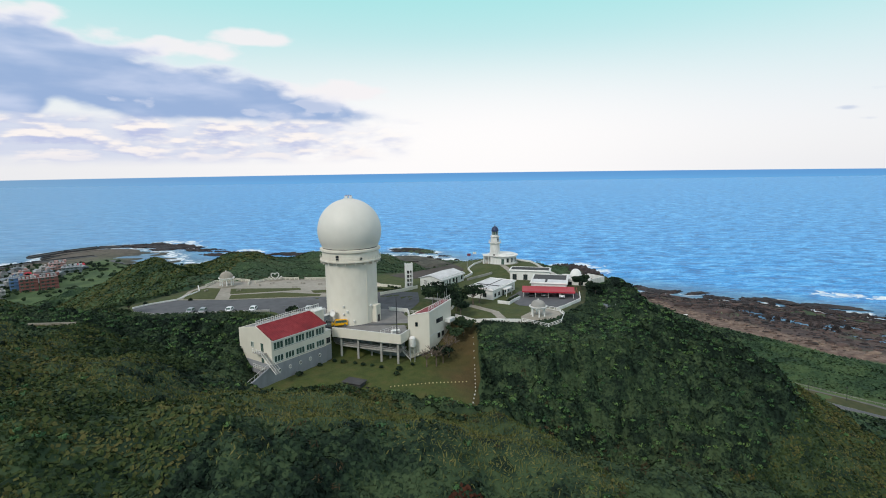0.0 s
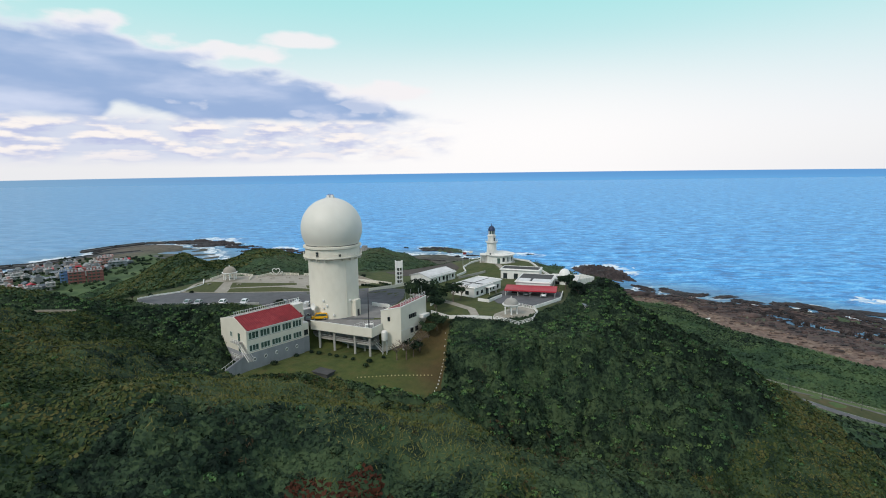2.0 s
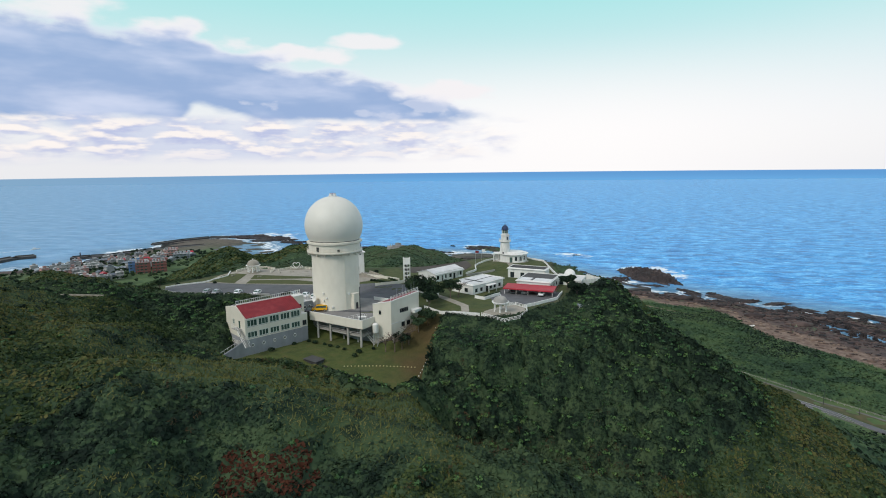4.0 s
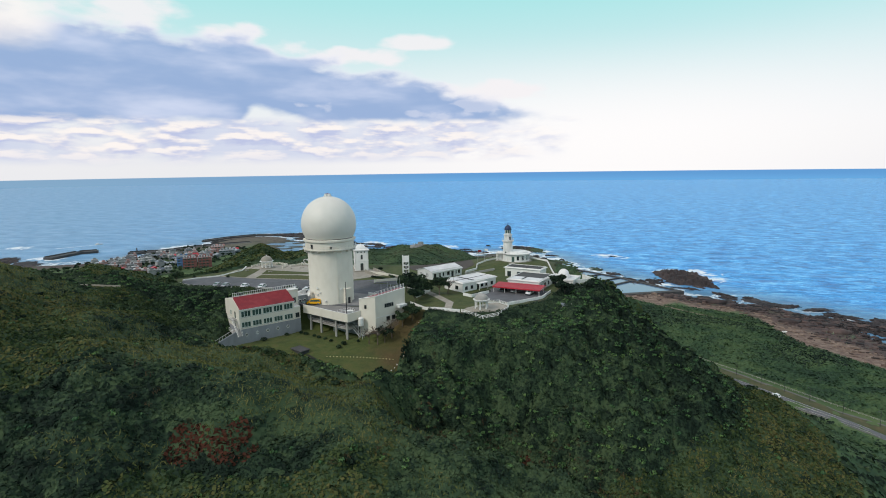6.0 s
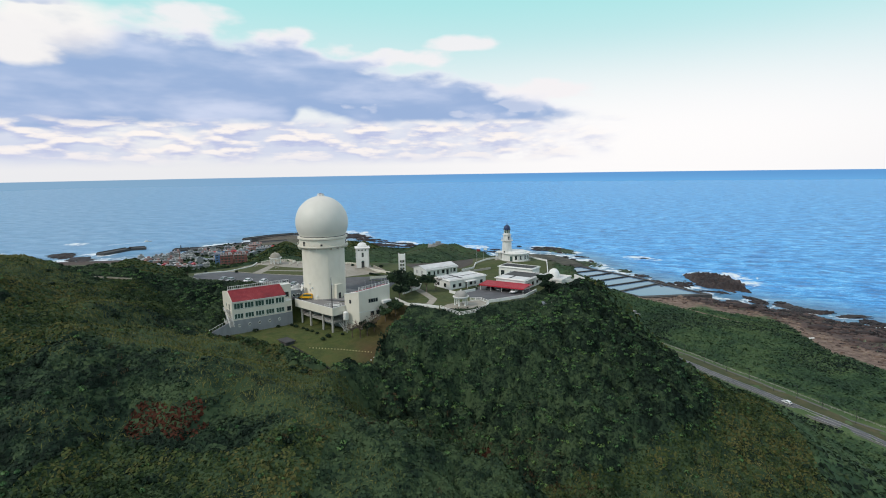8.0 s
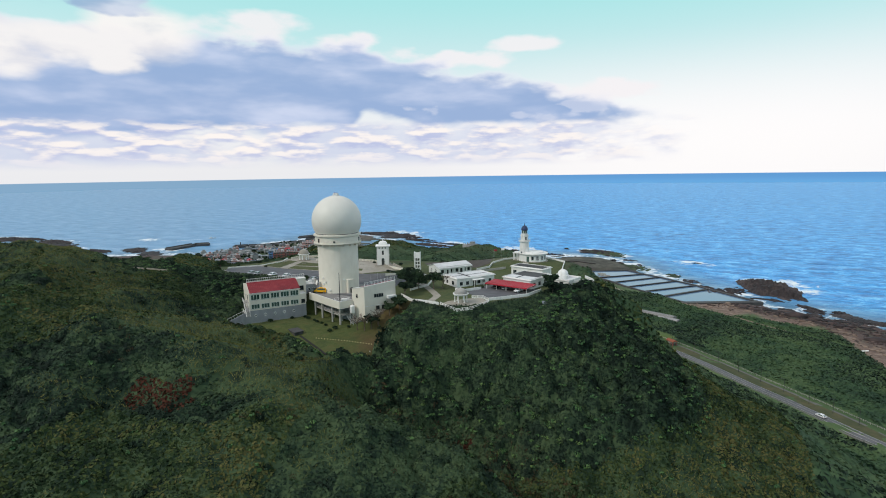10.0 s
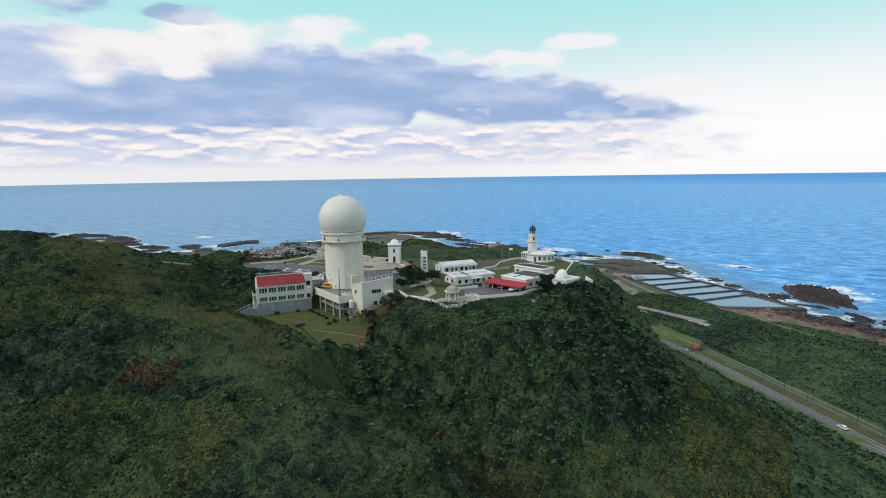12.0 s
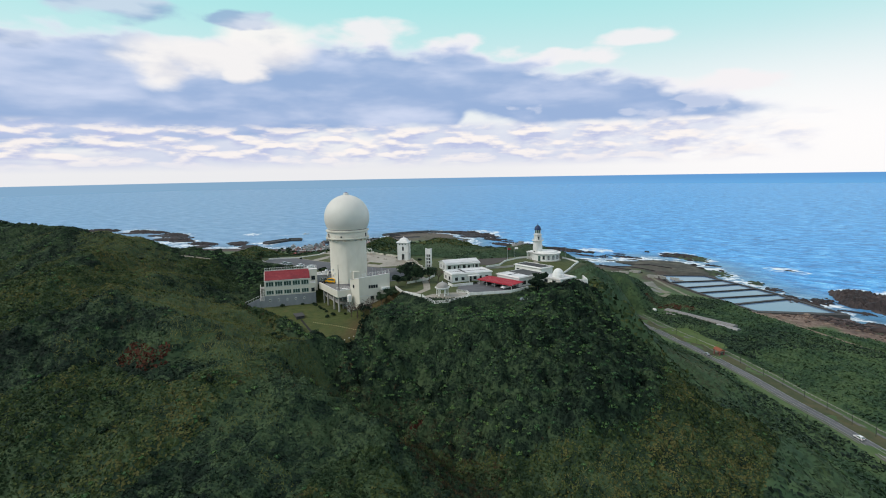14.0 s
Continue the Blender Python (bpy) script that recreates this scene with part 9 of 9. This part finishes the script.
for i, (x, y, r) in enumerate(((-30.2, 139.6, 0.7), (-27.4, 138.4, 0.9), (-24.2, 137.6, 0.6), (-21.8, 136.4, 0.7), (-19.4, 135.8, 0.55), (-16.8, 134.8, 0.6), (-12.0, 134.0, 1.0), (-12.4, 131.6, 0.9),
                               (-33.4, 136.4, 0.8), (-37.2, 129.6, 1.1), (-8.6, 137.0, 0.6), (-86, 176.6, 0.8), (-98.5, 171.4, 0.9), (-29.5, 205.5, 1.1), (-44, 205.0, 0.9))):
    shrub(x, y, r, "round dark clipped shrub on the lawn" if i < 11 else "dark shrub at the plaza's edge", 40 + i)
for i, (x0, y0, x1, y1, n) in enumerate(((-26, 189, -17, 186, 8), (-20, 193, -16, 189, 4), (21, 168.5, 25, 175, 6))):
    for k in range(n):
        f = k / max(1, n - 1)
        shrub(x0 + (x1 - x0) * f, y0 + (y1 - y0) * f, 0.75, "low clipped hedge shrub by the wall", 80 + 10 * i + k)

# ---- lawn edging, low hut and the ditch of the south lawn ----
for n_, pts_ in (("a", [(-13.5, 125.8), (-4, 128.4), (6.5, 130.2)]), ("b", [(8.3, 146.0), (8.2, 138), (7.6, 126), (6.4, 119)])):
    line_ = thing("marker_row", pts_[0][0], pts_[0][1], ground_z(*pts_[0]), 0, "row of small pale marker stones on the lawn", "marker stones")
    pm_ = mesh_of("marker_stone", box(-0.13, -0.1, -0.1, 0.13, 0.1, 0.22, 0.03), surf("pale_marker", [(0.5, 0.42, 0.2), (0.66, 0.58, 0.34)], 1.0, 0.8) if n_ == "a" else WHITE)
    for a, b in zip(pts_, pts_[1:]):
        m_ = int(math.hypot(b[0] - a[0], b[1] - a[1]) / (0.95 if n_ == 'a' else 1.7))
        for k in range(m_):
            x, y = a[0] + (b[0] - a[0]) * k / m_, a[1] + (b[1] - a[1]) * k / m_
            part("marker_stone", pm_, None, line_, at=Matrix.Translation((x - pts_[0][0], y - pts_[0][1], ground_z(x, y) - ground_z(*pts_[0]))))
hut = thing("low_hut", -22.6, 126.4, ground_z(-22.6, 126.4), -25, "low dark flat-roofed hut at the lawn's edge", "hut")
part("shell", box(-2.4, -1.4, -0.6, 2.4, 1.4, 0.6), DARKROOF, hut)
part("roof", box(-2.7, -1.7, 0.6, 2.7, 1.7, 0.8), DARKROOF, hut)
draped("drain_channel", ribbon([(-19.6, 125.0), (-7.0, 120.0), (7.0, 113.8)], 0.7), 0.06, surf("wet_ditch", [(0.008, 0.009, 0.008), (0.020, 0.020, 0.016)], 0.5, 0.8), "dark drain channel along the lawn", "drain", 2.0)
